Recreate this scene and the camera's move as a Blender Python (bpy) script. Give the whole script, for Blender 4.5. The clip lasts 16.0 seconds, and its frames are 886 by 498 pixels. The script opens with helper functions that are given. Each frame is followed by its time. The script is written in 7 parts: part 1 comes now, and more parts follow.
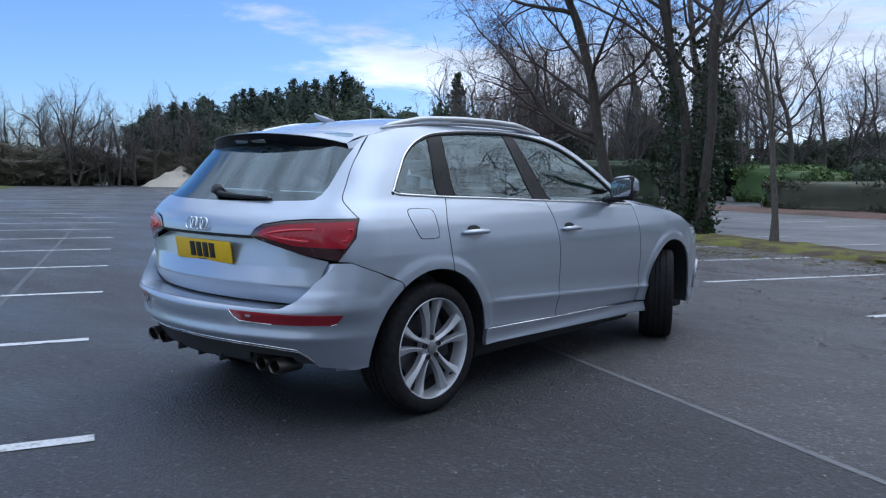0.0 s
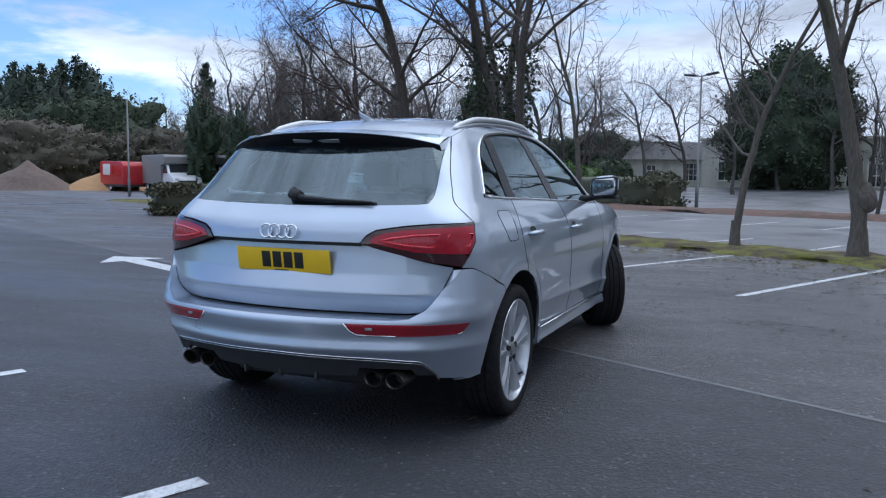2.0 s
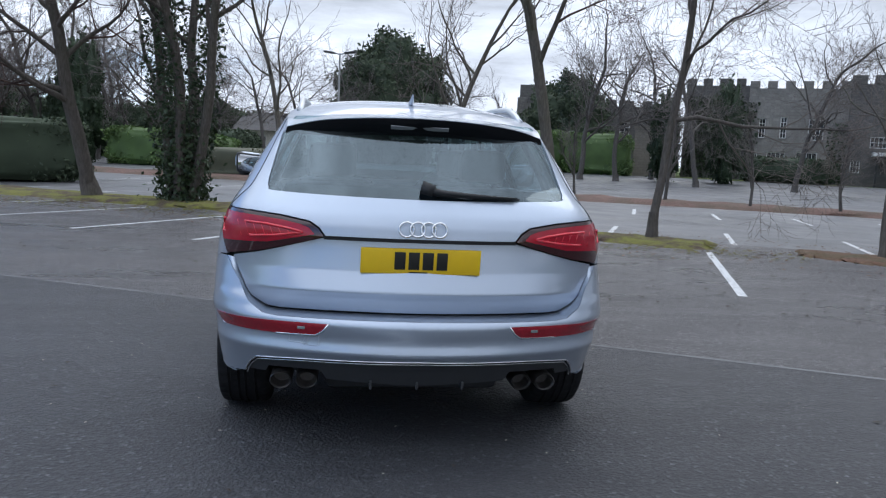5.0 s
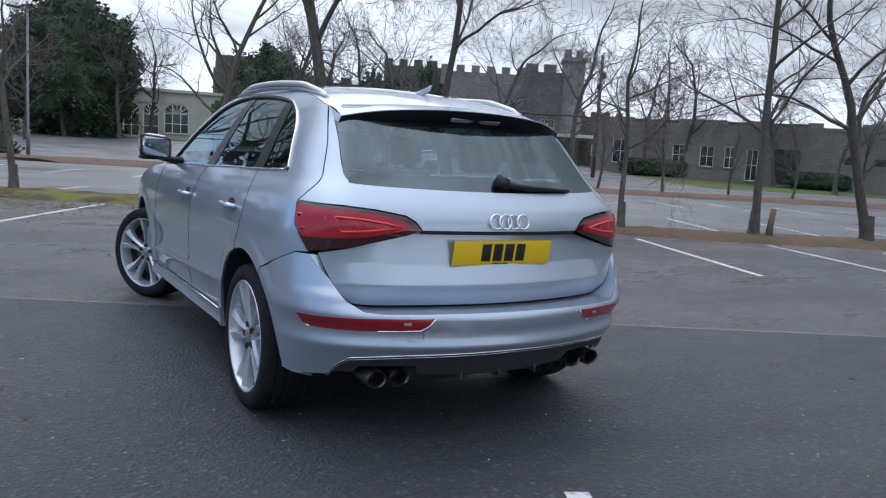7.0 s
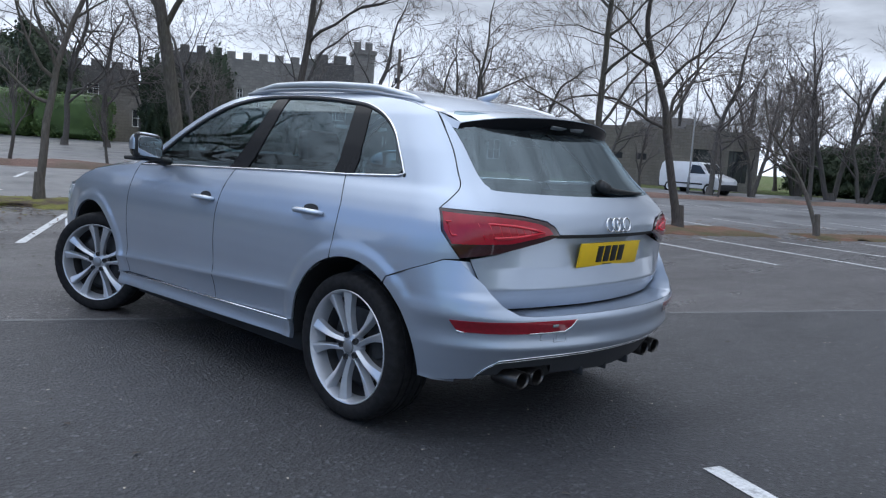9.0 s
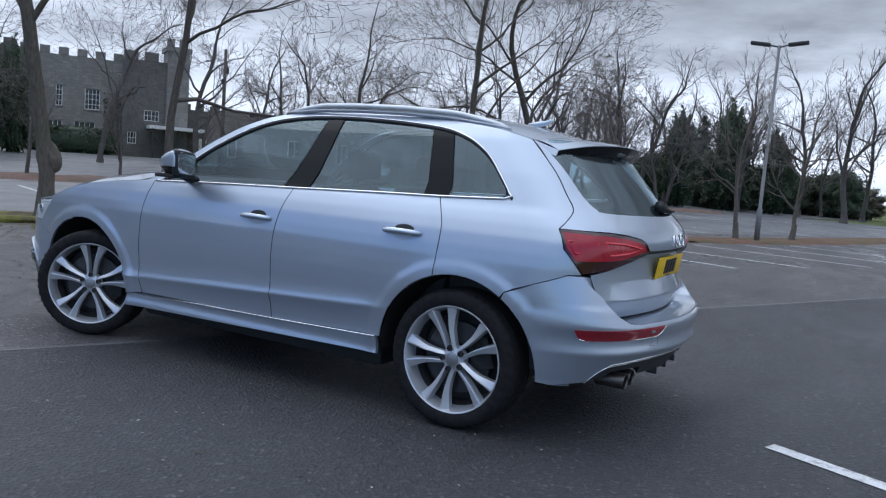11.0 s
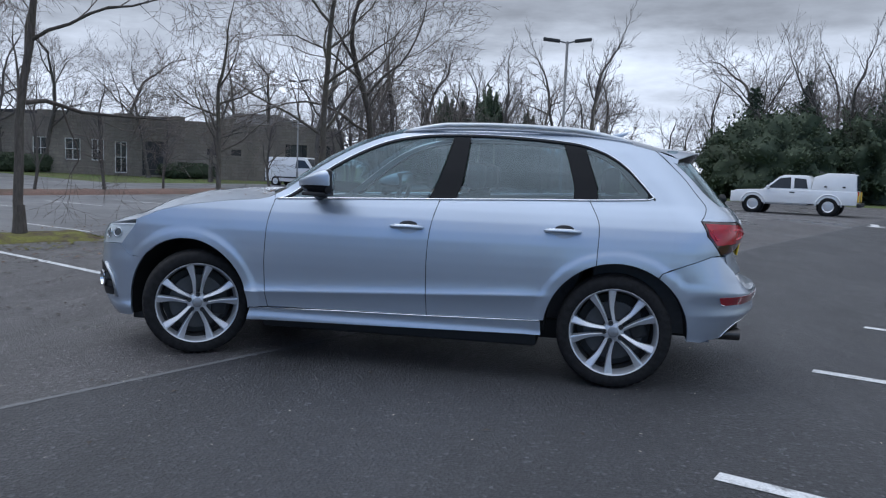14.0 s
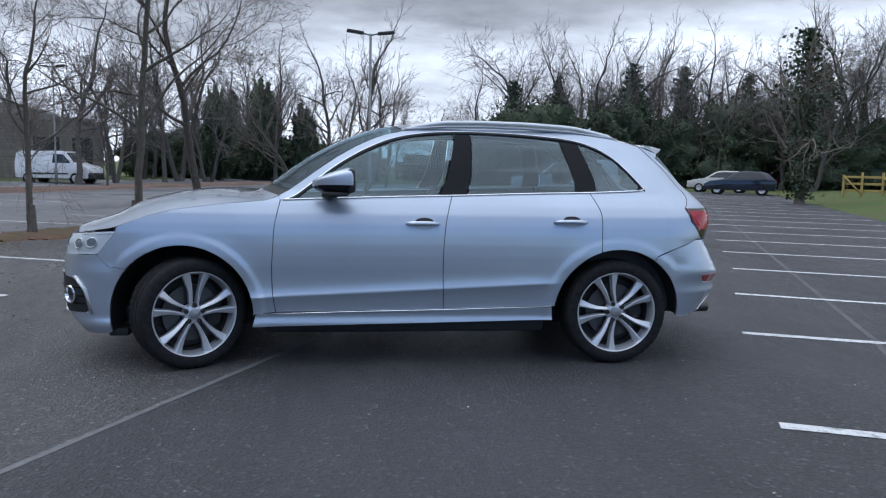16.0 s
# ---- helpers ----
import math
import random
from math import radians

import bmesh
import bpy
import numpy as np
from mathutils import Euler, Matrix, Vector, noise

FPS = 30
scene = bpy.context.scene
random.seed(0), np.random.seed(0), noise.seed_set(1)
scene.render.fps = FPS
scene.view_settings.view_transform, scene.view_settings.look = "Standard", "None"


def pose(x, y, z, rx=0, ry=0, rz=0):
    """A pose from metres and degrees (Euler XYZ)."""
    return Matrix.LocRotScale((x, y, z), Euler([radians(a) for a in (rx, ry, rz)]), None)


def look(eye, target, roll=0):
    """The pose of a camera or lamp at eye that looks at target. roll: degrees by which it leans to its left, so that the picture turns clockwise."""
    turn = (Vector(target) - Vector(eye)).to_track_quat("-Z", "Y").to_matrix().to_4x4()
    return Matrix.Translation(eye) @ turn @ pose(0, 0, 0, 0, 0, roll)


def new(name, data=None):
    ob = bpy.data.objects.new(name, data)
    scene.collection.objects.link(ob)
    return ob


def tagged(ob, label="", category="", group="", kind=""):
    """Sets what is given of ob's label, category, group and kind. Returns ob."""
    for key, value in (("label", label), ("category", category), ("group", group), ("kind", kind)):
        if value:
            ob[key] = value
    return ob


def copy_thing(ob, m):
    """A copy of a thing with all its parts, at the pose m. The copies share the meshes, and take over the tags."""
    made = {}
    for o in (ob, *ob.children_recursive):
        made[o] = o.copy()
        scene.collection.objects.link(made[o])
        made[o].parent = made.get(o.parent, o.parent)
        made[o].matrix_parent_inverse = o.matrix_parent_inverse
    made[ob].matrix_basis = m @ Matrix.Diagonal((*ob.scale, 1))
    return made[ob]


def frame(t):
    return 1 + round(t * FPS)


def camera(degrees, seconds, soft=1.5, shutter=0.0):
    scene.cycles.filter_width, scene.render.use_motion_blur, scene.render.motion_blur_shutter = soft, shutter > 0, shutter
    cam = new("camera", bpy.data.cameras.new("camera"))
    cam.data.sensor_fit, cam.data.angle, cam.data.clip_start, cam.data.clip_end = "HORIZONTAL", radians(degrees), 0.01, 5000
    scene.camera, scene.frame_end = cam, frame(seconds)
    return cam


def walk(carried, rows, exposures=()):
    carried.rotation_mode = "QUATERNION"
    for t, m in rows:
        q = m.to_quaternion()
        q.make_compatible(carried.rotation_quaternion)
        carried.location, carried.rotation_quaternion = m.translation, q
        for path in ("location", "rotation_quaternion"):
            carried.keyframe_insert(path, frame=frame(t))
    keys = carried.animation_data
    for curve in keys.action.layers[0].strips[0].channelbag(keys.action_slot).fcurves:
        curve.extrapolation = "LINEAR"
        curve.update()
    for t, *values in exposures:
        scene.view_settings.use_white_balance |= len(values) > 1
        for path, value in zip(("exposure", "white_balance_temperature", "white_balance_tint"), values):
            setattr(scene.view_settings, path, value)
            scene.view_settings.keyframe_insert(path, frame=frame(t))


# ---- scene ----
cam = camera(59.4, 16.0, 1.2)
PATH = [
    (0, (3.642, -3.041, 1.263), (2.329, -1.543, 1.08), 0.7),
    (0.5, (3.304, -3.311, 1.253), (2.116, -1.712, 1.069), 0.5),
    (1, (2.917, -3.555, 1.254), (1.861, -1.866, 1.068), 0.5),
    (1.5, (2.535, -3.796, 1.286), (1.619, -2.028, 1.099), 0.5),
    (2, (2.12, -3.93, 1.279), (1.359, -2.09, 1.091), 0.6),
    (2.5, (1.722, -4.078, 1.27), (1.13, -2.177, 1.078), 0.6),
    (3, (1.314, -4.16, 1.284), (0.906, -2.212, 1.089), 0.7),
    (5.5, (-0.794, -4.064, 1.326), (-0.338, -2.133, 1.08), 3.0),
    (6, (-1.231, -3.947, 1.308), (-0.568, -2.076, 1.059), 3.1),
    (6.5, (-1.592, -3.828, 1.316), (-0.75, -2.032, 1.06), 3.4),
    (7, (-1.985, -3.633, 1.318), (-0.975, -1.926, 1.06), 3.6),
    (7.5, (-2.316, -3.424, 1.296), (-1.166, -1.807, 1.042), 3.6),
    (8, (-2.634, -3.187, 1.305), (-1.365, -1.662, 1.055), 3.7),
    (10.5, (-4.034, -2.046, 1.257), (-2.364, -0.967, 1.041), 4.4),
    (11, (-4.282, -1.767, 1.285), (-2.541, -0.802, 1.086), 4.5),
    (11.5, (-4.594, -1.474, 1.317), (-2.792, -0.625, 1.131), 4.3),
    (12, (-4.853, -1.176, 1.282), (-3.001, -0.441, 1.105), 3.7),
    (12.5, (-5.09, -0.858, 1.319), (-3.202, -0.221, 1.142), 3.0),
    (13, (-5.378, -0.516, 1.326), (-3.464, 0.034, 1.139), 2.6),
    (13.5, (-5.599, -0.156, 1.292), (-3.663, 0.309, 1.099), 2.3),
    (14, (-5.75, 0.195, 1.307), (-3.793, 0.559, 1.107), 2.1),
    (14.5, (-5.916, 0.597, 1.328), (-3.941, 0.834, 1.121), 1.7),
    (15, (-5.969, 0.989, 1.293), (-3.981, 1.069, 1.081), 1.3),
    (15.5, (-5.974, 1.407, 1.284), (-3.987, 1.319, 1.071), 1.1),
    (16, (-5.932, 1.826, 1.31), (-3.958, 1.58, 1.101), 1.1),
]
walk(cam, [(t, look(eye, target, roll)) for t, eye, target, roll in PATH], [(0, 0.60, 5520, 10), (2.5, 0.66, 5600, 10), (5.5, 0.83, 6030, 10), (8, 0.80, 6000, 10), (11, 0.65, 5800, 10), (14, 0.58, 5880, 10), (16, 0.70, 5900, 10)])


# ---- sky and sun ----
world = bpy.data.worlds.new("sky")
scene.world = world
world.use_nodes = True
wt = world.node_tree
wn, wl = wt.nodes, wt.links
bg = wn["Background"]
bg.inputs[1].default_value = 1.0
SUN_ELEV, SUN_AZ = radians(52), radians(18)
sky = wn.new("ShaderNodeTexSky")
sky.sky_type, sky.sun_disc = "NISHITA", False
sky.sun_elevation, sky.sun_rotation = SUN_ELEV, SUN_AZ
sky.dust_density, sky.ozone_density = 0.6, 2.0
dim = wn.new("ShaderNodeMix"); dim.data_type, dim.blend_type = "RGBA", "MULTIPLY"
dim.inputs[0].default_value = 1.0
dim.inputs[7].default_value = (0.072, 0.083, 0.102, 1)
wl.new(sky.outputs[0], dim.inputs[6])
tc = wn.new("ShaderNodeTexCoord")


def wmath(op, a, b=None, c=None):
    n = wn.new("ShaderNodeMath"); n.operation = op
    for i, v in enumerate((a, b, c)):
        if v is None:
            continue
        if isinstance(v, (int, float)):
            n.inputs[i].default_value = v
        else:
            wl.new(v, n.inputs[i])
    return n.outputs[0]


def wnoise(scale, stretch, detail, seed, rough=0.55):
    m = wn.new("ShaderNodeMapping"); m.inputs["Scale"].default_value = stretch; m.inputs["Location"].default_value = (seed, seed * 0.7, 0)
    wl.new(tc.outputs["Generated"], m.inputs[0])
    n = wn.new("ShaderNodeTexNoise"); n.inputs["Scale"].default_value = scale; n.inputs["Detail"].default_value = detail; n.inputs["Roughness"].default_value = rough
    wl.new(m.outputs[0], n.inputs["Vector"])
    return n.outputs[0]


sep = wn.new("ShaderNodeSeparateXYZ")
wl.new(tc.outputs["Generated"], sep.inputs[0])
# cloud cover: broken towards -x, closed towards +x
big = wnoise(2.2, (1, 1, 3.2), 6, 3.1)
cover = wmath("ADD", wmath("MULTIPLY", sep.outputs[0], 1.15), wmath("MULTIPLY_ADD", big, 2.4, -0.42))
# thin streaks over the open sky
thin = wnoise(1.5, (0.9, 2.2, 8.0), 6, 5.7, 0.6)
cover = wmath("ADD", cover, wmath("MAXIMUM", wmath("MULTIPLY_ADD", thin, 4.2, -2.0), 0.0))
# the sun stands behind cloud
sd = wn.new("ShaderNodeVectorMath"); sd.operation = "DOT_PRODUCT"
wl.new(tc.outputs["Generated"], sd.inputs[0])
sd.inputs[1].default_value = (math.sin(SUN_AZ) * math.cos(SUN_ELEV), math.cos(SUN_AZ) * math.cos(SUN_ELEV), math.sin(SUN_ELEV))
veil = wn.new("ShaderNodeMapRange"); veil.interpolation_type = "SMOOTHSTEP"
veil.inputs[1].default_value, veil.inputs[2].default_value, veil.inputs[4].default_value = 0.55, 0.85, 2.0
wl.new(sd.outputs["Value"], veil.inputs[0])
high = wn.new("ShaderNodeMapRange"); high.interpolation_type = "SMOOTHSTEP"
high.inputs[1].default_value, high.inputs[2].default_value = 0.36, 0.60
wl.new(sep.outputs[2], high.inputs[0])
cover = wmath("ADD", cover, wmath("MULTIPLY", veil.outputs[0], high.outputs[0]))
mask = wn.new("ShaderNodeMapRange"); mask.interpolation_type = "SMOOTHSTEP"
mask.inputs[1].default_value, mask.inputs[2].default_value = 0.05, 0.65
aloft = wn.new("ShaderNodeMapRange"); aloft.interpolation_type = "SMOOTHSTEP"
aloft.inputs[1].default_value, aloft.inputs[2].default_value, aloft.inputs[4].default_value = 0.34, 0.52, 0.9
wl.new(sep.outputs[2], aloft.inputs[0])
cover = wmath("ADD", cover, aloft.outputs[0])
wl.new(cover, mask.inputs[0])
# cloud brightness: bright near the skyline, grey overhead, with billows
bil = wnoise(3.4, (1, 1, 4.5), 7, 8.4, 0.6)
height = wn.new("ShaderNodeValToRGB")
he = height.color_ramp.elements
he[0].position, he[0].color = 0.03, (0.98, 0.98, 0.98, 1)
he[1].position, he[1].color = 0.32, (0.38, 0.38, 0.38, 1)
for p_, c_ in ((0.13, 0.82), (0.55, 0.72), (0.90, 0.98)):
    q_ = he.new(p_)
    q_.color = (c_, c_, c_, 1)
wl.new(sep.outputs[2], height.inputs[0])
lum = wmath("MULTIPLY", height.outputs[0], wmath("MULTIPLY_ADD", bil, 1.9, 0.02))
# cloud on the open side is brighter
west = wn.new("ShaderNodeMapRange"); west.interpolation_type = "SMOOTHSTEP"
west.inputs[1].default_value, west.inputs[2].default_value, west.inputs[4].default_value = 0.15, -0.55, 1.0
wl.new(sep.outputs[0], west.inputs[0])
lum = wmath("MULTIPLY", lum, wmath("MULTIPLY_ADD", wmath("MULTIPLY", west.outputs[0], aloft.outputs[0]), 0.35, 1.0))
# a heavy grey bank stands over the far end of the car park
bank = wn.new("ShaderNodeMapRange"); bank.interpolation_type = "SMOOTHSTEP"
bank.inputs[1].default_value, bank.inputs[2].default_value = 0.62, 0.90
wl.new(sep.outputs[0], bank.inputs[0])
base_line = wn.new("ShaderNodeMapRange"); base_line.interpolation_type = "SMOOTHSTEP"
base_line.inputs[1].default_value, base_line.inputs[2].default_value = 0.12, 0.21
wl.new(wmath("ADD", sep.outputs[2], wmath("MULTIPLY_ADD", big, 0.30, -0.15)), base_line.inputs[0])
lum = wmath("MULTIPLY", lum, wmath("MULTIPLY_ADD", wmath("MULTIPLY", bank.outputs[0], base_line.outputs[0]), -0.45, 1.0))
ccol = wn.new("ShaderNodeMix"); ccol.data_type, ccol.blend_type = "RGBA", "MULTIPLY"; ccol.inputs[0].default_value = 1.0
ccol.inputs[6].default_value = (0.715, 0.752, 0.818, 1)
wl.new(lum, ccol.inputs[7])
both_sky = wn.new("ShaderNodeMix"); both_sky.data_type = "RGBA"
wl.new(mask.outputs[0], both_sky.inputs[0]); wl.new(dim.outputs[2], both_sky.inputs[6]); wl.new(ccol.outputs[2], both_sky.inputs[7])
wl.new(both_sky.outputs[2], bg.inputs[0])
sun = new("sun", bpy.data.lights.new("sun", "SUN"))
sun.data.energy, sun.data.angle, sun.data.color = 0.6, radians(60), (1.0, 0.95, 0.88)
sun.matrix_basis = look((0, 0, 0), (-math.sin(SUN_AZ) * math.cos(SUN_ELEV), -math.cos(SUN_AZ) * math.cos(SUN_ELEV), -math.sin(SUN_ELEV)))

# ---- materials ----
class Mat:
    def __init__(self, name, color=(0.5, 0.5, 0.5), rough=0.5, metal=0.0, **kw):
        self.m = bpy.data.materials.new(name)
        self.m.use_nodes = True
        self.n, self.l = self.m.node_tree.nodes, self.m.node_tree.links
        self.b = self.n["Principled BSDF"]
        self.b.inputs["Base Color"].default_value = (*color, 1)
        self.b.inputs["Roughness"].default_value = rough
        self.b.inputs["Metallic"].default_value = metal
        for k, v in kw.items():
            self.b.inputs[k.replace("_", " ")].default_value = v
        self._tc = None

    def coord(self, scale=(1, 1, 1), kind="Object"):
        t = self.n.new("ShaderNodeTexCoord")
        m = self.n.new("ShaderNodeMapping")
        m.inputs["Scale"].default_value = scale
        self.l.new(t.outputs[kind], m.inputs[0])
        return m.outputs[0]

    def world(self, scale=(1, 1, 1)):
        g = self.n.new("ShaderNodeNewGeometry")
        m = self.n.new("ShaderNodeMapping")
        m.inputs["Scale"].default_value = scale
        self.l.new(g.outputs["Position"], m.inputs[0])
        return m.outputs[0]

    def noise(self, vec, scale, detail=4, rough=0.55):
        t = self.n.new("ShaderNodeTexNoise")
        t.inputs["Scale"].default_value, t.inputs["Detail"].default_value, t.inputs["Roughness"].default_value = scale, detail, rough
        self.l.new(vec, t.inputs["Vector"])
        return t.outputs[0]

    def voronoi(self, vec, scale, feature="F1", out="Distance", rnd=1.0):
        t = self.n.new("ShaderNodeTexVoronoi")
        t.feature = feature
        t.inputs["Scale"].default_value = scale
        t.inputs["Randomness"].default_value = rnd
        self.l.new(vec, t.inputs["Vector"])
        return t.outputs[out]

    def ramp(self, fac, stops, interp="LINEAR"):
        r = self.n.new("ShaderNodeValToRGB")
        r.color_ramp.interpolation = interp
        e = r.color_ramp.elements
        while len(e) < len(stops):
            e.new(0.5)
        for k, (p, c) in zip(e, stops):
            k.position = p
            k.color = (*c, 1) if isinstance(c, tuple) else (c, c, c, 1)
        self.l.new(fac, r.inputs[0])
        return r.outputs[0]

    def mix(self, fac, a, b, mode="MIX"):
        x = self.n.new("ShaderNodeMix")
        x.data_type, x.blend_type = "RGBA", mode
        for i, v in ((0, fac), (6, a), (7, b)):
            if isinstance(v, (int, float)):
                x.inputs[i].default_value = v if i == 0 else (v, v, v, 1)
            elif isinstance(v, tuple):
                x.inputs[i].default_value = (*v, 1)
            else:
                self.l.new(v, x.inputs[i])
        return x.outputs[2]

    def set(self, key, sock):
        self.l.new(sock, self.b.inputs[key])
        return self

    def bump(self, height, strength=0.3, dist=0.01):
        b = self.n.new("ShaderNodeBump")
        b.inputs["Strength"].default_value, b.inputs["Distance"].default_value = strength, dist
        self.l.new(height, b.inputs["Height"])
        self.l.new(b.outputs[0], self.b.inputs["Normal"])
        return self


def plain(name, color, rough, metal=0.0, grain=0.12, scale=40.0, bump=0.0, **kw):
    k = Mat(name, color, rough, metal, **kw)
    v = k.coord()
    f = k.noise(v, scale, 5)
    g = k.noise(v, scale * 0.06, 3)
    lo, hi = tuple(c * (1 - grain) for c in color), tuple(min(1, c * (1 + grain)) for c in color)
    c1 = k.ramp(f, [(0.3, lo), (0.7, hi)])
    k.set("Base Color", k.mix(0.5, c1, k.ramp(g, [(0.3, lo), (0.7, hi)])))
    if bump:
        k.bump(f, bump, 0.004)
    return k.m


def glass(name, tint, rough=0.0, ior=1.45, haze=0.0):
    m = bpy.data.materials.new(name)
    m.use_nodes = True
    n, l = m.node_tree.nodes, m.node_tree.links
    n.remove(n["Principled BSDF"])
    tr, gl, lw, mx = n.new("ShaderNodeBsdfTransparent"), n.new("ShaderNodeBsdfGlossy"), n.new("ShaderNodeLayerWeight"), n.new("ShaderNodeMixShader")
    po, ma = n.new("ShaderNodeMath"), n.new("ShaderNodeMath")
    tr.inputs[0].default_value = (*tint, 1)
    gl.inputs["Color"].default_value = (0.80, 0.94, 1.0, 1)
    gl.inputs["Roughness"].default_value = rough
    f0 = ((ior - 1) / (ior + 1)) ** 2
    po.operation, ma.operation = "POWER", "MULTIPLY_ADD"
    po.inputs[1].default_value, ma.inputs[1].default_value, ma.inputs[2].default_value = 5.0, 1 - f0, f0
    l.new(lw.outputs["Facing"], po.inputs[0]); l.new(po.outputs[0], ma.inputs[0])
    l.new(ma.outputs[0], mx.inputs[0]); l.new(tr.outputs[0], mx.inputs[1]); l.new(gl.outputs[0], mx.inputs[2])
    l.new(mx.outputs[0], n["Material Output"].inputs[0])
    return m


# car paint: silver metallic with a fine flake and a clear coat
k = Mat("silver_paint", (0.44, 0.46, 0.50), 0.34, 0.66, Coat_Weight=1.0, Coat_Roughness=0.03)
fl = k.noise(k.coord((1, 1, 1)), 1800, 2)
dirt = k.noise(k.coord(), 1.4, 2, 0.4)
k.set("Base Color", k.mix(k.ramp(dirt, [(0.40, 0.0), (0.8, 0.18)]), k.ramp(fl, [(0.35, (0.392, 0.449, 0.535)), (0.65, (0.50, 0.563, 0.665))]), (0.30, 0.32, 0.355)))
k.set("Roughness", k.ramp(dirt, [(0.3, 0.33), (0.8, 0.41)]))
PAINT = k.m
# darker copy of the paint; on the handle cups it stands in for shade
PAINTDARK = plain("silver_paint_shade_joint", (0.40, 0.42, 0.46), 0.34, 0.7, 0.05)
CHROME = plain("bright_metal", (0.80, 0.81, 0.83), 0.16, 1.0, 0.04)
RAIL = plain("satin_metal", (0.66, 0.68, 0.70), 0.34, 0.4, 0.05)
RIM = plain("alloy_silver", (0.60, 0.62, 0.66), 0.32, 0.55, 0.05, 60, Coat_Weight=0.5)
# near-black in place of the shade inside the silver wheel; bolts share it
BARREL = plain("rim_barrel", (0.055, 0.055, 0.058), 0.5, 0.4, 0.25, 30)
HUBCAP = plain("hub_grey", (0.30, 0.31, 0.33), 0.35, 0.6, 0.08)
DISC = plain("disc_steel", (0.09, 0.09, 0.095), 0.45, 0.9, 0.15)
EXHAUST = plain("exhaust_metal", (0.09, 0.085, 0.082), 0.36, 0.9, 0.2, 60)
RUBBER = plain("black_rubber", (0.016, 0.017, 0.019), 0.62, 0, 0.2, 50)
VALANCE = plain("grey_plastic", (0.036, 0.038, 0.042), 0.55, 0, 0.12, 200, 0.1)
BLACKGLOSS = plain("gloss_black", (0.008, 0.009, 0.011), 0.2, 0, 0.1, Specular_IOR_Level=0.14)
LAMPGREY = plain("grey_lamp_bowl", (0.30, 0.31, 0.33), 0.25, 0.5, 0.1)
CABIN = plain("dark_trim", (0.060, 0.062, 0.068), 0.7, 0, 0.2, 30)
WHITEPLASTIC = plain("white_strip", (0.8, 0.8, 0.8), 0.3)
HOUSING = plain("pale_housing", (0.72, 0.73, 0.74), 0.3, 0.2)
LAMPDARK = plain("dark_lamp_plastic", (0.035, 0.004, 0.006), 0.10, 0, 0.15, 20, Coat_Weight=1.0)
LAMPRED = plain("red_lens", (0.38, 0.005, 0.022), 0.26, 0, 0.22, 25, Coat_Weight=0.35)
LAMPGLOW = plain("red_light_guide", (0.66, 0.018, 0.04), 0.2, 0, 0.1, 25, Coat_Weight=0.6)
REFLECTOR = plain("red_reflector", (0.29, 0.008, 0.02), 0.14, 0, 0.25, 60, Coat_Weight=1.0)
PLATE = plain("plate_yellow", (0.80, 0.52, 0.012), 0.35, 0, 0.05, 20)
INK = plain("plate_ink", (0.016, 0.016, 0.014), 0.4, 0, 0.1)
MIRROR = plain("mirror_silver", (0.50, 0.51, 0.53), 0.03, 1.0, 0.01)
GLASS = glass("tinted_glass", (0.44, 0.58, 0.62), ior=1.95)
DARKGLASS = glass("dark_glass", (0.32, 0.42, 0.47), ior=1.95)
REARGLASS = glass("rear_glass", (0.40, 0.50, 0.53), ior=2.2)
CLEAR = glass("clear_lens", (0.92, 0.94, 0.95))
k = Mat("tyre_rubber", (0.018, 0.018, 0.020), 0.8, Specular_IOR_Level=0.25)
v = k.coord()
k.set("Base Color", k.ramp(k.noise(v, 30, 6), [(0.35, (0.008, 0.008, 0.009)), (0.75, (0.020, 0.020, 0.022))]))
k.bump(k.noise(v, 160, 4), 0.3, 0.002)
TYRE = k.m

# ---- materials of the place ----
def asphalt(name, tone, warm, damp_lo, seed):
    k = Mat(name, (0.06, 0.06, 0.063), 0.7)
    v = k.world()
    agg = k.voronoi(v, 62, "F1", "Color")
    grain = k.noise(v, 150, 4, 0.7)
    lumps = k.noise(v, 34, 5, 0.65)
    worn = k.noise(k.world((0.8, 1.1, 1)), 0.35 + seed * 0.1, 6, 0.62)
    streak = k.noise(k.world((0.25, 1.6, 1)), 1.1, 5, 0.6)
    c = lambda x: (x * tone * warm, x * tone, x * tone * (2.09 - warm))
    base = k.ramp(agg, [(0.08, c(0.007)), (0.5, c(0.034)), (0.80, c(0.078)), (0.95, c(0.27))])
    base = k.mix(0.45, base, k.ramp(grain, [(0.38, c(0.009)), (0.66, c(0.091))]))
    base = k.mix(k.ramp(lumps, [(0.42, 0.6), (0.52, 0.0)]), base, c(0.016))
    base = k.mix(k.ramp(worn, [(0.35, 0.0), (0.70, 0.45)]), base, c(0.070))
    base = k.mix(k.ramp(streak, [(0.45, 0.0), (0.75, 0.40)]), base, c(0.024))
    k.set("Base Color", base)
    damp = k.noise(k.world((0.35, 1.0, 1)), 0.55, 6, 0.6)
    k.set("Roughness", k.ramp(damp, [(0.36, damp_lo), (0.52, 0.52), (0.72, 0.74)]))
    k.bump(k.mix(0.5, k.mix(0.4, k.voronoi(v, 62), grain), lumps), 1.0, 0.028)
    return k.m


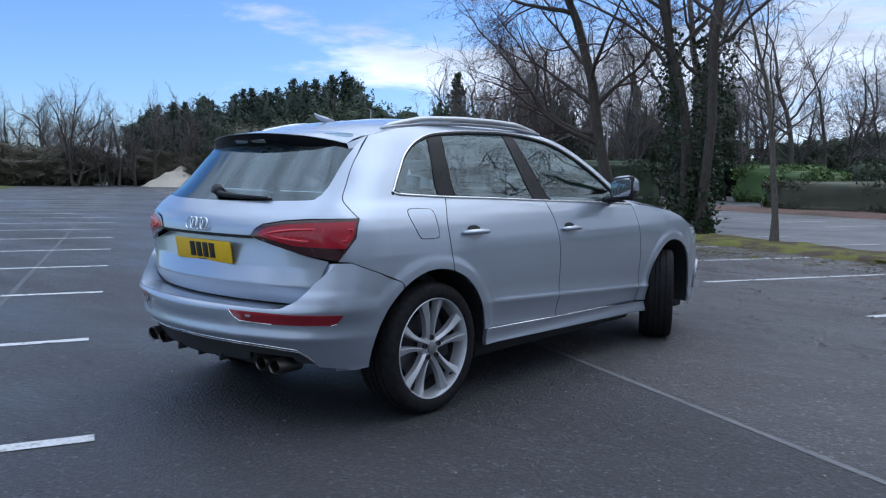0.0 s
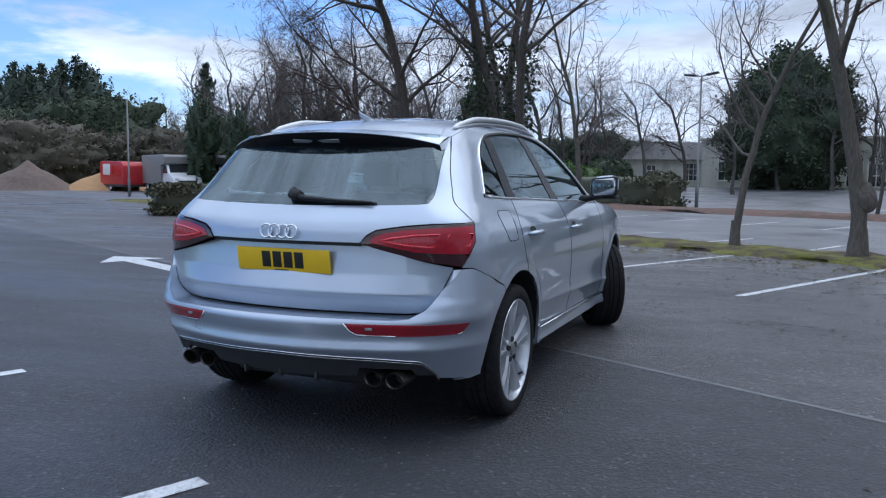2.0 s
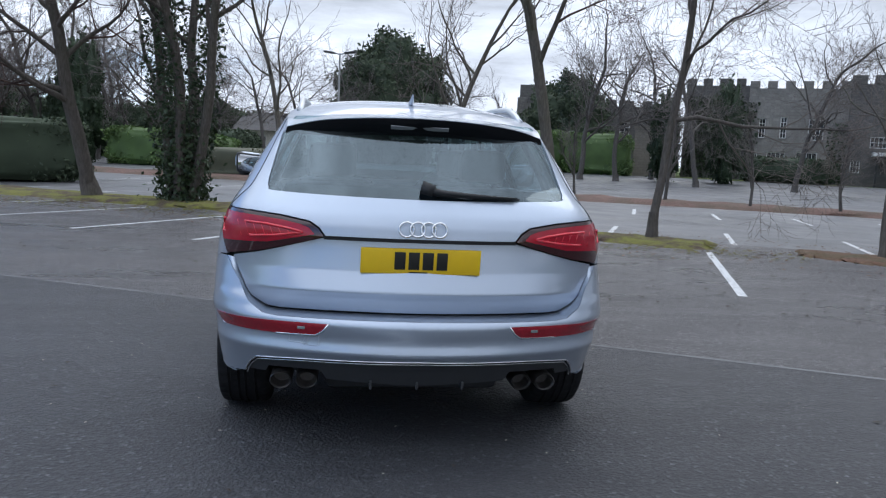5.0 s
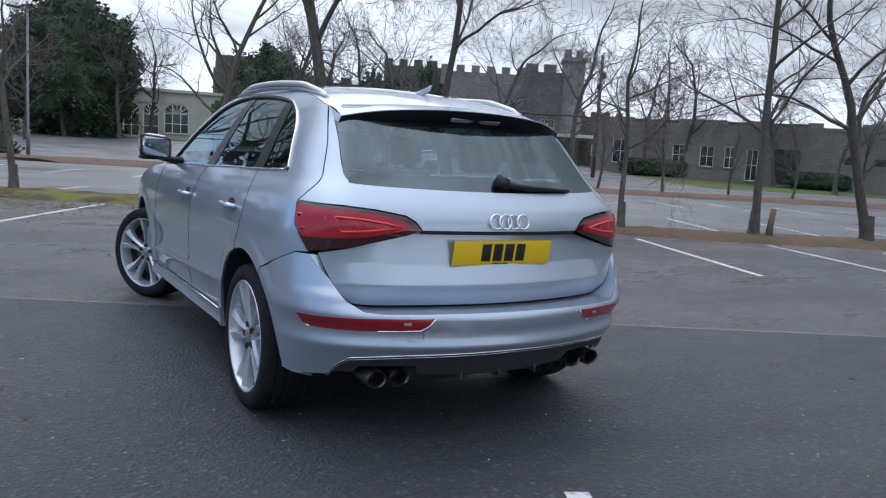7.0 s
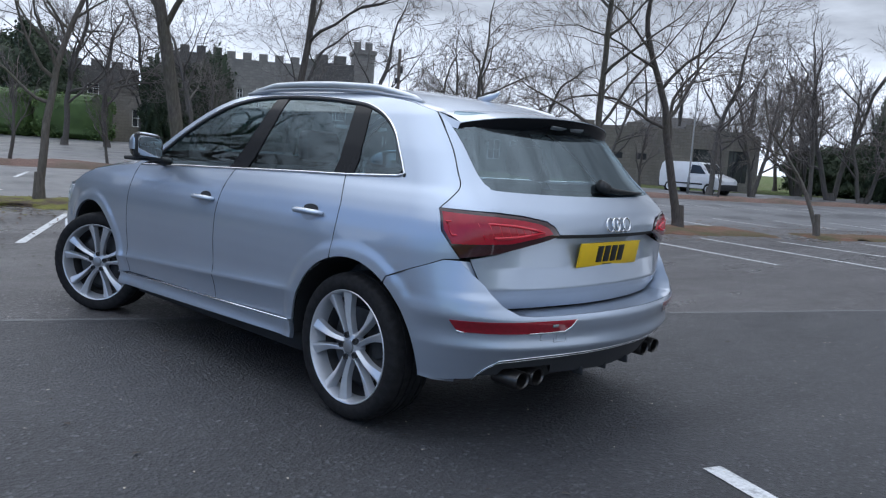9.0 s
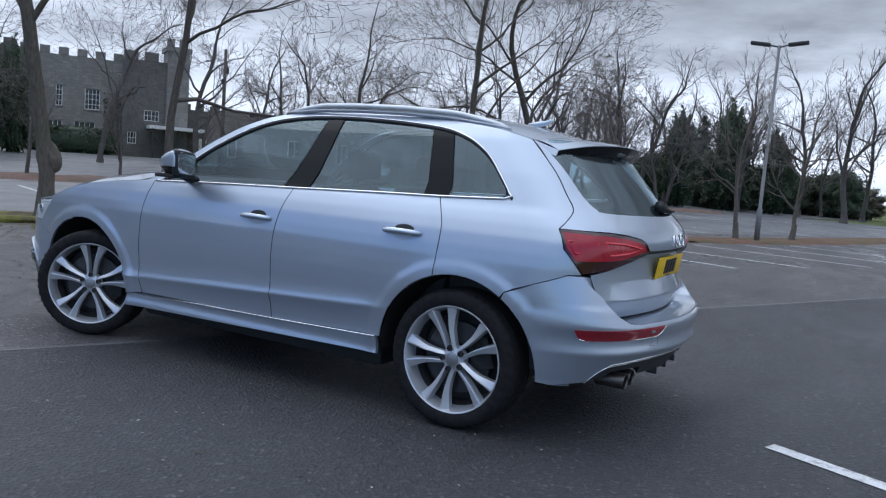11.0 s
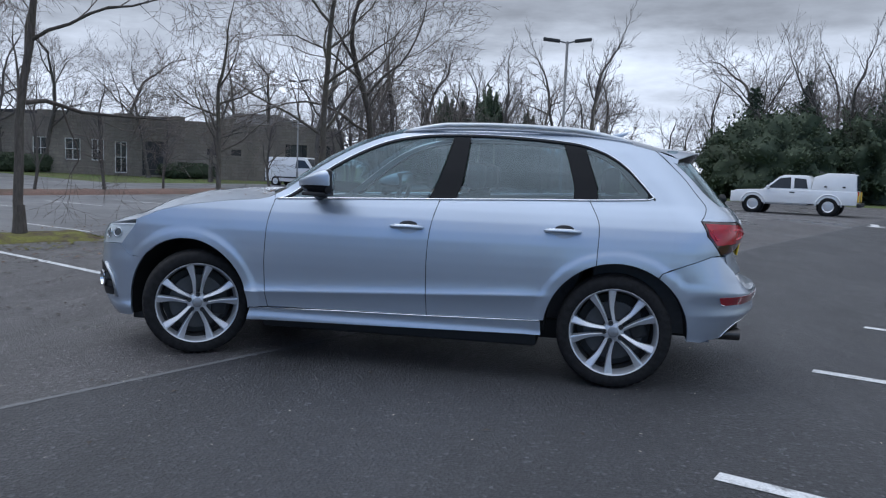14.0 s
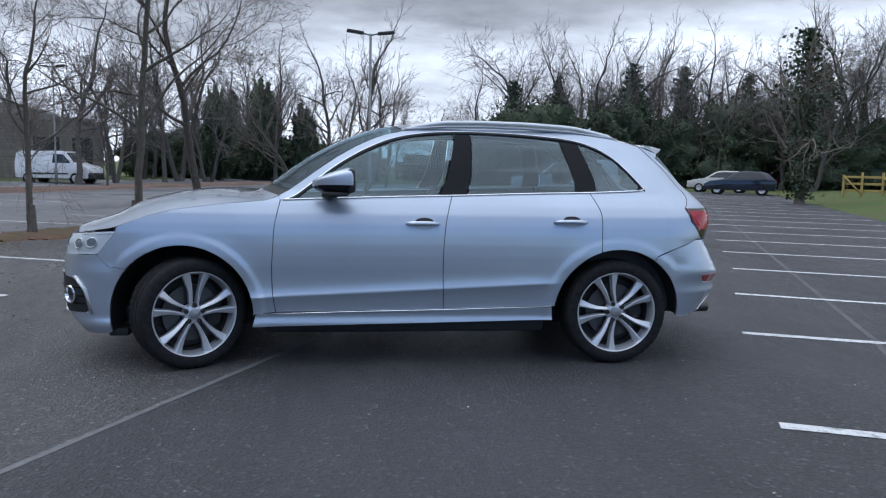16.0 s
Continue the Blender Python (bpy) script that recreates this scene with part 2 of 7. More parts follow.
ASPHALT = asphalt("asphalt", 1.12, 0.98, 0.32, 0)
BAYASPHALT = asphalt("bay_asphalt", 1.9, 1.05, 0.18, 1)
k = Mat("old_asphalt", (0.12, 0.12, 0.13), 0.6)
v = k.world()
pale = k.mix(k.ramp(k.noise(v, 0.25, 6), [(0.35, 0.0), (0.7, 1.0)]), (0.095, 0.098, 0.107), (0.165, 0.168, 0.18))
k.set("Base Color", k.mix(0.3, pale, k.ramp(k.noise(v, 60, 4), [(0.3, (0.05, 0.05, 0.054)), (0.7, (0.145, 0.145, 0.152))])))
k.set("Roughness", k.ramp(k.noise(v, 0.4, 5), [(0.35, 0.28), (0.65, 0.62)]))
k.bump(k.noise(v, 80, 4), 0.4, 0.005)
OLD_ASPHALT = k.m
k = Mat("line_paint", (0.62, 0.63, 0.64), 0.6)
v = k.world()
k.set("Base Color", k.mix(k.ramp(k.noise(v, 14, 7, 0.7), [(0.50, 0.0), (0.66, 0.75)]), k.ramp(k.noise(v, 70, 3), [(0.3, (0.55, 0.56, 0.57)), (0.7, (0.74, 0.75, 0.76))]), (0.11, 0.11, 0.115)))
k.bump(k.noise(v, 120, 3), 0.3, 0.003)
LINE = k.m
FAINTSEAM = plain("old_joint", (0.088, 0.09, 0.095), 0.6, 0, 0.3, 25, 0.3)
SEAM = plain("joint_sealant", (0.14, 0.143, 0.15), 0.6, 0, 0.3, 25, 0.3)
k = Mat("moss_bed", (0.1, 0.1, 0.05), 0.95)
v = k.world()
m1 = k.ramp(k.noise(v, 26, 5), [(0.3, (0.040, 0.030, 0.022)), (0.7, (0.13, 0.09, 0.06))])
m2 = k.ramp(k.noise(v, 40, 5), [(0.3, (0.075, 0.085, 0.016)), (0.7, (0.27, 0.255, 0.05))])
k.set("Base Color", k.mix(k.ramp(k.noise(v, 1.6, 7, 0.7), [(0.43, 0.0), (0.55, 1.0)]), m1, m2))
k.bump(k.noise(v, 45, 6), 0.9, 0.03)
MOSS = k.m
k = Mat("leaf_litter", (0.14, 0.07, 0.04), 0.95)
v = k.world()
k.set("Base Color", k.mix(k.ramp(k.noise(v, 1.2, 5), [(0.4, 0.0), (0.62, 0.8)]), k.ramp(k.noise(v, 18, 6), [(0.3, (0.085, 0.038, 0.024)), (0.7, (0.22, 0.12, 0.08))]), (0.07, 0.075, 0.03)))
k.bump(k.noise(v, 30, 6), 0.9, 0.03)
LITTER = k.m
k = Mat("red_leaf_litter", (0.2, 0.1, 0.07), 0.95)
v = k.world()
k.set("Base Color", k.mix(k.ramp(k.noise(v, 0.8, 5), [(0.45, 0.0), (0.65, 0.7)]), k.ramp(k.noise(v, 14, 6), [(0.3, (0.095, 0.056, 0.045)), (0.7, (0.215, 0.135, 0.108))]), (0.085, 0.075, 0.05)))
k.bump(k.noise(v, 30, 6), 0.9, 0.03)
REDLITTER = k.m
k = Mat("grass", (0.07, 0.12, 0.03), 0.95)
v = k.world()
k.set("Base Color", k.mix(k.ramp(k.noise(v, 0.3, 6), [(0.35, 0.0), (0.7, 1.0)]), k.ramp(k.noise(v, 9, 7, 0.7), [(0.3, (0.045, 0.085, 0.018)), (0.7, (0.13, 0.19, 0.04))]), k.ramp(k.noise(v, 6, 6, 0.7), [(0.3, (0.07, 0.075, 0.03)), (0.7, (0.16, 0.15, 0.06))])))
k.bump(k.noise(v, 40, 6), 1.0, 0.05)
GRASS = k.m


def bark(name, a, b, moss=0.3):
    k = Mat(name, a, 0.92)
    v = k.coord((1, 1, 0.22))
    c = k.ramp(k.noise(v, 30, 6, 0.65), [(0.3, a), (0.7, b)])
    k.set("Base Color", k.mix(k.ramp(k.noise(k.coord(), 1.6, 5), [(0.45, 0.0), (0.75, moss)]), c, (0.075, 0.085, 0.035)))
    k.bump(k.noise(v, 38, 6), 0.8, 0.02)
    return k.m


BARK = bark("grey_bark", (0.070, 0.060, 0.052), (0.165, 0.145, 0.125), 0.5)
BARKDARK = bark("dark_bark", (0.052, 0.045, 0.040), (0.13, 0.112, 0.10), 0.25)
TWIG = plain("twig_bark", (0.15, 0.125, 0.11), 0.9, 0, 0.35, 3)
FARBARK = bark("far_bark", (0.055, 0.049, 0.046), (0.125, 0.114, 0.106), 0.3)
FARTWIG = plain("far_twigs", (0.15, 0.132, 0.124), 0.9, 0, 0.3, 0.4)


def leaf(name, a, b, rough=0.6):
    k = Mat(name, a, rough)
    g = k.n.new("ShaderNodeNewGeometry")
    c = k.ramp(g.outputs["Random Per Island"], [(0.0, a), (1.0, b)])
    k.set("Base Color", k.mix(k.ramp(k.noise(k.coord(), 1.2, 4), [(0.35, 0.0), (0.7, 0.5)]), c, tuple(x * 0.55 for x in a)))
    return k.m


IVY = leaf("ivy_leaf", (0.016, 0.034, 0.014), (0.048, 0.078, 0.030), 0.6)
YEW = leaf("dark_evergreen", (0.038, 0.058, 0.034), (0.100, 0.130, 0.070), 0.8)
CONIFER = leaf("conifer_needles", (0.022, 0.042, 0.028), (0.060, 0.090, 0.052))
HEDGE = leaf("clipped_hedge", (0.055, 0.105, 0.026), (0.15, 0.23, 0.06))
HEDGEDARK = leaf("dull_hedge", (0.055, 0.060, 0.032), (0.13, 0.125, 0.07))
SCRUB = leaf("scrub_leaf", (0.085, 0.080, 0.060), (0.20, 0.18, 0.13), 0.85)
DEADLEAF = leaf("dry_leaf", (0.10, 0.055, 0.03), (0.26, 0.15, 0.08), 0.8)
CATKIN = leaf("catkin_twig", (0.05, 0.032, 0.03), (0.12, 0.075, 0.06), 0.9)


def stone(name, a, b, bw=0.5, bh=0.25):
    k = Mat(name, a, 0.92)
    v = k.coord()
    br = k.n.new("ShaderNodeTexBrick")
    br.inputs["Scale"].default_value = 1.0
    br.inputs["Brick Width"].default_value, br.inputs["Row Height"].default_value, br.inputs["Mortar Size"].default_value = bw, bh, 0.012
    mp = k.n.new("ShaderNodeMapping"); mp.inputs["Rotation"].default_value = (radians(90), 0, 0)
    k.l.new(v, mp.inputs[0]); k.l.new(mp.outputs[0], br.inputs["Vector"])
    br.inputs["Color1"].default_value, br.inputs["Color2"].default_value, br.inputs["Mortar"].default_value = (*a, 1), (*b, 1), (*[x * 0.7 for x in a], 1)
    st = k.ramp(k.noise(k.coord((1, 1, 0.35)), 0.9, 6, 0.65), [(0.35, 0.0), (0.72, 0.75)])
    c = k.mix(st, br.outputs[0], tuple(x * 0.45 for x in a))
    k.set("Base Color", k.mix(0.35, c, k.ramp(k.noise(v, 12, 6), [(0.3, tuple(x * 0.6 for x in a)), (0.7, b)])))
    k.bump(k.noise(v, 20, 6), 0.5, 0.02)
    return k.m


STONE = stone("castle_stone", (0.225, 0.215, 0.200), (0.330, 0.315, 0.290))
STONEDARK = stone("weathered_stone", (0.11, 0.107, 0.103), (0.18, 0.172, 0.162))
RENDER = stone("pale_render", (0.60, 0.585, 0.53), (0.70, 0.68, 0.62), 3.0, 1.5)
BUFF = stone("buff_block", (0.20, 0.182, 0.158), (0.29, 0.262, 0.225), 0.45, 0.225)
SLATE = plain("slate_roof", (0.07, 0.068, 0.070), 0.75, 0, 0.3, 6, 0.3)
WINFRAME = plain("white_window_paint", (0.72, 0.72, 0.70), 0.5, 0, 0.05)
PANE = plain("window_pane", (0.025, 0.028, 0.032), 0.06, 0, 0.2)
DARKDOOR = plain("dark_door", (0.03, 0.03, 0.032), 0.5)
POST = plain("galvanised_post", (0.20, 0.205, 0.21), 0.5, 0.4, 0.15)
VANWHITE = plain("white_van_paint", (0.74, 0.75, 0.77), 0.28, 0, 0.06, 3, Coat_Weight=0.6)
VANRED = plain("red_paint", (0.50, 0.03, 0.035), 0.35, 0, 0.15, 3)
VANGREY = plain("grey_vehicle_paint", (0.24, 0.235, 0.23), 0.5, 0, 0.1, 3)
NAVY = plain("navy_car_paint", (0.012, 0.018, 0.035), 0.18, 0.3, 0.1, 3, Coat_Weight=0.8)
PALECAR = plain("pale_car_paint", (0.50, 0.50, 0.47), 0.3, 0.2, 0.06, 3)
AMBER = plain("yellow_marking", (0.75, 0.50, 0.05), 0.4)
REDLAMP = plain("red_lamp", (0.50, 0.02, 0.02), 0.2)
GRAVEL = plain("pale_gravel", (0.55, 0.50, 0.42), 0.95, 0, 0.25, 6, 0.8)
SAND = plain("orange_sand", (0.42, 0.25, 0.12), 0.95, 0, 0.2, 3, 0.6)
SOIL = plain("brown_rubble", (0.16, 0.12, 0.10), 0.95, 0, 0.4, 4, 0.8)
TIMBER = plain("weathered_timber", (0.36, 0.27, 0.09), 0.85, 0, 0.25, 8, 0.3)
STUMPWOOD = plain("cut_wood", (0.16, 0.11, 0.07), 0.9, 0, 0.3, 12, 0.3)

# ---- building helpers ----
def mesh_ob(name, verts, faces, material, parent=None, smooth=True, normals=None):
    me = bpy.data.meshes.new(name)
    me.from_pydata(verts, [], faces)
    mats = material if isinstance(material, (list, tuple)) else [material]
    for k in mats:
        me.materials.append(k)
    if smooth:
        me.polygons.foreach_set("use_smooth", [True] * len(me.polygons))
    if normals is not None:
        me.normals_split_custom_set_from_vertices(normals)
    me.update()
    ob = new(name, me)
    if parent is not None:
        ob.parent = parent
    return ob


def part(name, bm, material, parent=None, label="", smooth=True, angle=35):
    me = bpy.data.meshes.new(name)
    if smooth:
        lim = radians(angle)
        for f in bm.faces:
            f.smooth = True
        for e in bm.edges:
            if len(e.link_faces) == 2 and e.calc_face_angle(0) > lim:
                e.smooth = False
    bm.to_mesh(me)
    bm.free()
    mats = material if isinstance(material, (list, tuple)) else [material]
    for k in mats:
        me.materials.append(k)
    ob = new(name, me)
    if parent is not None:
        ob.parent = parent
    if label:
        ob["label"] = label
    return ob


def empty(name, m=None):
    ob = new(name)
    ob.empty_display_size = 0.2
    if m is not None:
        ob.matrix_basis = m
    return ob


def add_box(bm, x0, x1, y0, y1, z0, z1, bevel=0.0):
    r = bmesh.ops.create_cube(bm, size=1)
    for v in r["verts"]:
        v.co = Vector(((x0 + x1) / 2 + v.co.x * (x1 - x0), (y0 + y1) / 2 + v.co.y * (y1 - y0), (z0 + z1) / 2 + v.co.z * (z1 - z0)))
    if bevel:
        es = list({e for v in r["verts"] for e in v.link_edges})
        bmesh.ops.bevel(bm, geom=es, offset=bevel, segments=2, affect="EDGES", profile=0.5)


def box_bm(*a, **k):
    bm = bmesh.new()
    add_box(bm, *a, **k)
    return bm


def add_tube(bm, pts, radii, seg=8, cap=True, up=Vector((0, 0, 1)), squash=1.0):
    """A tube along pts; radii one number or one for each point."""
    pts = [Vector(p) for p in pts]
    if isinstance(radii, (int, float)):
        radii = [radii] * len(pts)
    rings = []
    for i, p in enumerate(pts):
        d = (pts[min(i + 1, len(pts) - 1)] - pts[max(i - 1, 0)]).normalized()
        a = d.cross(up)
        if a.length < 1e-3:
            a = d.cross(Vector((1, 0, 0)))
        a.normalize()
        b = a.cross(d).normalized()
        rings.append([bm.verts.new(p + (a * math.cos(q) + b * math.sin(q) * squash) * radii[i]) for q in (2 * math.pi * k / seg for k in range(seg))])
    for r0, r1 in zip(rings, rings[1:]):
        for k in range(seg):
            bm.faces.new((r0[k], r0[(k + 1) % seg], r1[(k + 1) % seg], r1[k]))
    if cap:
        bm.faces.new(rings[0][::-1])
        bm.faces.new(rings[-1])


def add_lathe(bm, prof, seg=48, axis="x", close=False):
    """Revolves (radius, along) pairs about an axis."""
    rings = []
    for r, w in prof:
        ring = []
        for k in range(seg):
            q = 2 * math.pi * k / seg
            c, s = r * math.cos(q), r * math.sin(q)
            ring.append(bm.verts.new((w, c, s) if axis == "x" else ((c, w, s) if axis == "y" else (c, s, w))))
        rings.append(ring)
    pairs = list(zip(rings, rings[1:]))
    if close:
        pairs.append((rings[-1], rings[0]))
    for r0, r1 in pairs:
        for k in range(seg):
            bm.faces.new((r0[k], r0[(k + 1) % seg], r1[(k + 1) % seg], r1[k]))
    bmesh.ops.recalc_face_normals(bm, faces=bm.faces)


def spline(pts, n=6):
    """Catmull-Rom through pts."""
    out = []
    for i in range(len(pts) - 1):
        p0, p1, p2, p3 = (np.array(pts[max(0, min(len(pts) - 1, j))], float) for j in (i - 1, i, i + 1, i + 2))
        for k in range(n):
            t = k / n
            out.append(tuple(0.5 * (2 * p1 + (p2 - p0) * t + (2 * p0 - 5 * p1 + 4 * p2 - p3) * t * t + (3 * p1 - p0 - 3 * p2 + p3) * t ** 3)))
    out.append(tuple(pts[-1]))
    return out


def table(xs, ys, sig=0.008):
    """A smoothed look-up through pairs of numbers."""
    lo, hi, st = xs[0] - 0.2, xs[-1] + 0.2, 0.002
    g = np.arange(lo, hi, st)
    v = np.interp(g, xs, ys)
    v = np.where(g < xs[0], ys[0] + (g - xs[0]) * (ys[1] - ys[0]) / (xs[1] - xs[0]), v)
    v = np.where(g > xs[-1], ys[-1] + (g - xs[-1]) * (ys[-1] - ys[-2]) / (xs[-1] - xs[-2]), v)
    m = int(3 * sig / st) + 1
    ker = np.exp(-0.5 * (np.arange(-m, m + 1) * st / sig) ** 2)
    v = np.convolve(np.pad(v, m, mode="edge"), ker / ker.sum(), mode="valid").tolist()
    top = len(v) - 2

    def f(x):
        q = (x - lo) / st
        i = 0 if q < 0 else top if q > top else int(q)
        return v[i] + (v[i + 1] - v[i]) * min(max(q - i, 0.0), 1.0)
    return f

# ---- the ground ----
LOT_TURN = radians(-23.7)
LC, LS = math.cos(LOT_TURN), math.sin(LOT_TURN)


def lot(u, v):
    """A place in the car park: u along the aisle, v across it."""
    return (u * LC - v * LS, -1.43 + u * LS + v * LC)


def lift(x, y):
    v = x * -LS + (y + 1.43) * LC
    u = x * LC + (y + 1.43) * LS
    return 0.6 * smooth(34, 75, v) + 0.9 * smooth(-5.4, -14, v) * (0.6 + 0.4 * math.sin(u * 0.07))


def smooth(a, b, x):
    t = min(1.0, max(0.0, (x - a) / (b - a)))
    return t * t * (3 - 2 * t)


def lot_sheet(name, u0, u1, v0, v1, z, material, nu=1, nv=1, bumpy=0.0):
    verts, faces = [], []
    for j in range(nv + 1):
        for i in range(nu + 1):
            x, y = lot(u0 + (u1 - u0) * i / nu, v0 + (v1 - v0) * j / nv)
            verts.append((x, y, z + (noise.noise((x * 0.6, y * 0.6, 3)) * bumpy if bumpy else 0)))
    for j in range(nv):
        for i in range(nu):
            a = j * (nu + 1) + i
            faces.append((a, a + 1, a + nu + 2, a + nu + 1))
    return mesh_ob(name, verts, faces, material)


verts, faces = [], []
us = [-2500, -900, -400] + [-200 + 10 * i for i in range(41)] + [400, 900, 2500]
vs = [-2500, -600, -150, -60, -30, -20, -16, -13, -11, -9, -7.5, -6.2, -5.4, -4, 10, 28, 34, 40, 46, 52, 58, 64, 70, 76, 100, 160, 400, 900, 2500]
for vv in vs:
    for uu in us:
        x, y = lot(uu, vv)
        verts.append((x, y, -0.03 + lift(x, y)))
n = len(us)
faces = [(j * n + i, j * n + i + 1, (j + 1) * n + i + 1, (j + 1) * n + i) for j in range(len(vs) - 1) for i in range(n - 1)]
tagged(mesh_ob("ground", verts, faces, GRASS), "rough winter grass and earth", "ground", kind="structure")
def joint_v(u):
    return 3.11 - 0.035 * u


def lot_strip(name, material, label, near, far, z=0.0):
    verts, faces = [], []
    for i in range(75):
        u = -100 + 2 * i
        for k in range(9):
            v = near(u) + (far(u) - near(u)) * k / 8
            verts.append((*lot(u, v), z))
    for i in range(74):
        for k in range(8):
            a = i * 9 + k
            faces.append((a, a + 9, a + 10, a + 1))
    return tagged(mesh_ob(name, verts, faces, material), label, "asphalt", kind="structure")


lot_strip("car_park", ASPHALT, "dark damp asphalt with coarse aggregate", lambda u: -5.2, joint_v)
lot_strip("car_park_bays", BAYASPHALT, "older browner asphalt of the middle bays", joint_v, lambda u: 12.2)
tagged(lot_sheet("car_park_far", -60, 48, 12.2, 26.0, -0.002, OLD_ASPHALT, 54, 8), "paler worn asphalt of the far bays", "asphalt", kind="structure")
for nm, u0, u1, v1 in (("road", -60, 18, 62.0), ("drive", 18, 60, 37.0)):
    ob = lot_sheet(nm, u0, u1, 26.2, v1, 0.0, OLD_ASPHALT, 26, 12)
    for v_ in ob.data.vertices:
        v_.co.z = -0.008 + 0.012 * (nm == "road") + lift(v_.co.x, v_.co.y) + 0.05 * smooth(30, 36, v_.co.x * -LS + (v_.co.y + 1.43) * LC)
    tagged(ob, "pale worn access road before the buildings", "road", kind="structure")


def bed(name, near, far, material, label, high=0.07):
    """A low mounded bed between two lines of (u, v)."""
    verts, faces = [], []
    rnd = random.Random(name + label)
    nu, nv = 70, 8
    for j in range(nv + 1):
        for i in range(nu + 1):
            t = i / nu
            k = t * (len(near) - 1)
            a = min(int(k), len(near) - 2)
            f = k - a
            p = [near[a][q] * (1 - f) + near[a + 1][q] * f for q in (0, 1)]
            r = [far[a][q] * (1 - f) + far[a + 1][q] * f for q in (0, 1)]
            s = j / nv
            u, v = p[0] * (1 - s) + r[0] * s, p[1] * (1 - s) + r[1] * s
            x, y = lot(u, v)
            edge = min(s, 1 - s, t * 12, (1 - t) * 12)
            if edge == 0 and 0 < s < 1 or j in (0, nv):
                x += rnd.uniform(-0.12, 0.12)
                y += rnd.uniform(-0.22, 0.22) + 0.25 * noise.noise((x * 0.8, y * 0.8, 5))
            h = high * min(1, edge * 5) * (0.6 + 0.8 * abs(noise.noise((x * 2.3, y * 2.3, 0)))) + (0.002 if edge > 0 else -0.02)
            verts.append((x, y, h))
    for j in range(nv):
        for i in range(nu):
            a = j * (nu + 1) + i
            faces.append((a, a + 1, a + nu + 2, a + nu + 1))
    return tagged(mesh_ob(name, verts, faces, material), label, "planting bed", kind="structure")


bed("planting_bed_1", [(-34, 11.9), (-12, 11.4), (-4, 11.15), (1.5, 10.7)], [(-34, 14.4), (-12, 13.7), (-4, 12.9), (1.7, 12.2)], MOSS, "mossy verge strewn with dry leaves", 0.10)
bed("planting_bed_2", [(2.8, 10.95), (3.9, 10.15), (6.5, 9.85), (10.8, 9.7)], [(2.9, 12.0), (4.2, 11.95), (6.5, 11.7), (11.0, 12.0)], LITTER, "verge of brown leaf litter and moss")
bed("planting_bed_3", [(11.6, 9.5), (16, 9.3), (22, 9.5), (34, 10.5)], [(11.8, 10.9), (16, 10.9), (22, 11.3), (34, 12.6)], LITTER, "low verge of leaf litter round a lamp post")
bed("planting_bed_4", [(-40, 25.0), (-10, 25.0), (10, 25.2), (40, 25.8)], [(-40, 27.2), (-10, 27.2), (10, 27.2), (40, 27.8)], REDLITTER, "reddish leaf-strewn verge by the access road", 0.20)


def stripe(name, a, b, wide=0.10, material=None, z=0.004):
    """A flat painted strip with a slightly ragged edge between two places of the car park."""
    p, q = Vector(lot(*a)), Vector(lot(*b))
    d = (q - p)
    nn = max(2, int(d.length / 0.25))
    side = Vector((-d.y, d.x)).normalized() * wide / 2
    rnd = random.Random(round(a[0] * 31 + a[1] * 7, 2))
    verts, faces = [], []
    for i in range(nn + 1):
        c = p + d * i / nn
        for s in (-1, 1):
            e = c + side * s * (1 + rnd.uniform(-0.10, 0.06))
            verts.append((e.x, e.y, z))
    faces = [(2 * i, 2 * i + 1, 2 * i + 3, 2 * i + 2) for i in range(nn)]
    return mesh_ob(name, verts, faces, material or LINE, None, False)


def mark(a, b, group, wide=0.10, z=0.004):
    tagged(stripe("bay_line", a, b, wide, z=z), "worn white painted bay line on asphalt", "bay line", group, "thing")


for i in range(0, 26):
    u = 0.0 if i == 0 else -2.45 - 2.56 * (i - 1)
    mark((u, 0.02 if i < 2 else 0.18 + 0.05 * (-u - 5.0)), (u - 0.25 + 0.25 * (i < 2), -4.9 + 0.03 * i), "bay lines of the near row", 0.105)
for i in range(1, 20):
    mark((2.2 + 2.37 * (i - 1), -0.07 - 0.13 * min(i - 1, 1)), (2.2 + 2.37 * (i - 1) - 0.25, -4.9), "bay lines of the near row", 0.105)
for a, b in (((-15.0, 7.5), (-14.3, 11.3)), ((-12.6, 7.3), (-11.9, 11.2)), ((-10.2, 7.1), (-9.6, 11.2)), ((-7.8, 6.95), (-7.3, 11.1)), ((-5.62, 6.85), (-5.15, 11.05)), ((-3.36, 7.05), (-2.97, 11.5)), ((-0.88, 6.72), (-0.58, 11.6)), ((1.58, 6.1), (1.42, 10.5)),
             ((4.10, 6.08), (3.86, 9.75)), ((6.58, 5.95), (6.22, 9.75)), ((8.45, 5.60), (8.12, 9.4)), ((10.6, 5.40), (9.85, 9.1))):
    mark(a, b, "bay lines of the middle row")
for i in range(-12, 16):
    u = 4.17 + 2.24 * i
    tilt = 0.35 if i < -3 else 0.0
    v0 = 12.05 if i < 2 else 11.9 + 0.1 * min(i, 8)
    mark((u, v0 + 0.3 * (i < -3)), (u + tilt, 14.6 + 0.3 * (i < -3)), "bay lines of the third row", 0.10, 0.003)
    mark((u + 0.15, 19.2), (u + 0.05 + tilt * 0.4, 21.9), "bay lines of the fourth row", 0.10, 0.003)
for i in range(10):
    mark((12.9 + 2.2 * i, 5.3), (12.2 + 2.2 * i, 9.1), "bay lines by the lamp post")
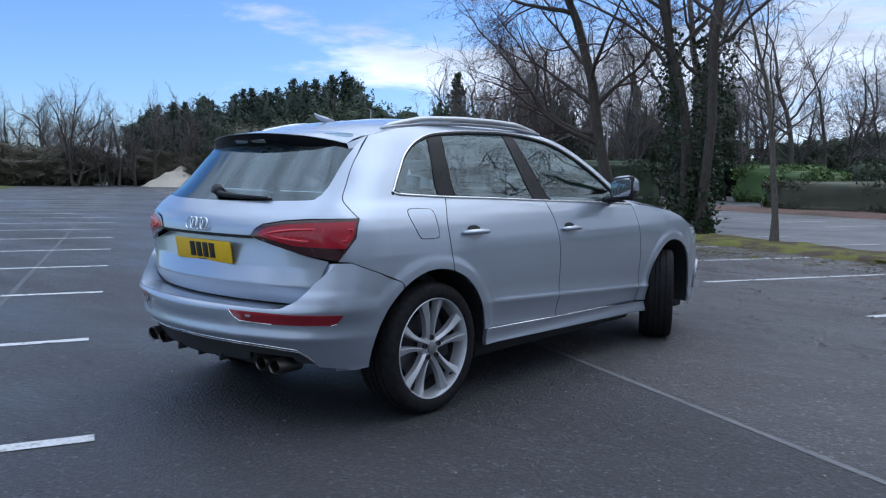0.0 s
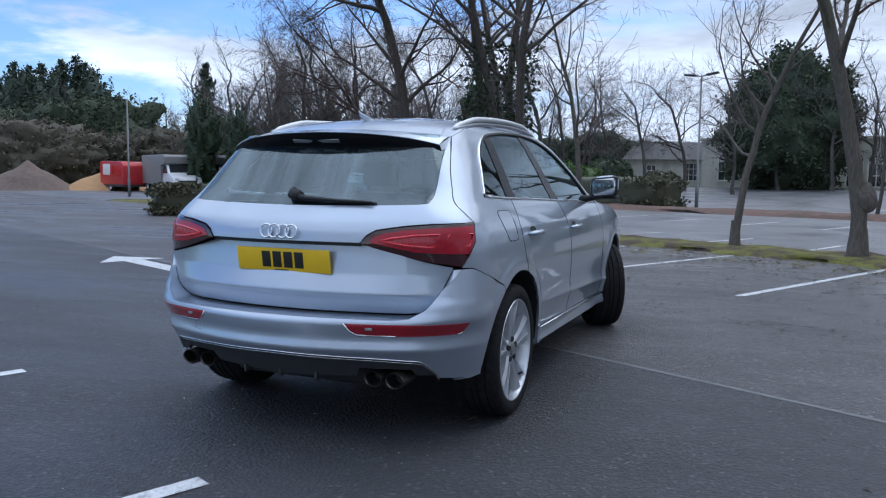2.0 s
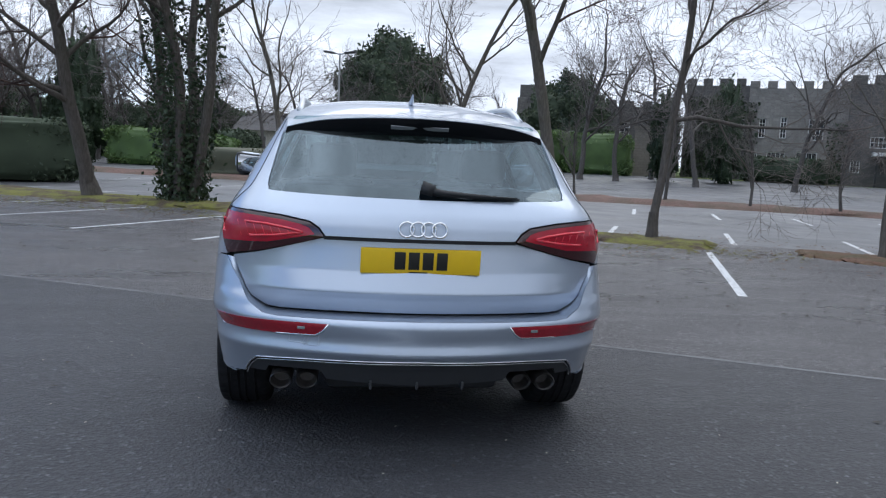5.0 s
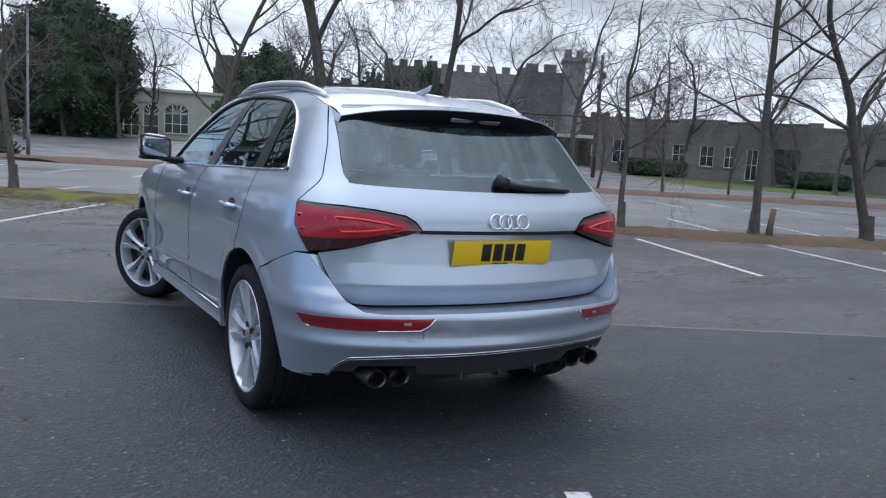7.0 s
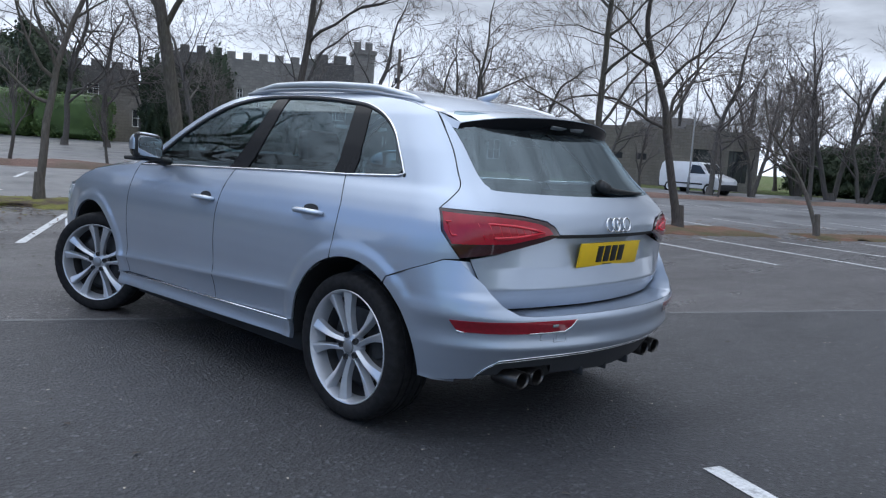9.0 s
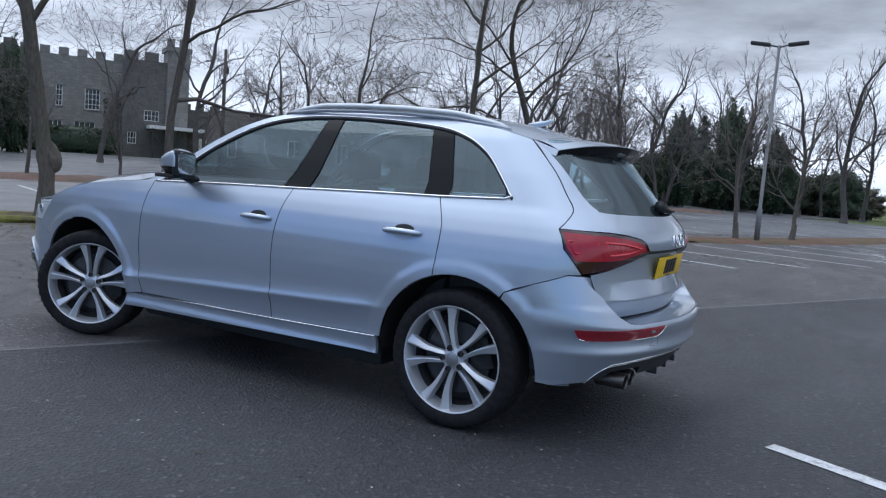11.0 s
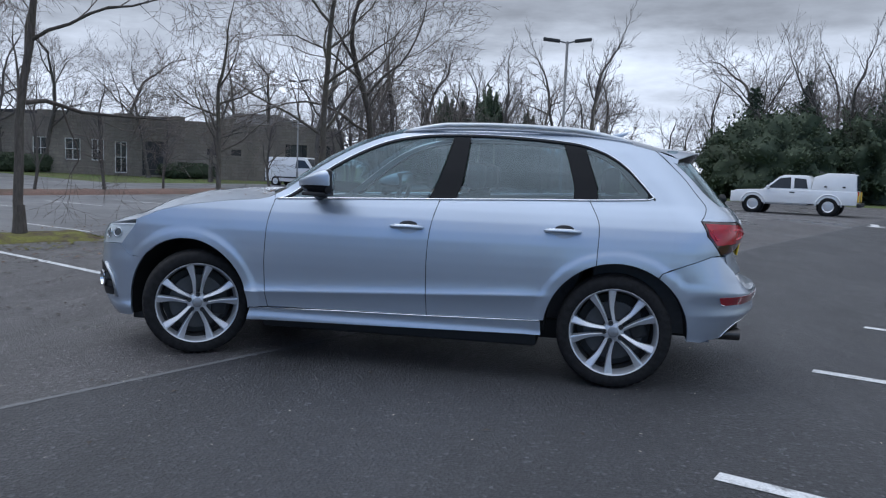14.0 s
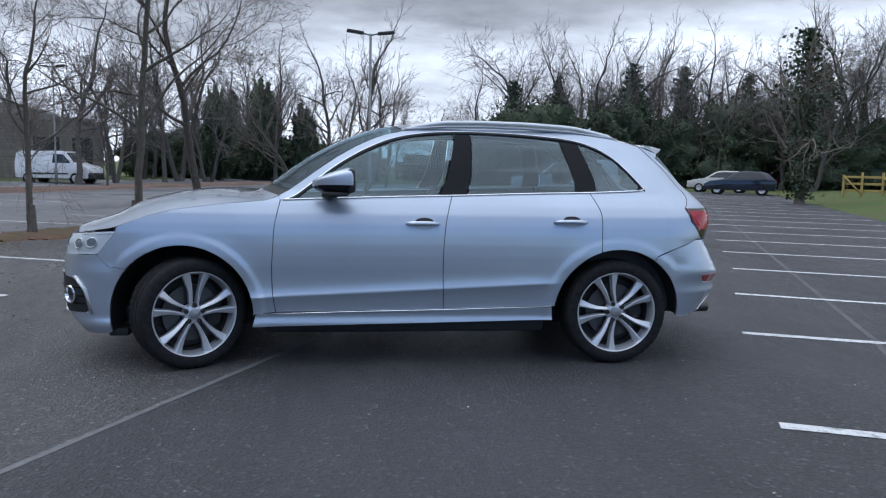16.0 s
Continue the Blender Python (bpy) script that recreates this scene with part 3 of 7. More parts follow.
JOINTS = (("aisle_joint", [(-30, joint_v(-30)), (-5, joint_v(-5)), (1.0, joint_v(1)), (7.0, joint_v(7)), (40, joint_v(40))], 0.045), ("bay_joint", [(-44, 1.2), (-5.6, -0.67), (0.15, -0.98), (9.2, -0.88), (40, -0.5)], 0.055))
for nm, pts, wd in JOINTS:
    for i in range(4):
        tagged(stripe(f"{nm}_{i + 1}", pts[i], pts[i + 1], wd, SEAM if nm == "aisle_joint" else FAINTSEAM, 0.002), "pale sealed joint along the asphalt", "joint", kind="structure")


def arrow(u, v, ang, size):
    bm = bmesh.new()
    pts = [(-0.9, 0), (-0.25, 0.42), (-0.25, 0.12), (1.2, 0.12), (1.2, -0.12), (-0.25, -0.12), (-0.25, -0.42)]
    bm.faces.new([bm.verts.new((a * size, b * size, 0)) for a, b in reversed(pts)])
    bmesh.ops.recalc_face_normals(bm, faces=bm.faces)
    for f in bm.faces:
        if f.normal.z < 0:
            f.normal_flip()
    o = part("road_arrow", bm, LINE, None, smooth=False)
    x, y = lot(u, v)
    o.matrix_basis = pose(x, y, 0.004, 0, 0, math.degrees(LOT_TURN) + ang)
    tagged(o, "white painted direction arrow on asphalt", "road marking", kind="thing")


arrow(-8.0, 3.1, 0, 1.15)
arrow(23.5, 1.85, 8, 1.0)


def scatter(name, n, area, size, material, label, seed, flat=True):
    """Small curled scraps on the ground, as one mesh."""
    rnd = random.Random(seed)
    verts, faces = [], []
    for _ in range(n):
        u, v = rnd.uniform(*area[0]), rnd.uniform(*area[1])
        x, y = lot(u, v)
        s, a = rnd.uniform(*size), rnd.uniform(0, 6.28)
        c, d = math.cos(a) * s, math.sin(a) * s
        b = len(verts)
        z = 0.004
        verts += [(x + c, y + d, z), (x - d * 0.5, y + c * 0.5, z + s * 0.25), (x - c, y - d, z + s * 0.1), (x + d * 0.5, y - c * 0.5, z + s * 0.3), (x, y, z + s * 0.4)]
        faces += [(b, b + 1, b + 4), (b + 1, b + 2, b + 4), (b + 2, b + 3, b + 4), (b + 3, b, b + 4)]
    return tagged(mesh_ob(name, verts, faces, material, None, False), label, "ground litter", kind="stuff")


scatter("stone_chips", 1500, ((-11, 12), (-5, 9)), (0.004, 0.012), GRAVEL, "pale grit scattered over the asphalt", 5)
scatter("fallen_leaves", 620, ((-9, 12), (-5, 8)), (0.010, 0.028), BARKDARK, "dark scraps of leaves on the asphalt", 6)
scatter("verge_leaves", 2200, ((-16, 16), (8.8, 13.6)), (0.015, 0.045), DEADLEAF, "dry brown leaves on and beside the verge", 7)
scatter("moss_scraps", 1500, ((-16, 3), (9.9, 11.4)), (0.02, 0.06), MOSS, "scraps of moss and earth spilling from the verge", 12)
scatter("leaf_drift", 520, ((-7, 4), (5.0, 10.6)), (0.015, 0.045), BARKDARK, "clumps of dark leaf debris in the bays", 8)


# ---- trees ----
class Tree:
    def __init__(self, seed):
        self.r = random.Random(seed)
        self.thick, self.thin = ([], []), ([], [])

    def tube(self, pts, rad, sides, fine):
        verts, faces = self.thin if fine else self.thick
        base = len(verts)
        for i, p in enumerate(pts):
            d = (pts[min(i + 1, len(pts) - 1)] - pts[max(0, i - 1)])
            a = d.cross(Vector((0.31, 0.95, 0.05)))
            if a.length < 1e-4:
                a = d.cross(Vector((1, 0, 0)))
            a.normalize()
            b = d.cross(a).normalized()
            for k in range(sides):
                q = 2 * math.pi * k / sides
                verts.append(tuple(p + (a * math.cos(q) + b * math.sin(q)) * rad[i]))
        for i in range(len(pts) - 1):
            for k in range(sides):
                faces.append((base + i * sides + k, base + i * sides + (k + 1) % sides, base + (i + 1) * sides + (k + 1) % sides, base + (i + 1) * sides + k))

    def grow(self, p, d, length, rad, level, o):
        r = self.r
        seg = max(2, (8, 7, 5, 3, 2, 1)[min(level, 5)])
        if level >= o["levels"]:
            seg = 1 if o.get("far") else 2
        pts, rads = [p.copy()], [rad]
        end = rad * (0.55 if level == 0 else 0.30)
        for i in range(seg):
            wob = o["wobble"] * (0.5 if level == 0 else 1.0)
            d = (d + Vector((r.gauss(0, wob), r.gauss(0, wob), r.gauss(0, wob) + o["up"] * (0.35 if level else 0) - o.get("droop", 0) * (level >= 3)))).normalized()
            p = p + d * length / seg
            pts.append(p.copy())
            rads.append(rad + (end - rad) * (i + 1) / seg)
        sides = (9, 6, 5, 4, 3, 3)[min(level, 5)]
        self.tube(pts, rads, sides, level >= 2)
        if level >= o["levels"]:
            return
        n = o["kids"][min(level, len(o["kids"]) - 1)]
        lo = o["fork"] if level == 0 else 0.25
        for i in range(n):
            t = lo + (1 - lo) * (i + r.random()) / n
            k = min(int(t * seg), seg - 1)
            q = pts[k].lerp(pts[k + 1], t * seg - k)
            dd = (pts[k + 1] - pts[k]).normalized()
            side = dd.cross(Vector((r.gauss(0, 1), r.gauss(0, 1), r.gauss(0, 1)))).normalized()
            ang = r.uniform(*o["angle"]) * (1.0 if level else 1.1)
            nd = (dd * math.cos(ang) + side * math.sin(ang)).normalized()
            rr = rads[k] * (0.62 if level == 0 else 0.55) * r.uniform(0.75, 1.05)
            ln = length * r.uniform(*o["ratio"]) * (1.15 - 0.55 * t if level == 0 else 1.1 - 0.4 * t)
            self.grow(q, nd, ln, max(rr, o["min"]), level + 1, o)
        # the leader goes on
        if level < o["levels"]:
            self.grow(pts[-1], d, length * 0.5, max(end, o["min"]), level + 1, o)


OPT = dict(levels=5, wobble=0.165, up=0.10, kids=(7, 5, 4, 3, 2), fork=0.35, angle=(0.5, 1.0), ratio=(0.42, 0.68), min=0.0045)


def bare_tree(name, seed, height, rad, label, lean=(0, 0), mats=None, trunks=1, keep_meshes=None, **kw):
    o = dict(OPT)
    o.update(kw)
    t = Tree(seed)
    for i in range(trunks):
        a = 6.283 * i / max(1, trunks) + 0.6
        sp = 0.0 if trunks == 1 else o.get("spread", 0.22)
        d = Vector((lean[0] + sp * math.cos(a), lean[1] + sp * math.sin(a), 1)).normalized()
        t.grow(Vector((0.22 * math.cos(a) * (trunks > 1), 0.22 * math.sin(a) * (trunks > 1), -0.1)), d, height * 0.55, rad, 0, o)
    # root flare
    t.tube([Vector((0, 0, -0.12)), Vector((0, 0, 0.12)), Vector((lean[0] * 0.35, lean[1] * 0.35, 0.5))], [rad * (1.9 if trunks == 1 else 2.6), rad * 1.35, rad * 1.0], 9, False)
    ob = empty(name)
    tagged(ob, label, "tree", kind="thing")
    mats = mats or (BARK, TWIG)
    mesh_ob("trunk", *t.thick, mats[0], ob)
    mesh_ob("crown", *t.thin, mats[1], ob)
    return ob


def leaf_cards(verts, faces, pts, size, rnd, up=0.3):
    for p in pts:
        s = size * rnd.uniform(0.6, 1.3)
        a = Vector((rnd.gauss(0, 1), rnd.gauss(0, 1), rnd.gauss(0, 1))).normalized()
        b = a.cross(Vector((rnd.gauss(0, 1), rnd.gauss(0, 1), rnd.gauss(0, 1) + up))).normalized()
        k = len(verts)
        p = Vector(p)
        verts += [tuple(p + a * s), tuple(p + b * s * 0.55), tuple(p - a * s), tuple(p - b * s * 0.55)]
        faces.append((k, k + 1, k + 2, k + 3))


def put(ob, x, y, turn=0.0, scale=1.0, z=None):
    ob.matrix_basis = Matrix.LocRotScale((x, y, (lift(x, y) if z is None else z)), Euler((0, 0, radians(turn))), Vector((scale,) * 3))
    return ob


# trees on the verges, each its own
def verge(ob, u, v, turn=0.0):
    x, y = lot(u, v)
    return put(ob, x, y, turn, z=0.02)


ivy_tree = verge(bare_tree("ivy_tree", 11, 13, 0.125, "tall bare tree with several ivy-clad stems on the mossy verge", trunks=5, spread=0.13, kids=(6, 4, 4, 3, 2), fork=0.5, up=0.12, mats=(BARKDARK, TWIG)), -9.9, 12.8)
rnd = random.Random(4)
pts = []
for i in range(5):
    a = 6.283 * i / 5 + 0.6
    for _ in range(1100):
        z = rnd.random() ** 1.5 * 4.6
        rr = 0.30 * (1 - z / 9) + rnd.gauss(0, 0.07)
        q = rnd.uniform(0, 6.283)
        pts.append((0.22 * math.cos(a) + 0.13 * z * math.cos(a) + rr * math.cos(q), 0.22 * math.sin(a) + 0.13 * z * math.sin(a) + rr * math.sin(q), z))
for _ in range(500):
    q, rr = rnd.uniform(0, 6.283), abs(rnd.gauss(0, 0.42))
    pts.append((rr * math.cos(q), rr * math.sin(q), abs(rnd.gauss(0, 0.6))))
lv, lf = [], []
leaf_cards(lv, lf, pts, 0.06, rnd)
mesh_ob("ivy", lv, lf, IVY, ivy_tree, False)["label"] = "dark green ivy up the stems"
verge(bare_tree("leaning_tree", 23, 11, 0.17, "leaning bare alder with fine drooping twigs", lean=(-0.33, 0.02), kids=(9, 6, 5, 5, 3), fork=0.3, droop=0.10, mats=(BARKDARK, CATKIN), angle=(0.6, 1.15)), -12.0, 12.3)
verge(bare_tree("young_tree", 31, 7.0, 0.075, "slender bare young tree on the verge", kids=(8, 4, 3, 3), levels=4, fork=0.45, up=0.2), -3.57, 12.2)
old = verge(bare_tree("verge_tree", 37, 12, 0.125, "grey bare tree with a burr low on its trunk", kids=(9, 5, 5, 4, 3), fork=0.42, droop=0.08, mats=(BARK, CATKIN)), -1.35, 11.8)
bm = bmesh.new()
bmesh.ops.create_icosphere(bm, subdivisions=3, radius=0.185)
for v_ in bm.verts:
    v_.co *= 1 + 0.35 * noise.noise(v_.co * 5)
    v_.co.z = v_.co.z * 1.5 + 1.0
    v_.co.x += 0.04
part("burr", bm, BARK, old, "knobbly burr on the trunk")
verge(bare_tree("verge_tree", 43, 9.5, 0.082, "bare tree with wide forking limbs", kids=(6, 5, 5, 4, 3), fork=0.38, angle=(0.55, 1.1), ratio=(0.55, 0.8), mats=(BARKDARK, TWIG)), 0.5, 11.75, 40)
verge(bare_tree("young_tree", 47, 5.2, 0.06, "thin bare young tree in leaf litter", kids=(6, 4, 3, 3), levels=4, fork=0.5, up=0.15, wobble=0.14), 4.12, 11.3)
verge(bare_tree("young_tree", 53, 8.5, 0.085, "bare young tree beside a cut stump", kids=(7, 5, 4, 3), levels=4, fork=0.35, up=0.15), 6.72, 11.2)
verge(bare_tree("verge_tree", 59, 8.0, 0.10, "bare tree with spreading forked crown", kids=(6, 5, 5, 4, 2), fork=0.33, ratio=(0.55, 0.8), mats=(BARKDARK, TWIG)), 9.05, 11.2, 70)
verge(bare_tree("young_tree", 61, 5.4, 0.065, "leaning bare young tree by the lamp post", lean=(0.14, 0.10), kids=(8, 4, 4, 3), levels=4, fork=0.3, up=0.1), 15.8, 10.3)
verge(bare_tree("young_tree", 67, 5.6, 0.07, "bare young tree with feathery twigs", lean=(0.05, -0.1), kids=(9, 5, 4, 3), levels=4, fork=0.3), 18.8, 10.3)
verge(bare_tree("young_tree", 71, 5.0, 0.055, "thin bare sapling at the end of the lamp post verge", lean=(0.03, 0.06), kids=(8, 4, 3, 3), levels=4, fork=0.4), 12.0, 10.1)
verge(bare_tree("young_tree", 73, 7.2, 0.07, "slim bare young tree beside the mossy verge", lean=(-0.02, 0.03), kids=(7, 4, 3, 3), levels=4, fork=0.45, up=0.2), -7.2, 12.5)
bm = bmesh.new()
add_tube(bm, [(0, 0, -0.05), (0.02, 0, 0.25), (0.09, 0.02, 0.55)], [0.075, 0.06, 0.055], 10)
o = part("tree_stump", bm, STUMPWOOD)
o.location = (*lot(6.95, 11.05), 0.0)
tagged(o, "short leaning cut stump in leaf litter", "stump", kind="thing")

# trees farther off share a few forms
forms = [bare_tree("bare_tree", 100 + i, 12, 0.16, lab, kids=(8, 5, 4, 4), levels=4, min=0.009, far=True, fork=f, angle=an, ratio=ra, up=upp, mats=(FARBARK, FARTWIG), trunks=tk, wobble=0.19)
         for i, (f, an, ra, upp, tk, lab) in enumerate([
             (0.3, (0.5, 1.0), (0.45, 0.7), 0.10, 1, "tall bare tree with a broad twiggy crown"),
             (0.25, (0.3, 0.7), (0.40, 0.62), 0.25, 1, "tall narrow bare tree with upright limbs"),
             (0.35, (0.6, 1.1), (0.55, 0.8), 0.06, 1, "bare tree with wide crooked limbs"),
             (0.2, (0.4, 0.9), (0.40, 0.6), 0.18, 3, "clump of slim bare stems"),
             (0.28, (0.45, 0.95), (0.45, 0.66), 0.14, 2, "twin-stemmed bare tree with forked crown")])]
used = [False] * len(forms)


def far_tree(kind, x, y, h, turn):
    m = Matrix.LocRotScale((x, y, lift(x, y) - 0.05), Euler((0, 0, radians(turn))), Vector((h / 12 * 1.0,) * 3))
    if not used[kind]:
        used[kind] = True
        forms[kind].matrix_basis = m
        ob = forms[kind]
    else:
        ob = copy_thing(forms[kind], Matrix.Identity(4))
        ob.matrix_basis = m
    return ob


def polar(az, d):
    return (-1.5 + d * math.sin(radians(az)), -2.0 + d * math.cos(radians(az)))


rnd = random.Random(77)


def wood(az0, az1, n, d0, d1, h0, h1, kinds, group):
    for i in range(n):
        az = az0 + (az1 - az0) * (i + rnd.uniform(0.15, 0.85)) / n
        x, y = polar(az, rnd.uniform(d0, d1))
        far_tree(rnd.choice(kinds), x, y, rnd.uniform(h0, h1), rnd.uniform(0, 360))["group"] = group


wood(-80, -55, 34, 78, 96, 7.5, 12, (1, 3, 3, 4), "bare trees beyond the gravel")
wood(-49, -38, 8, 76, 92, 8.5, 12, (0, 3, 4), "bare trees beyond the vans")
wood(-37, -9, 21, 46, 78, 10, 15.5, (0, 1, 2, 4, 3), "bare trees of the copse")
wood(-12, 12, 8, 52, 66, 9, 12.5, (0, 2, 4), "bare trees before the pale hall")
wood(17, 29, 4, 46, 58, 11, 14, (0, 2), "bare trees before the castle")
wood(33, 41, 2, 46, 50, 12, 15, (2, 0), "bare trees before the castle")
wood(44, 76, 10, 44, 60, 9.5, 13, (0, 1, 2, 4), "bare trees before the long building")
wood(66, 90, 17, 50, 72, 9, 14, (0, 1, 1, 3, 4), "bare trees past the van")
wood(90, 100, 5, 60, 76, 8, 12, (0, 2, 1), "bare trees past the van")
wood(100, 138, 36, 56, 76, 12, 17, (0, 1, 2, 3, 4), "bare trees round the end of the car park")
for u, v in ((6.2, 25.7), (8.4, 26.2), (10.9, 26.0), (13.9, 26.6), (16.6, 26.6), (19.5, 26.4), (24, 26.4), (-5.5, 26.2), (-2.6, 26.0), (3.4, 25.9), (0.6, 26.1)):
    h = 4.6 + 0.5 * math.sin(u * 3)
    x, y = lot(u, v)
    t_ = far_tree(1, x, y, h, u * 50)
    tagged(t_, "slim bare young tree on the far verge", "tree", "young trees along the far verge")


# evergreens
def conifer(name, seed, h, w, label, mat, core=True):
    rnd = random.Random(seed)
    ob = tagged(empty(name), label, "tree", kind="thing")
    bm = bmesh.new()
    add_tube(bm, [(0, 0, -0.1), (0, 0, h * 0.5), (0, 0, h * 0.97)], [0.16 * h / 9, 0.09 * h / 9, 0.01], 7)
    part("trunk", bm, BARKDARK, ob)
    bm = bmesh.new()
    bmesh.ops.create_cone(bm, segments=18, radius1=w * 0.62, radius2=0.02, depth=h * 0.92, cap_ends=True)
    bmesh.ops.subdivide_edges(bm, edges=bm.edges[:], cuts=3, use_grid_fill=True)
    for v_ in bm.verts:
        k = 1 + 0.35 * noise.noise(v_.co * 1.1)
        v_.co = Vector((v_.co.x * k, v_.co.y * k, v_.co.z + h * 0.47))
    part("core", bm, mat, ob)
    verts, faces = [], []
    n = 38
    for i in range(n):
        z = h * (0.06 + 0.92 * i / n)
        rr = w * (1 - i / n) ** 0.66 * rnd.uniform(0.72, 1.12) + 0.06
        for j in range(int(9 + 16 * (1 - i / n))):
            a = rnd.uniform(0, 6.283)
            ln = rr * rnd.uniform(0.65, 1.12)
            for q in range(9):
                t = (q + rnd.random()) / 9
                p = (ln * t * math.cos(a) + rnd.gauss(0, 0.09), ln * t * math.sin(a) + rnd.gauss(0, 0.09), z - 0.22 * ln * t + rnd.gauss(0, 0.09))
                leaf_cards(verts, faces, [p], 0.15, rnd)
    mesh_ob("crown", verts, faces, mat, ob, False)
    return ob


def round_bush(name, seed, rx, ry, h, label, mat, n=2600, size=0.11, boxy=0.5, rough=0.10, cat="hedge"):
    """A dense bush: an uneven dark core under many small leaves."""
    rnd = random.Random(seed)
    ob = tagged(empty(name), label, cat, kind="thing")
    bm = bmesh.new()
    bmesh.ops.create_icosphere(bm, subdivisions=4, radius=1)
    verts, faces, pts = [], [], []

    def shape(d, k=1.0):
        f = lambda q: math.copysign(abs(q) ** boxy, q)
        m = max(abs(d.x), abs(d.y), abs(d.z))
        e = Vector((f(d.x), f(d.y), f(d.z)))
        lump = 1 + rough * noise.noise(d * 3.1 + Vector((seed, 0, 0))) + rough * 0.6 * noise.noise(d * 8 + Vector((0, seed, 0)))
        return Vector((e.x * rx * lump * k, e.y * ry * lump * k, h * 0.5 + e.z * h * 0.5 * lump * k))
    for v_ in bm.verts:
        v_.co = shape(v_.co.normalized(), 0.95)
        v_.co.z = max(v_.co.z, 0.0)
    part("core", bm, mat, ob)
    for _ in range(n):
        d = Vector((rnd.gauss(0, 1), rnd.gauss(0, 1), rnd.gauss(0, 1))).normalized()
        p = shape(d, rnd.uniform(0.93, 1.05))
        if p.z > 0.02:
            pts.append(p)
    leaf_cards(verts, faces, pts, size, rnd)
    mesh_ob("foliage", verts, faces, mat, ob, False)
    return ob


con = [conifer("conifer", 7, 10.5, 3.9, "dense dark green conifer", CONIFER), conifer("conifer", 8, 10.5, 2.7, "narrow dark green conifer", CONIFER), conifer("conifer", 9, 13.0, 4.6, "dense dark conifer in a close row", CONIFER)]
yew = round_bush("evergreen_tree", 21, 5.2, 4.8, 11.6, "large dark broad evergreen before the pale hall", YEW, 17000, 0.20, 0.95, 0.42, "tree")
scrub = round_bush("scrub_thicket", 22, 4.6, 2.6, 4.6, "dense mixed scrub thicket", SCRUB, 8500, 0.125, 0.9, 0.6, "thicket")
dark_scrub = round_bush("evergreen_thicket", 24, 4.2, 2.6, 6.0, "dark evergreen undergrowth below bare trees", YEW, 9000, 0.15, 0.9, 0.6, "thicket")


def copies(ob, places):
    for i, (x, y, s, turn) in enumerate(places):
        m = Matrix.LocRotScale((x, y, lift(x, y) - 0.05), Euler((0, 0, radians(turn))), Vector((s,) * 3))
        if i == 0:
            ob.matrix_basis = m
        else:
            copy_thing(ob, Matrix.Identity(4)).matrix_basis = m


rnd = random.Random(9)
copies(con[0], [(*polar(a, d), sc, a * 7) for a, d, sc in ((99.5, 64, 0.88), (108.5, 62, 1.0), (117, 66, 0.95), (127.5, 62, 1.0), (17.2, 72, 0.9), (134.5, 60, 1.05), (112.5, 72, 1.1))])
copies(con[1], [(-61.3, 73.5, 1.42, 0), (-54.0, 79.0, 1.40, 40)] + [(*polar(a, d), sc, a * 5) for a, d, sc in ((103, 66, 0.95), (122, 66, 1.0), (131, 66, 0.95), (-24, 66, 0.9), (78, 64, 0.72), (76.8, 67, 0.62))])
copies(con[2], [(-80.5 + 0.90 * i + rnd.uniform(-0.6, 0.6), 42.0 + 1.18 * i + rnd.uniform(-0.8, 0.8), 0.70 + 0.024 * i + rnd.uniform(-0.05, 0.05), 70 * i) for i in range(17)])
copies(yew, [(*polar(4.4, 66), 0.88, 0), (*polar(17.6, 74), 0.72, 120)])
copies(scrub, [(*polar(-80 + 2.9 * i, rnd.uniform(80, 90)), rnd.uniform(0.6, 0.95), 60 * i) for i in range(9)] + [(*polar(-52 + 3.0 * i, rnd.uniform(66, 71)), rnd.uniform(0.9, 1.15), 45 * i) for i in range(10)]
       + [(*polar(84 + 4.4 * i, rnd.uniform(70, 78)), rnd.uniform(0.45, 0.65), 33 * i) for i in range(11)])
copies(dark_scrub, [(*polar(-36 + 2.6 * i, rnd.uniform(60, 72)), rnd.uniform(0.6, 0.95), 77 * i) for i in range(8)] + [(*polar(-14 + 2.6 * i, 80), rnd.uniform(0.62, 0.85), 77 * i) for i in range(5)] + [(*polar(98 + 3.2 * i, rnd.uniform(58, 68)), rnd.uniform(0.75, 1.2), 51 * i) for i in range(13)]
       + [(*polar(72 + 1.9 * i, rnd.uniform(62, 72)), rnd.uniform(0.45, 0.7), 51 * i) for i in range(9)]
       + [(*polar(-55 + 1.7 * i, rnd.uniform(78, 86)), 0.95 + 0.05 * i + rnd.uniform(-0.1, 0.1), 43 * i) for i in range(7)])
belt_tree = round_bush("evergreen_belt", 31, 3.3, 2.8, 10.0, "tall dark evergreen in an unbroken shelter belt", CONIFER, 9000, 0.17, 1.0, 0.55, "tree")
copies(belt_tree, [(-79.6 + 2.0 * i, 41.2 + 2.6 * i, 0.74 + 0.052 * i + rnd.uniform(-0.05, 0.05), 50 * i) for i in range(8)])
ivy_stem = round_bush("ivy_clad_trunk", 27, 1.25, 1.25, 8.0, "tall bare trunk smothered in dark ivy", IVY, 3600, 0.13, 1.0, 0.75, "tree")
copies(ivy_stem, [(*polar(-37 + 2.6 * i + rnd.uniform(-0.9, 0.9), rnd.uniform(46, 64)), rnd.uniform(0.5, 0.85), 61 * i) for i in range(9)] + [(*polar(a, d), sc, a * 3) for a, d, sc in ((76.5, 58, 0.8), (80, 60, 0.9), (83, 60, 0.7), (29, 56, 0.8), (25, 54, 0.7))])
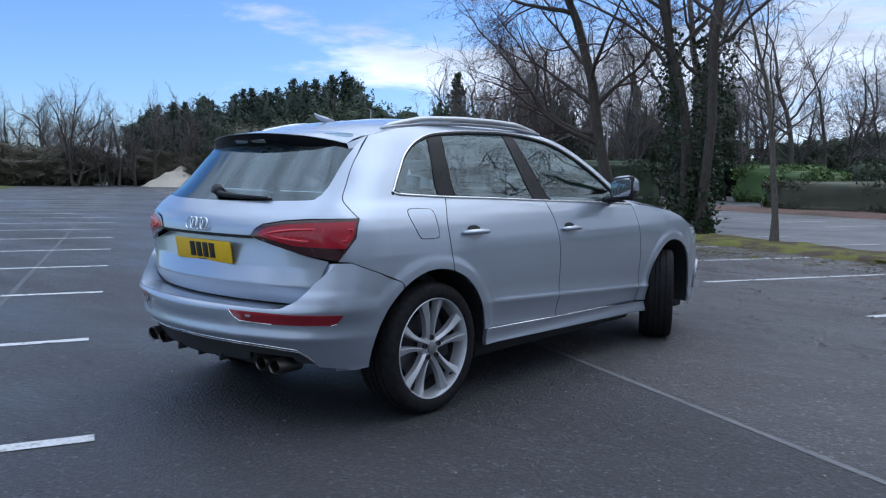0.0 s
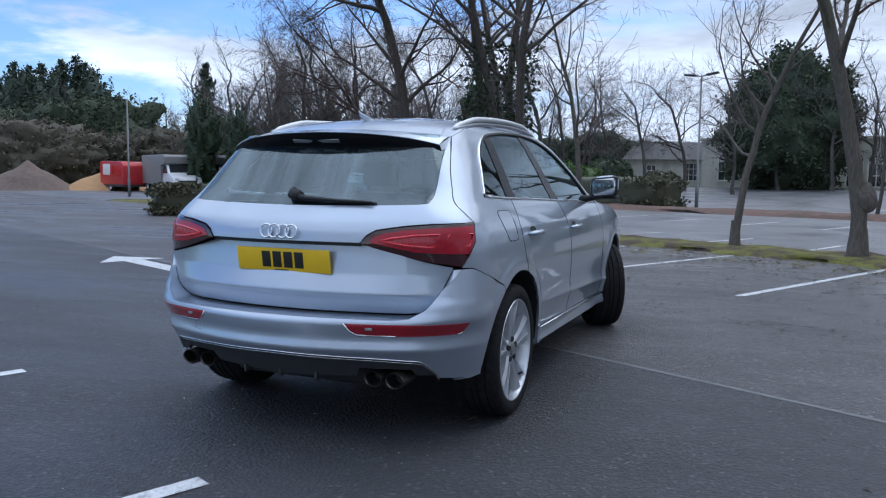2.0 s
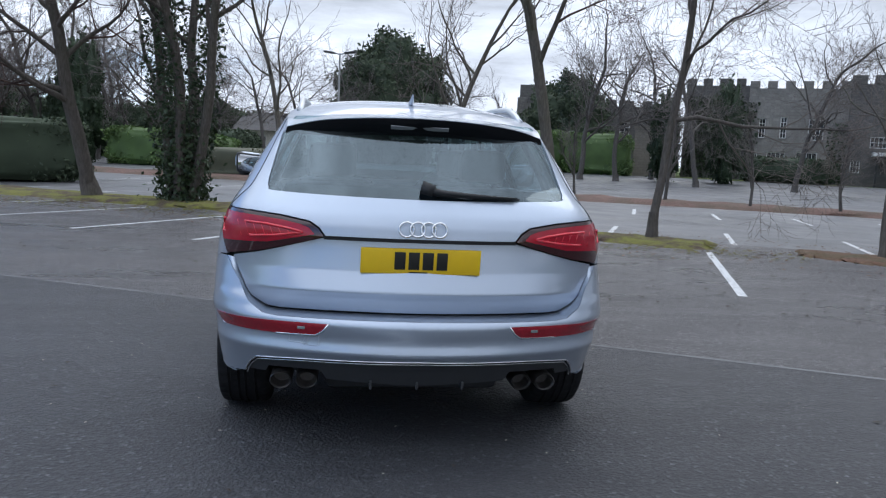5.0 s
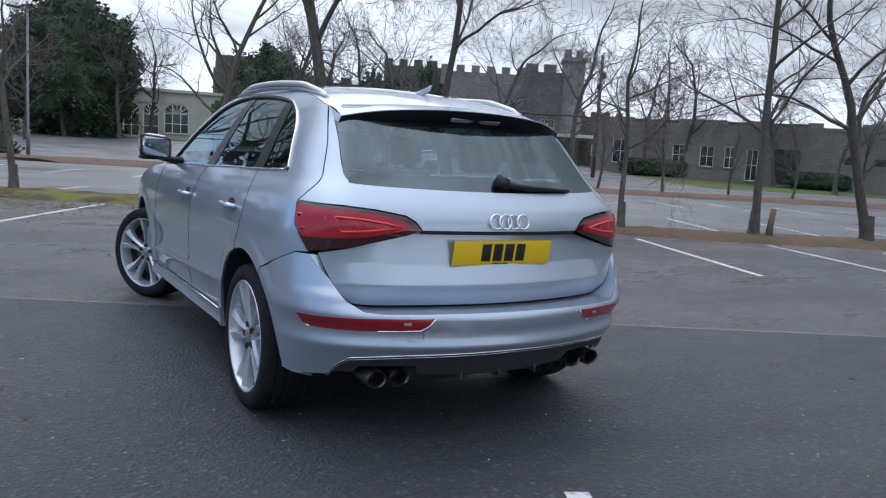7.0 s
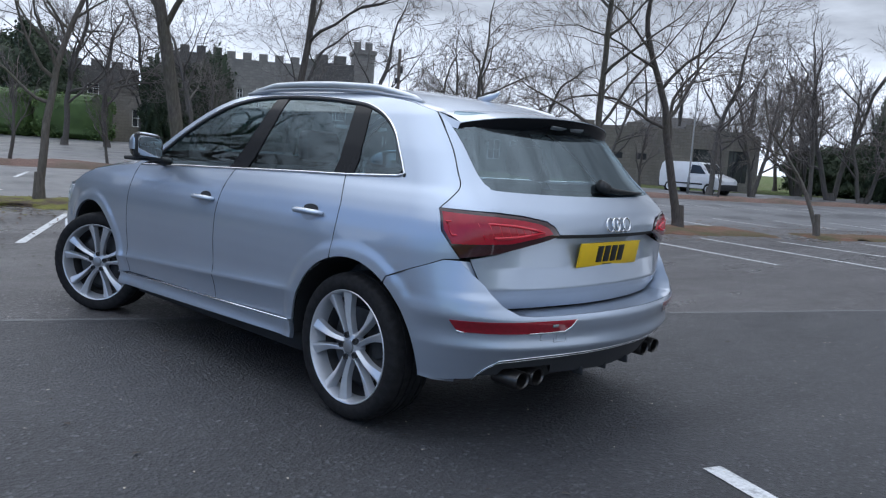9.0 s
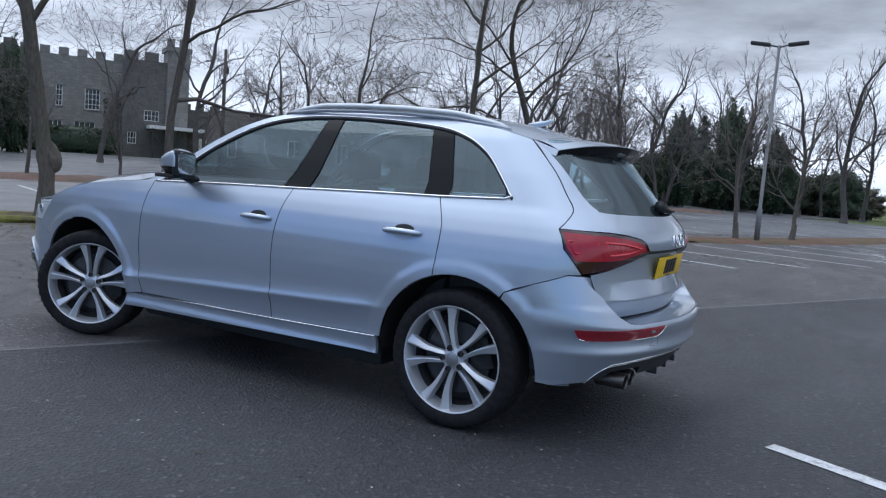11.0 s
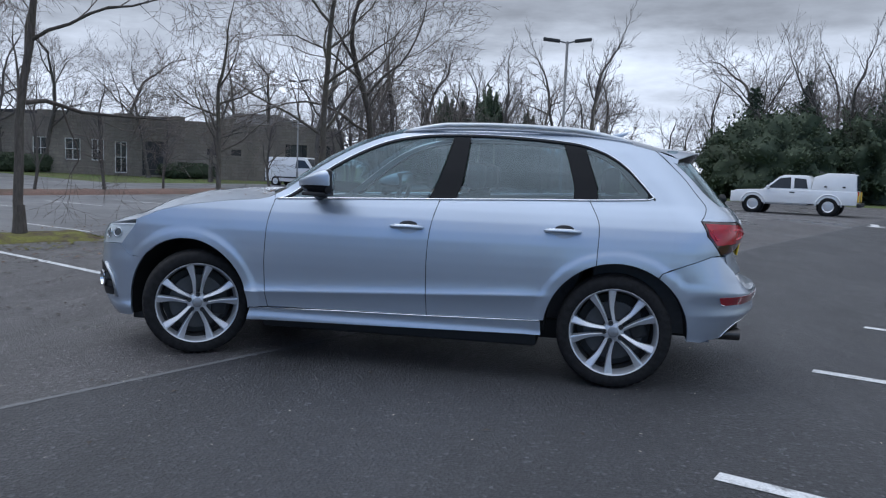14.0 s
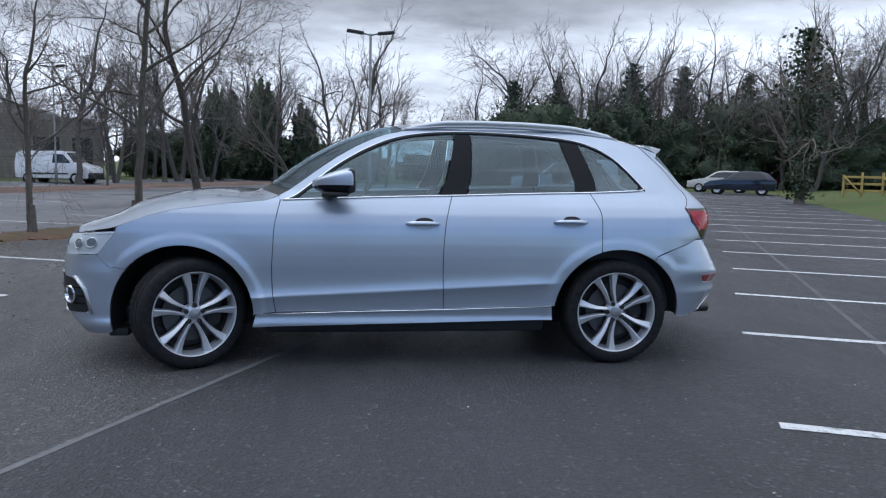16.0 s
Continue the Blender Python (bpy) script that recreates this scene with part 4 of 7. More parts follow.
# tall ivy-clad tree and pine at the end of the car park
pn = bare_tree("ivy_pole_tree", 201, 9.5, 0.17, "tall trunk thick with dark ivy at the lot's edge", kids=(9, 4, 3, 3), levels=4, fork=0.3, min=0.008)
put(pn, 26.4, -18.1)
rnd = random.Random(12)
lv, lf = [], []
pts = []
for _ in range(3600):
    z = rnd.uniform(0.2, 7.6)
    rr = abs(rnd.gauss(0, 1)) * (0.28 + 0.45 * math.exp(-((z - 5.2) / 1.6) ** 2) + 0.12 * math.sin(z * 3))
    q = rnd.uniform(0, 6.283)
    pts.append((rr * math.cos(q), rr * math.sin(q), z))
leaf_cards(lv, lf, pts, 0.11, rnd)
mesh_ob("ivy", lv, lf, IVY, pn, False)
# clipped hedges
for nm, x, y, rx, ry, h, mt, bx, lab, turn in (
        ("clipped_hedge", -11.4, 43.5, 2.3, 1.5, 2.2, HEDGE, 0.35, "long clipped green hedge with rounded ends", -20),
        ("clipped_hedge", *polar(15.7, 64), 2.3, 1.6, 3.4, HEDGE, 0.38, "clipped green block hedge near the pale hall", -20),
        ("clipped_hedge", *polar(20.1, 63), 2.7, 1.6, 3.3, HEDGE, 0.38, "clipped green block hedge near the pale hall", -20),
        ("clipped_hedge", *polar(17.9, 66), 1.5, 1.4, 3.5, YEW, 0.5, "dark clipped shrub between green hedges", -20),
        ("clipped_hedge", -4.6, 30.6, 3.5, 0.9, 1.30, HEDGEDARK, 0.30, "long low dull-leaved hedge by the far bays", -20),
        ("clipped_hedge", -6.6, 32.2, 1.5, 1.1, 1.75, HEDGE, 0.38, "clipped green hedge behind the far bays", -20),
        ("clipped_ball", -6.2, 41, 1.2, 1.2, 2.3, YEW, 0.75, "round clipped dark evergreen ball", -20),
        ("clipped_ball", -3.2, 40, 1.0, 1.0, 1.6, HEDGEDARK, 0.75, "round clipped shrub with dull leaves", -20),
        ("bay_hedge", -13.7, 16.3, 2.3, 0.8, 0.95, HEDGEDARK, 0.34, "low scrubby hedge at the end of the bays", 52),
        ("bay_hedge", -12.2, 18.2, 1.5, 0.8, 1.35, HEDGEDARK, 0.36, "middle step of a stepped trimmed hedge", 52),
        ("bay_hedge", -10.6, 20.6, 2.6, 1.0, 1.95, YEW, 0.36, "tall dark trimmed hedge at the end of the bays", 45),
        ("shrub_border", 41, 38, 3.2, 1.0, 1.2, YEW, 0.6, "low dark shrubs against the long building", -20),
        ("shrub_border", 46, 28.5, 2.4, 1.0, 1.1, YEW, 0.6, "low dark shrubs against the long building", -20),
        ("shrub_border", 33.5, 52, 3.5, 1.2, 2.0, IVY, 0.6, "dark shrubs below the castle wall", -20)):
    put(round_bush(nm, int(abs(x * 3 + y)), rx, ry, h, lab, mt, int(900 * (rx + ry) + 500), 0.075 if y < 35 else 0.10, bx), x, y, turn)

# ---- buildings ----
def wall_bm(w, h, thick, openings, z0=-0.6):
    """A wall along x, its face at y = 0 towards -y, with openings (x0, x1, z0, z1) cut through."""
    bm = bmesh.new()
    xs = sorted({0.0, w, *(q for o in openings for q in o[:2])})
    zs = sorted({z0, h, *(q for o in openings for q in o[2:4])})
    cache = {}

    def vt(x, y, z):
        key = (round(x, 4), round(y, 4), round(z, 4))
        if key not in cache:
            cache[key] = bm.verts.new((x, y, z))
        return cache[key]

    def quad(*p):
        bm.faces.new([vt(*q) for q in p])
    hole = lambda x, z: any(o[0] < x < o[1] and o[2] < z < o[3] for o in openings)
    for a, b in zip(xs, xs[1:]):
        for c, d in zip(zs, zs[1:]):
            if hole((a + b) / 2, (c + d) / 2):
                continue
            quad((a, 0, c), (b, 0, c), (b, 0, d), (a, 0, d))
            quad((b, thick, c), (a, thick, c), (a, thick, d), (b, thick, d))
    for a, b, c, d in [o[:4] for o in openings]:
        quad((a, 0, c), (a, 0, d), (a, thick, d), (a, thick, c))
        quad((b, 0, d), (b, 0, c), (b, thick, c), (b, thick, d))
        quad((a, 0, d), (b, 0, d), (b, thick, d), (a, thick, d))
        quad((b, 0, c), (a, 0, c), (a, thick, c), (b, thick, c))
    quad((0, 0, h), (w, 0, h), (w, thick, h), (0, thick, h))
    quad((0, 0, z0), (0, 0, h), (0, thick, h), (0, thick, z0))
    quad((w, 0, h), (w, 0, z0), (w, thick, z0), (w, thick, h))
    return bm


def window_in(house, x0, x1, z0, z1, nx=2, nz=3, y=0.12, arched=False, label="white-framed window"):
    win = empty("window", pose((x0 + x1) / 2, y, z0))
    win.parent = house
    win["label"] = label
    w, h = (x1 - x0) / 2, z1 - z0
    bm = bmesh.new()
    t = 0.10 if arched else 0.06
    add_box(bm, -w, -w + t, -0.03, 0.04, 0, h)
    add_box(bm, w - t, w, -0.03, 0.04, 0, h)
    add_box(bm, -w, w, -0.03, 0.04, 0, t)
    add_box(bm, -w, w, -0.03, 0.04, h - t, h)
    part("window_frame", bm, WINFRAME, win, smooth=False)
    for i in range(1, nx):
        x = -w + 2 * w * i / nx
        part("glazing_bar", box_bm(x - (0.04 if arched else 0.02), x + (0.04 if arched else 0.02), -0.02, 0.03, t, h - t), WINFRAME, win, smooth=False)
    for j in range(1, nz):
        z = h * j / nz
        part("glazing_bar", box_bm(-w + t, w - t, -0.02, 0.03, z - (0.035 if arched else 0.018), z + (0.035 if arched else 0.018)), WINFRAME, win, smooth=False)
    part("pane", box_bm(-w + t * 0.5, w - t * 0.5, 0.032, 0.045, t * 0.5, h - t * 0.5), PANE, win, smooth=False)
    part("sill", box_bm(-w - 0.06, w + 0.06, -y - 0.08, 0.02, -0.07, 0.0), house_stone[0], win, smooth=False)
    if arched:
        for i in range(7):
            a = math.pi * (i + 0.5) / 7
            bm = bmesh.new()
            add_tube(bm, [(0, -0.01, h * 0.66), (w * 0.92 * math.cos(a), -0.01, h * 0.66 + h * 0.32 * math.sin(a))], 0.04, 4)
            part("fan_bar", bm, WINFRAME, win)
        # stone spandrels close the corners above the arch
        for sg in (-1, 1):
            bm = bmesh.new()
            pts = [(sg * w * math.cos(math.pi / 2 * k / 8), h * 0.66 + h * 0.34 * math.sin(math.pi / 2 * k / 8)) for k in range(9)] + [(sg * w, h)]
            f = bm.faces.new([bm.verts.new((x, -0.06, z)) for x, z in pts])
            r = bmesh.ops.extrude_face_region(bm, geom=[f])
            for g in r["geom"]:
                if isinstance(g, bmesh.types.BMVert):
                    g.co.y += 0.14
            bmesh.ops.recalc_face_normals(bm, faces=bm.faces)
            part("spandrel", bm, house_stone[0], win, smooth=False)
    return win


house_stone = [STONE]


def building(name, az, d, label, dx=0.0, material=None):
    x, y = polar(az, d)
    house_stone[0] = material or STONE
    return tagged(empty(name, pose(x, y, lift(x, y), 0, 0, -az)), label, "building", kind="thing")


def mass(house, x0, x1, y0, y1, h, material, openings=(), name="wall"):
    """A block: a front wall with openings and three plain walls and a roof behind."""
    o = part(name, wall_bm(x1 - x0, h, 0.35, [(a - x0, b - x0, c, d) for a, b, c, d in openings]), material, house, smooth=False)
    o.location = (x0, y0, 0)
    bm = bmesh.new()
    add_box(bm, x0, x0 + 0.35, y0 + 0.35, y1, -0.6, h)
    part(name, bm, material, house, smooth=False)
    part(name, box_bm(x1 - 0.35, x1, y0 + 0.35, y1, -0.6, h), material, house, smooth=False)
    part(name, box_bm(x0 + 0.35, x1 - 0.35, y1 - 0.35, y1, -0.6, h), material, house, smooth=False)
    part("roof", box_bm(x0 + 0.352, x1 - 0.352, y0 + 0.352, y1 - 0.352, h - 0.5, h - 0.3), SLATE, house, smooth=False)


def merlons(house, x0, x1, y, z, material, w=0.75, gap=0.62, h=0.6, depth=0.4):
    x = x0
    while x + w <= x1 + 0.01:
        part("merlon", box_bm(x, x + w, y - 0.04, y + depth, z, z + h, bevel=0.03), material, house, smooth=False)
        x += w + gap


# the castellated house
c = building("castle", 33.5, 70, "grey stone castellated house with white sash windows")
ops = [(-3.35, -2.85, 3.6, 5.2), (-1.7, -1.2, 3.6, 5.35), (0.45, 1.6, 3.5, 5.2), (-2.55, -1.15, 0.5, 2.45), (-0.3, 1.3, -0.2, 2.5), (-3.7, -3.3, 0.6, 2.3)]
mass(c, -4.3, 3.3, 0.0, 9.0, 7.7, STONE, ops)
for i, (a, b, e, f) in enumerate(ops):
    window_in(c, a, b, e, f, 4 if b - a > 1 else 2, 4 if f - e > 1.4 else 2)
merlons(c, -4.3, 3.3, 0.0, 7.7, STONE)
ops = [(-5.6, -4.9 + 0.3, 3.7, 5.2)]
mass(c, -9.6, -4.3, 0.8, 9.0, 8.0, STONEDARK, ops)
window_in(c, -5.6, -4.6, 3.7, 5.2, 3, 3, y=0.92)
merlons(c, -9.6, -4.4, 0.8, 8.0, STONEDARK)
ops = [(3.75, 4.45, 1.0, 2.0), (5.0, 6.2, 3.0, 3.9)]
mass(c, 3.3, 7.0, -0.6, 9.0, 8.0, STONEDARK, ops)
window_in(c, 3.75, 4.45, 1.0, 2.0, 3, 2, y=-0.48)
window_in(c, 5.0, 6.2, 3.0, 3.9, 4, 2, y=-0.48)
merlons(c, 3.3, 6.9, -0.6, 8.0, STONEDARK, 1.1, 0.5, 0.7)
bm = box_bm(6.7, 8.5, -0.9, 2.0, -0.6, 9.4)
part("tower", bm, STONE, c, smooth=False)
part("tower_cornice", box_bm(6.55, 8.65, -1.05, 2.15, 9.0, 9.35), STONE, c, smooth=False)
merlons(c, 6.6, 8.6, -1.0, 9.4, STONE, 0.6, 0.42, 0.62, 0.5)
mass(c, 8.5, 13.5, 1.5, 8.0, 4.4, STONEDARK)
merlons(c, 8.5, 13.4, 1.5, 4.4, STONEDARK, 0.6, 0.55, 0.5)
part("canopy", box_bm(5.2, 9.8, -3.2, 1.4, 2.35, 2.62), WINFRAME, c, "pale flat entrance canopy", smooth=False)
for x in (5.5, 7.5, 9.5):
    part("canopy_post", box_bm(x - 0.07, x + 0.07, -3.0, -2.86, -0.5, 2.35), DARKDOOR, c, smooth=False)
part("notice", box_bm(9.9, 11.2, 1.38, 1.44, 0.9, 1.9), WINFRAME, c, "white board on the wall", smooth=False)
rnd = random.Random(15)
lv, lf = [], []
pts = [(rnd.uniform(-9.4, -5.7), 0.72 + rnd.gauss(0, 0.06), rnd.uniform(0, 1) ** 0.8 * 7.0) for _ in range(2200)] + [(-4.2 + rnd.gauss(0, 0.35), -0.08, rnd.uniform(0, 6.5)) for _ in range(500)] + [(rnd.uniform(1.9, 4.2), -0.1 + rnd.gauss(0, 0.1), rnd.random() ** 1.4 * 5) for _ in range(700)]
leaf_cards(lv, lf, pts, 0.16, rnd)
mesh_ob("wall_creeper", lv, lf, IVY, c, False)["label"] = "dark ivy climbing the wall"

# the dark range beside it
c = building("stone_range", 19.0, 80, "dark stone range with a stepped parapet and slate roof", material=STONEDARK)
mass(c, -7.5, 7.5, 0, 8, 6.6, STONEDARK, [(-5, -4, 3.6, 5), (-1.5, -0.5, 3.6, 5), (3, 4, 3.6, 5)])
for x in (-5, -1.5, 3):
    window_in(c, x, x + 1, 3.6, 5, 2, 3)
merlons(c, -7.5, 7.4, 0, 6.6, STONEDARK, 1.0, 0.8, 0.6)
part("chimney", box_bm(-7.4, -5.6, 1, 3, 6.6, 8.6, bevel=0.05), STONEDARK, c, smooth=False)
c = building("buff_block", 24.2, 66, "small buff stone block with a flat parapet", material=BUFF)
mass(c, -1.9, 1.6, 0, 6, 3.9, BUFF, [(-0.5, 0.4, 1.2, 2.6)])
window_in(c, -0.5, 0.4, 1.2, 2.6, 2, 2)
part("coping", box_bm(-2.0, 1.7, -0.1, 6.1, 3.9, 4.1), BUFF, c, smooth=False)

# the pale hall with arched windows
c = building("garden_hall", 9.5, 72, "pale rendered hall with arched white windows and a cornice", material=RENDER)
ops = [(-2.2, -0.85, 0.1, 3.0), (-0.6, 0.75, 0.1, 3.0), (1.15, 3.25, 0.5, 3.1), (-12.6, -10.7, 0.5, 3.1), (-9.4, -7.6, 0.5, 3.1)]
mass(c, -14.0, 6.0, 0, 9, 4.1, RENDER, ops)
for i, (a, b, e, f) in enumerate(ops):
    window_in(c, a, b, e, f, 3 if i > 1 else 2, 3, arched=True)
part("cornice", box_bm(-14.2, 6.2, -0.22, 9.2, 4.1, 4.35), RENDER, c, smooth=False)
part("plinth", box_bm(-14.1, 6.1, -0.12, -0.004, -0.6, 0.0), RENDER, c, smooth=False)
c = building("low_wing", -3.8, 75, "low pale wing with a grey pitched roof", material=RENDER)
mass(c, -4.0, 4.0, 0, 8, 2.5, RENDER, [(-2.5, -1.2, 0.9, 2.0), (1.4, 2.6, 0.5, 2.2)])
window_in(c, -2.5, -1.2, 0.9, 2.0, 3, 2)
window_in(c, 1.4, 2.6, 0.5, 2.2, 3, 3)
bm = bmesh.new()
a = [bm.verts.new(p) for p in ((-4.4, -0.5, 2.5), (4.4, -0.5, 2.5), (4.4, 8.5, 2.5), (-4.4, 8.5, 2.5), (-3.4, 4, 4.3), (3.4, 4, 4.3))]
for f in ((0, 1, 5, 4), (2, 3, 4, 5), (1, 2, 5), (3, 0, 4), (3, 2, 1, 0)):
    bm.faces.new([a[i] for i in f])
part("roof", bm, SLATE, c, smooth=False)

# the long low building, set at its own angle
house_stone[0] = BUFF
ax, ay, bx_, by_ = 38.6, 43.2, 51.4, 19.0
ang = math.degrees(math.atan2(by_ - ay, bx_ - ax))
c = tagged(empty("long_building", pose(ax, ay, 0.35, 0, 0, ang)), "long single-storey buff block building with white windows", "building", kind="thing")
ops = [(1.6, 2.9, 0.7, 2.5), (6.2, 7.2, 0.8, 2.3), (8.2, 9.2, 0.8, 2.3), (9.9, 10.7, 0.8, 2.3), (11.4, 12.2, 0.0, 2.2), (13.2, 14.9, -0.1, 2.3), (17.6, 18.3, 1.5, 1.95), (19.3, 20.0, 1.5, 1.95), (23.2, 24.8, 0.3, 2.5), (25.6, 26.9, 0.3, 2.5)]
mass(c, 0, 27.6, 0, 9, 3.6, BUFF, ops)
for i, (a, b, e, f) in enumerate(ops):
    if i in (5, 6, 7):
        part("door" if i == 5 else "vent", box_bm(a, b, 0.14, 0.2, e, f), DARKDOOR, c, smooth=False)
    elif i > 7:
        w_ = empty("window", pose((a + b) / 2, 0.12, e))
        w_.parent = c
        part("pane", box_bm(-(b - a) / 2, (b - a) / 2, 0.02, 0.04, 0, f - e), PANE, w_, smooth=False)
        for q in (-0.25, 0.25):
            part("glazing_bar", box_bm(q * (b - a) - 0.03, q * (b - a) + 0.03, -0.02, 0.02, 0, f - e), DARKDOOR, w_, smooth=False)
    else:
        window_in(c, a, b, e, f, 2, 2)
x = 0.0
rnd = random.Random(3)
while x < 27:
    w_ = rnd.uniform(0.8, 1.6)
    part("parapet", box_bm(x, min(27.6, x + w_), -0.03, 0.4, 3.6, 3.85 + rnd.choice((0, 0.0, 0.3))), BUFF, c, smooth=False)
    x += w_ + 0.01
bm = bmesh.new()
a = [bm.verts.new(p) for p in ((17, 0.6, 3.6), (26, 0.6, 3.6), (26, 8.6, 3.6), (17, 8.6, 3.6), (20, 4.5, 4.9), (23, 4.5, 4.9))]
for f in ((0, 1, 5, 4), (1, 2, 5), (2, 3, 4, 5), (3, 0, 4), (3, 2, 1, 0)):
    bm.faces.new([a[i] for i in f])
part("roof", bm, SLATE, c, "dark hipped roof", smooth=False)
part("roof", box_bm(1.0, 15.5, 1.0, 8.0, 3.3, 4.1), SLATE, c, smooth=False)


# ---- posts, signs, heaps ----
def lamp_post(x, y, h, arms, label, turn=0.0):
    o = tagged(empty("lamp_post", pose(x, y, lift(x, y), 0, 0, turn)), label, "lamp post", kind="thing")
    bm = bmesh.new()
    add_tube(bm, [(0, 0, -0.1), (0, 0, 0.9), (0, 0, 0.95), (0, 0, h)], [0.075, 0.075, 0.048, 0.040], 12)
    part("pole", bm, POST, o)
    for s in arms:
        bm = bmesh.new()
        add_tube(bm, [(0, 0, h - 0.05), (0, s * 0.28, h + 0.02)], 0.025, 8)
        part("bracket", bm, POST, o)
        bm = box_bm(-0.11, 0.11, -0.26, 0.26, -0.045, 0.045, bevel=0.025)
        q = part("lamp_head", bm, DARKDOOR, o, "flat dark lamp head")
        q.matrix_basis = pose(0, s * 0.48, h + 0.04, 7 * s)
    return o


lamp_post(18.9, 1.13, 5.4, (1, -1), "galvanised twin-headed lamp post on the verge", 3)
lamp_post(-29.3, 28.1, 5.1, (1,), "pale single-headed lamp post by the sand heaps", 60)
lamp_post(-19.0, 37.0, 5.4, (1, -1), "pale lamp post behind the trimmed hedge", 40)
lamp_post(-0.6, 31.0, 5.6, (1, -1), "twin-headed lamp post beside the low hedge", 70)
x, y = polar(64, 44)
lamp_post(x, y, 6.2, (1, -1), "slim twin-headed lamp post before the long building", -20)
x, y = polar(42, 46)
o = tagged(empty("telegraph_pole", pose(x, y, 0)), "dark wooden telegraph pole", "pole", kind="thing")
bm = bmesh.new()
add_tube(bm, [(0, 0, -0.1), (0, 0, 7.3)], [0.12, 0.09], 10)
part("pole", bm, BARKDARK, o)
part("fitting", box_bm(-0.05, 0.25, -0.08, 0.08, 5.9, 6.3, bevel=0.02), DARKDOOR, o)
part("fitting", box_bm(-0.2, 0.05, -0.08, 0.08, 5.3, 5.6, bevel=0.02), DARKDOOR, o)


def heap(name, x, y, rx, ry, h, material, label):
    verts, faces = [], []
    n = 28
    for j in range(n + 1):
        for i in range(n + 1):
            a, b = 2 * i / n - 1, 2 * j / n - 1
            r = math.hypot(a, b)
            z = h * max(0, 1 - r) ** 0.9 * (1 + 0.25 * noise.noise((a * 3 + x, b * 3, 0))) + 0.06 * noise.noise((a * 9, b * 9, x)) * max(0, 1 - r)
            verts.append((x + a * rx, y + b * ry, z - 0.01 + lift(x, y) * 0))
    faces = [(j * (n + 1) + i, j * (n + 1) + i + 1, (j + 1) * (n + 1) + i + 1, (j + 1) * (n + 1) + i) for j in range(n) for i in range(n)]
    return tagged(mesh_ob(name, verts, faces, material), label, "heap", kind="thing")


heap("soil_heap", -45.6, 35.3, 3.2, 3.2, 1.9, SOIL, "heap of brown soil on the asphalt")
heap("sand_heap", -42.0, 39.0, 3.4, 3.0, 1.55, SAND, "heap of orange sand on the asphalt")
heap("ballast_heap", -70.0, 39.5, 4.0, 3.5, 2.1, GRAVEL, "heap of pale gravel at the far end")
o = tagged(empty("timber_frame", pose(30.9, -24.8, lift(30.9, -24.8), 0, 0, 35)), "weathered timber play frame on the grass bank", "timber frame", kind="thing")
for x in (-1.4, -0.5, 0.5, 1.4):
    part("post", box_bm(x - 0.05, x + 0.05, -0.05, 0.05, -0.1, 1.05 + 0.15 * (abs(x) < 1), bevel=0.01), TIMBER, o)
for z in (0.25, 0.6, 0.95):
    part("rail", box_bm(-1.5, 1.5, -0.075, -0.052, z - 0.06, z + 0.06, bevel=0.008), TIMBER, o)
for x0, x1 in ((-1.4, -0.5), (0.5, 1.4)):
    bm = bmesh.new()
    add_tube(bm, [(x0, 0.07, 0.1), (x1, 0.07, 1.0)], 0.04, 6)
    part("brace", bm, TIMBER, o)


# ---- parked vehicles far off ----
def slab(prof, w, bevel=0.05, tumble=None):
    """A body from its side outline of (y, z), w wide; tumble: (height, how much narrower at the top)."""
    bm = bmesh.new()
    f = bm.faces.new([bm.verts.new((-w / 2, y, z)) for y, z in prof])
    r = bmesh.ops.extrude_face_region(bm, geom=[f])
    for g in r["geom"]:
        if isinstance(g, bmesh.types.BMVert):
            g.co.x += w
    if tumble:
        z0, k = tumble
        zt = max(p[1] for p in prof)
        for v_ in bm.verts:
            if v_.co.z > z0:
                v_.co.x *= 1 - k * (v_.co.z - z0) / (zt - z0)
    bmesh.ops.recalc_face_normals(bm, faces=bm.faces)
    bmesh.ops.bevel(bm, geom=list(bm.edges), offset=bevel, segments=2, affect="EDGES", profile=0.6)
    return bm


def pane_pair(o, pts, w, z0, k, zt, name="side_window"):
    for s in (-1, 1):
        bm = bmesh.new()
        vs_ = [bm.verts.new((s * (w / 2 * (1 - k * max(0, z - z0) / (zt - z0)) + 0.006), y, z)) for y, z in pts]
        bm.faces.new(vs_ if s > 0 else vs_[::-1])
        bmesh.ops.recalc_face_normals(bm, faces=bm.faces)
        q = bmesh.ops.extrude_face_region(bm, geom=list(bm.faces))
        for g in q["geom"]:
            if isinstance(g, bmesh.types.BMVert):
                g.co.x -= s * 0.02
        bmesh.ops.recalc_face_normals(bm, faces=bm.faces)
        part(name, bm, PANE, o, smooth=False)


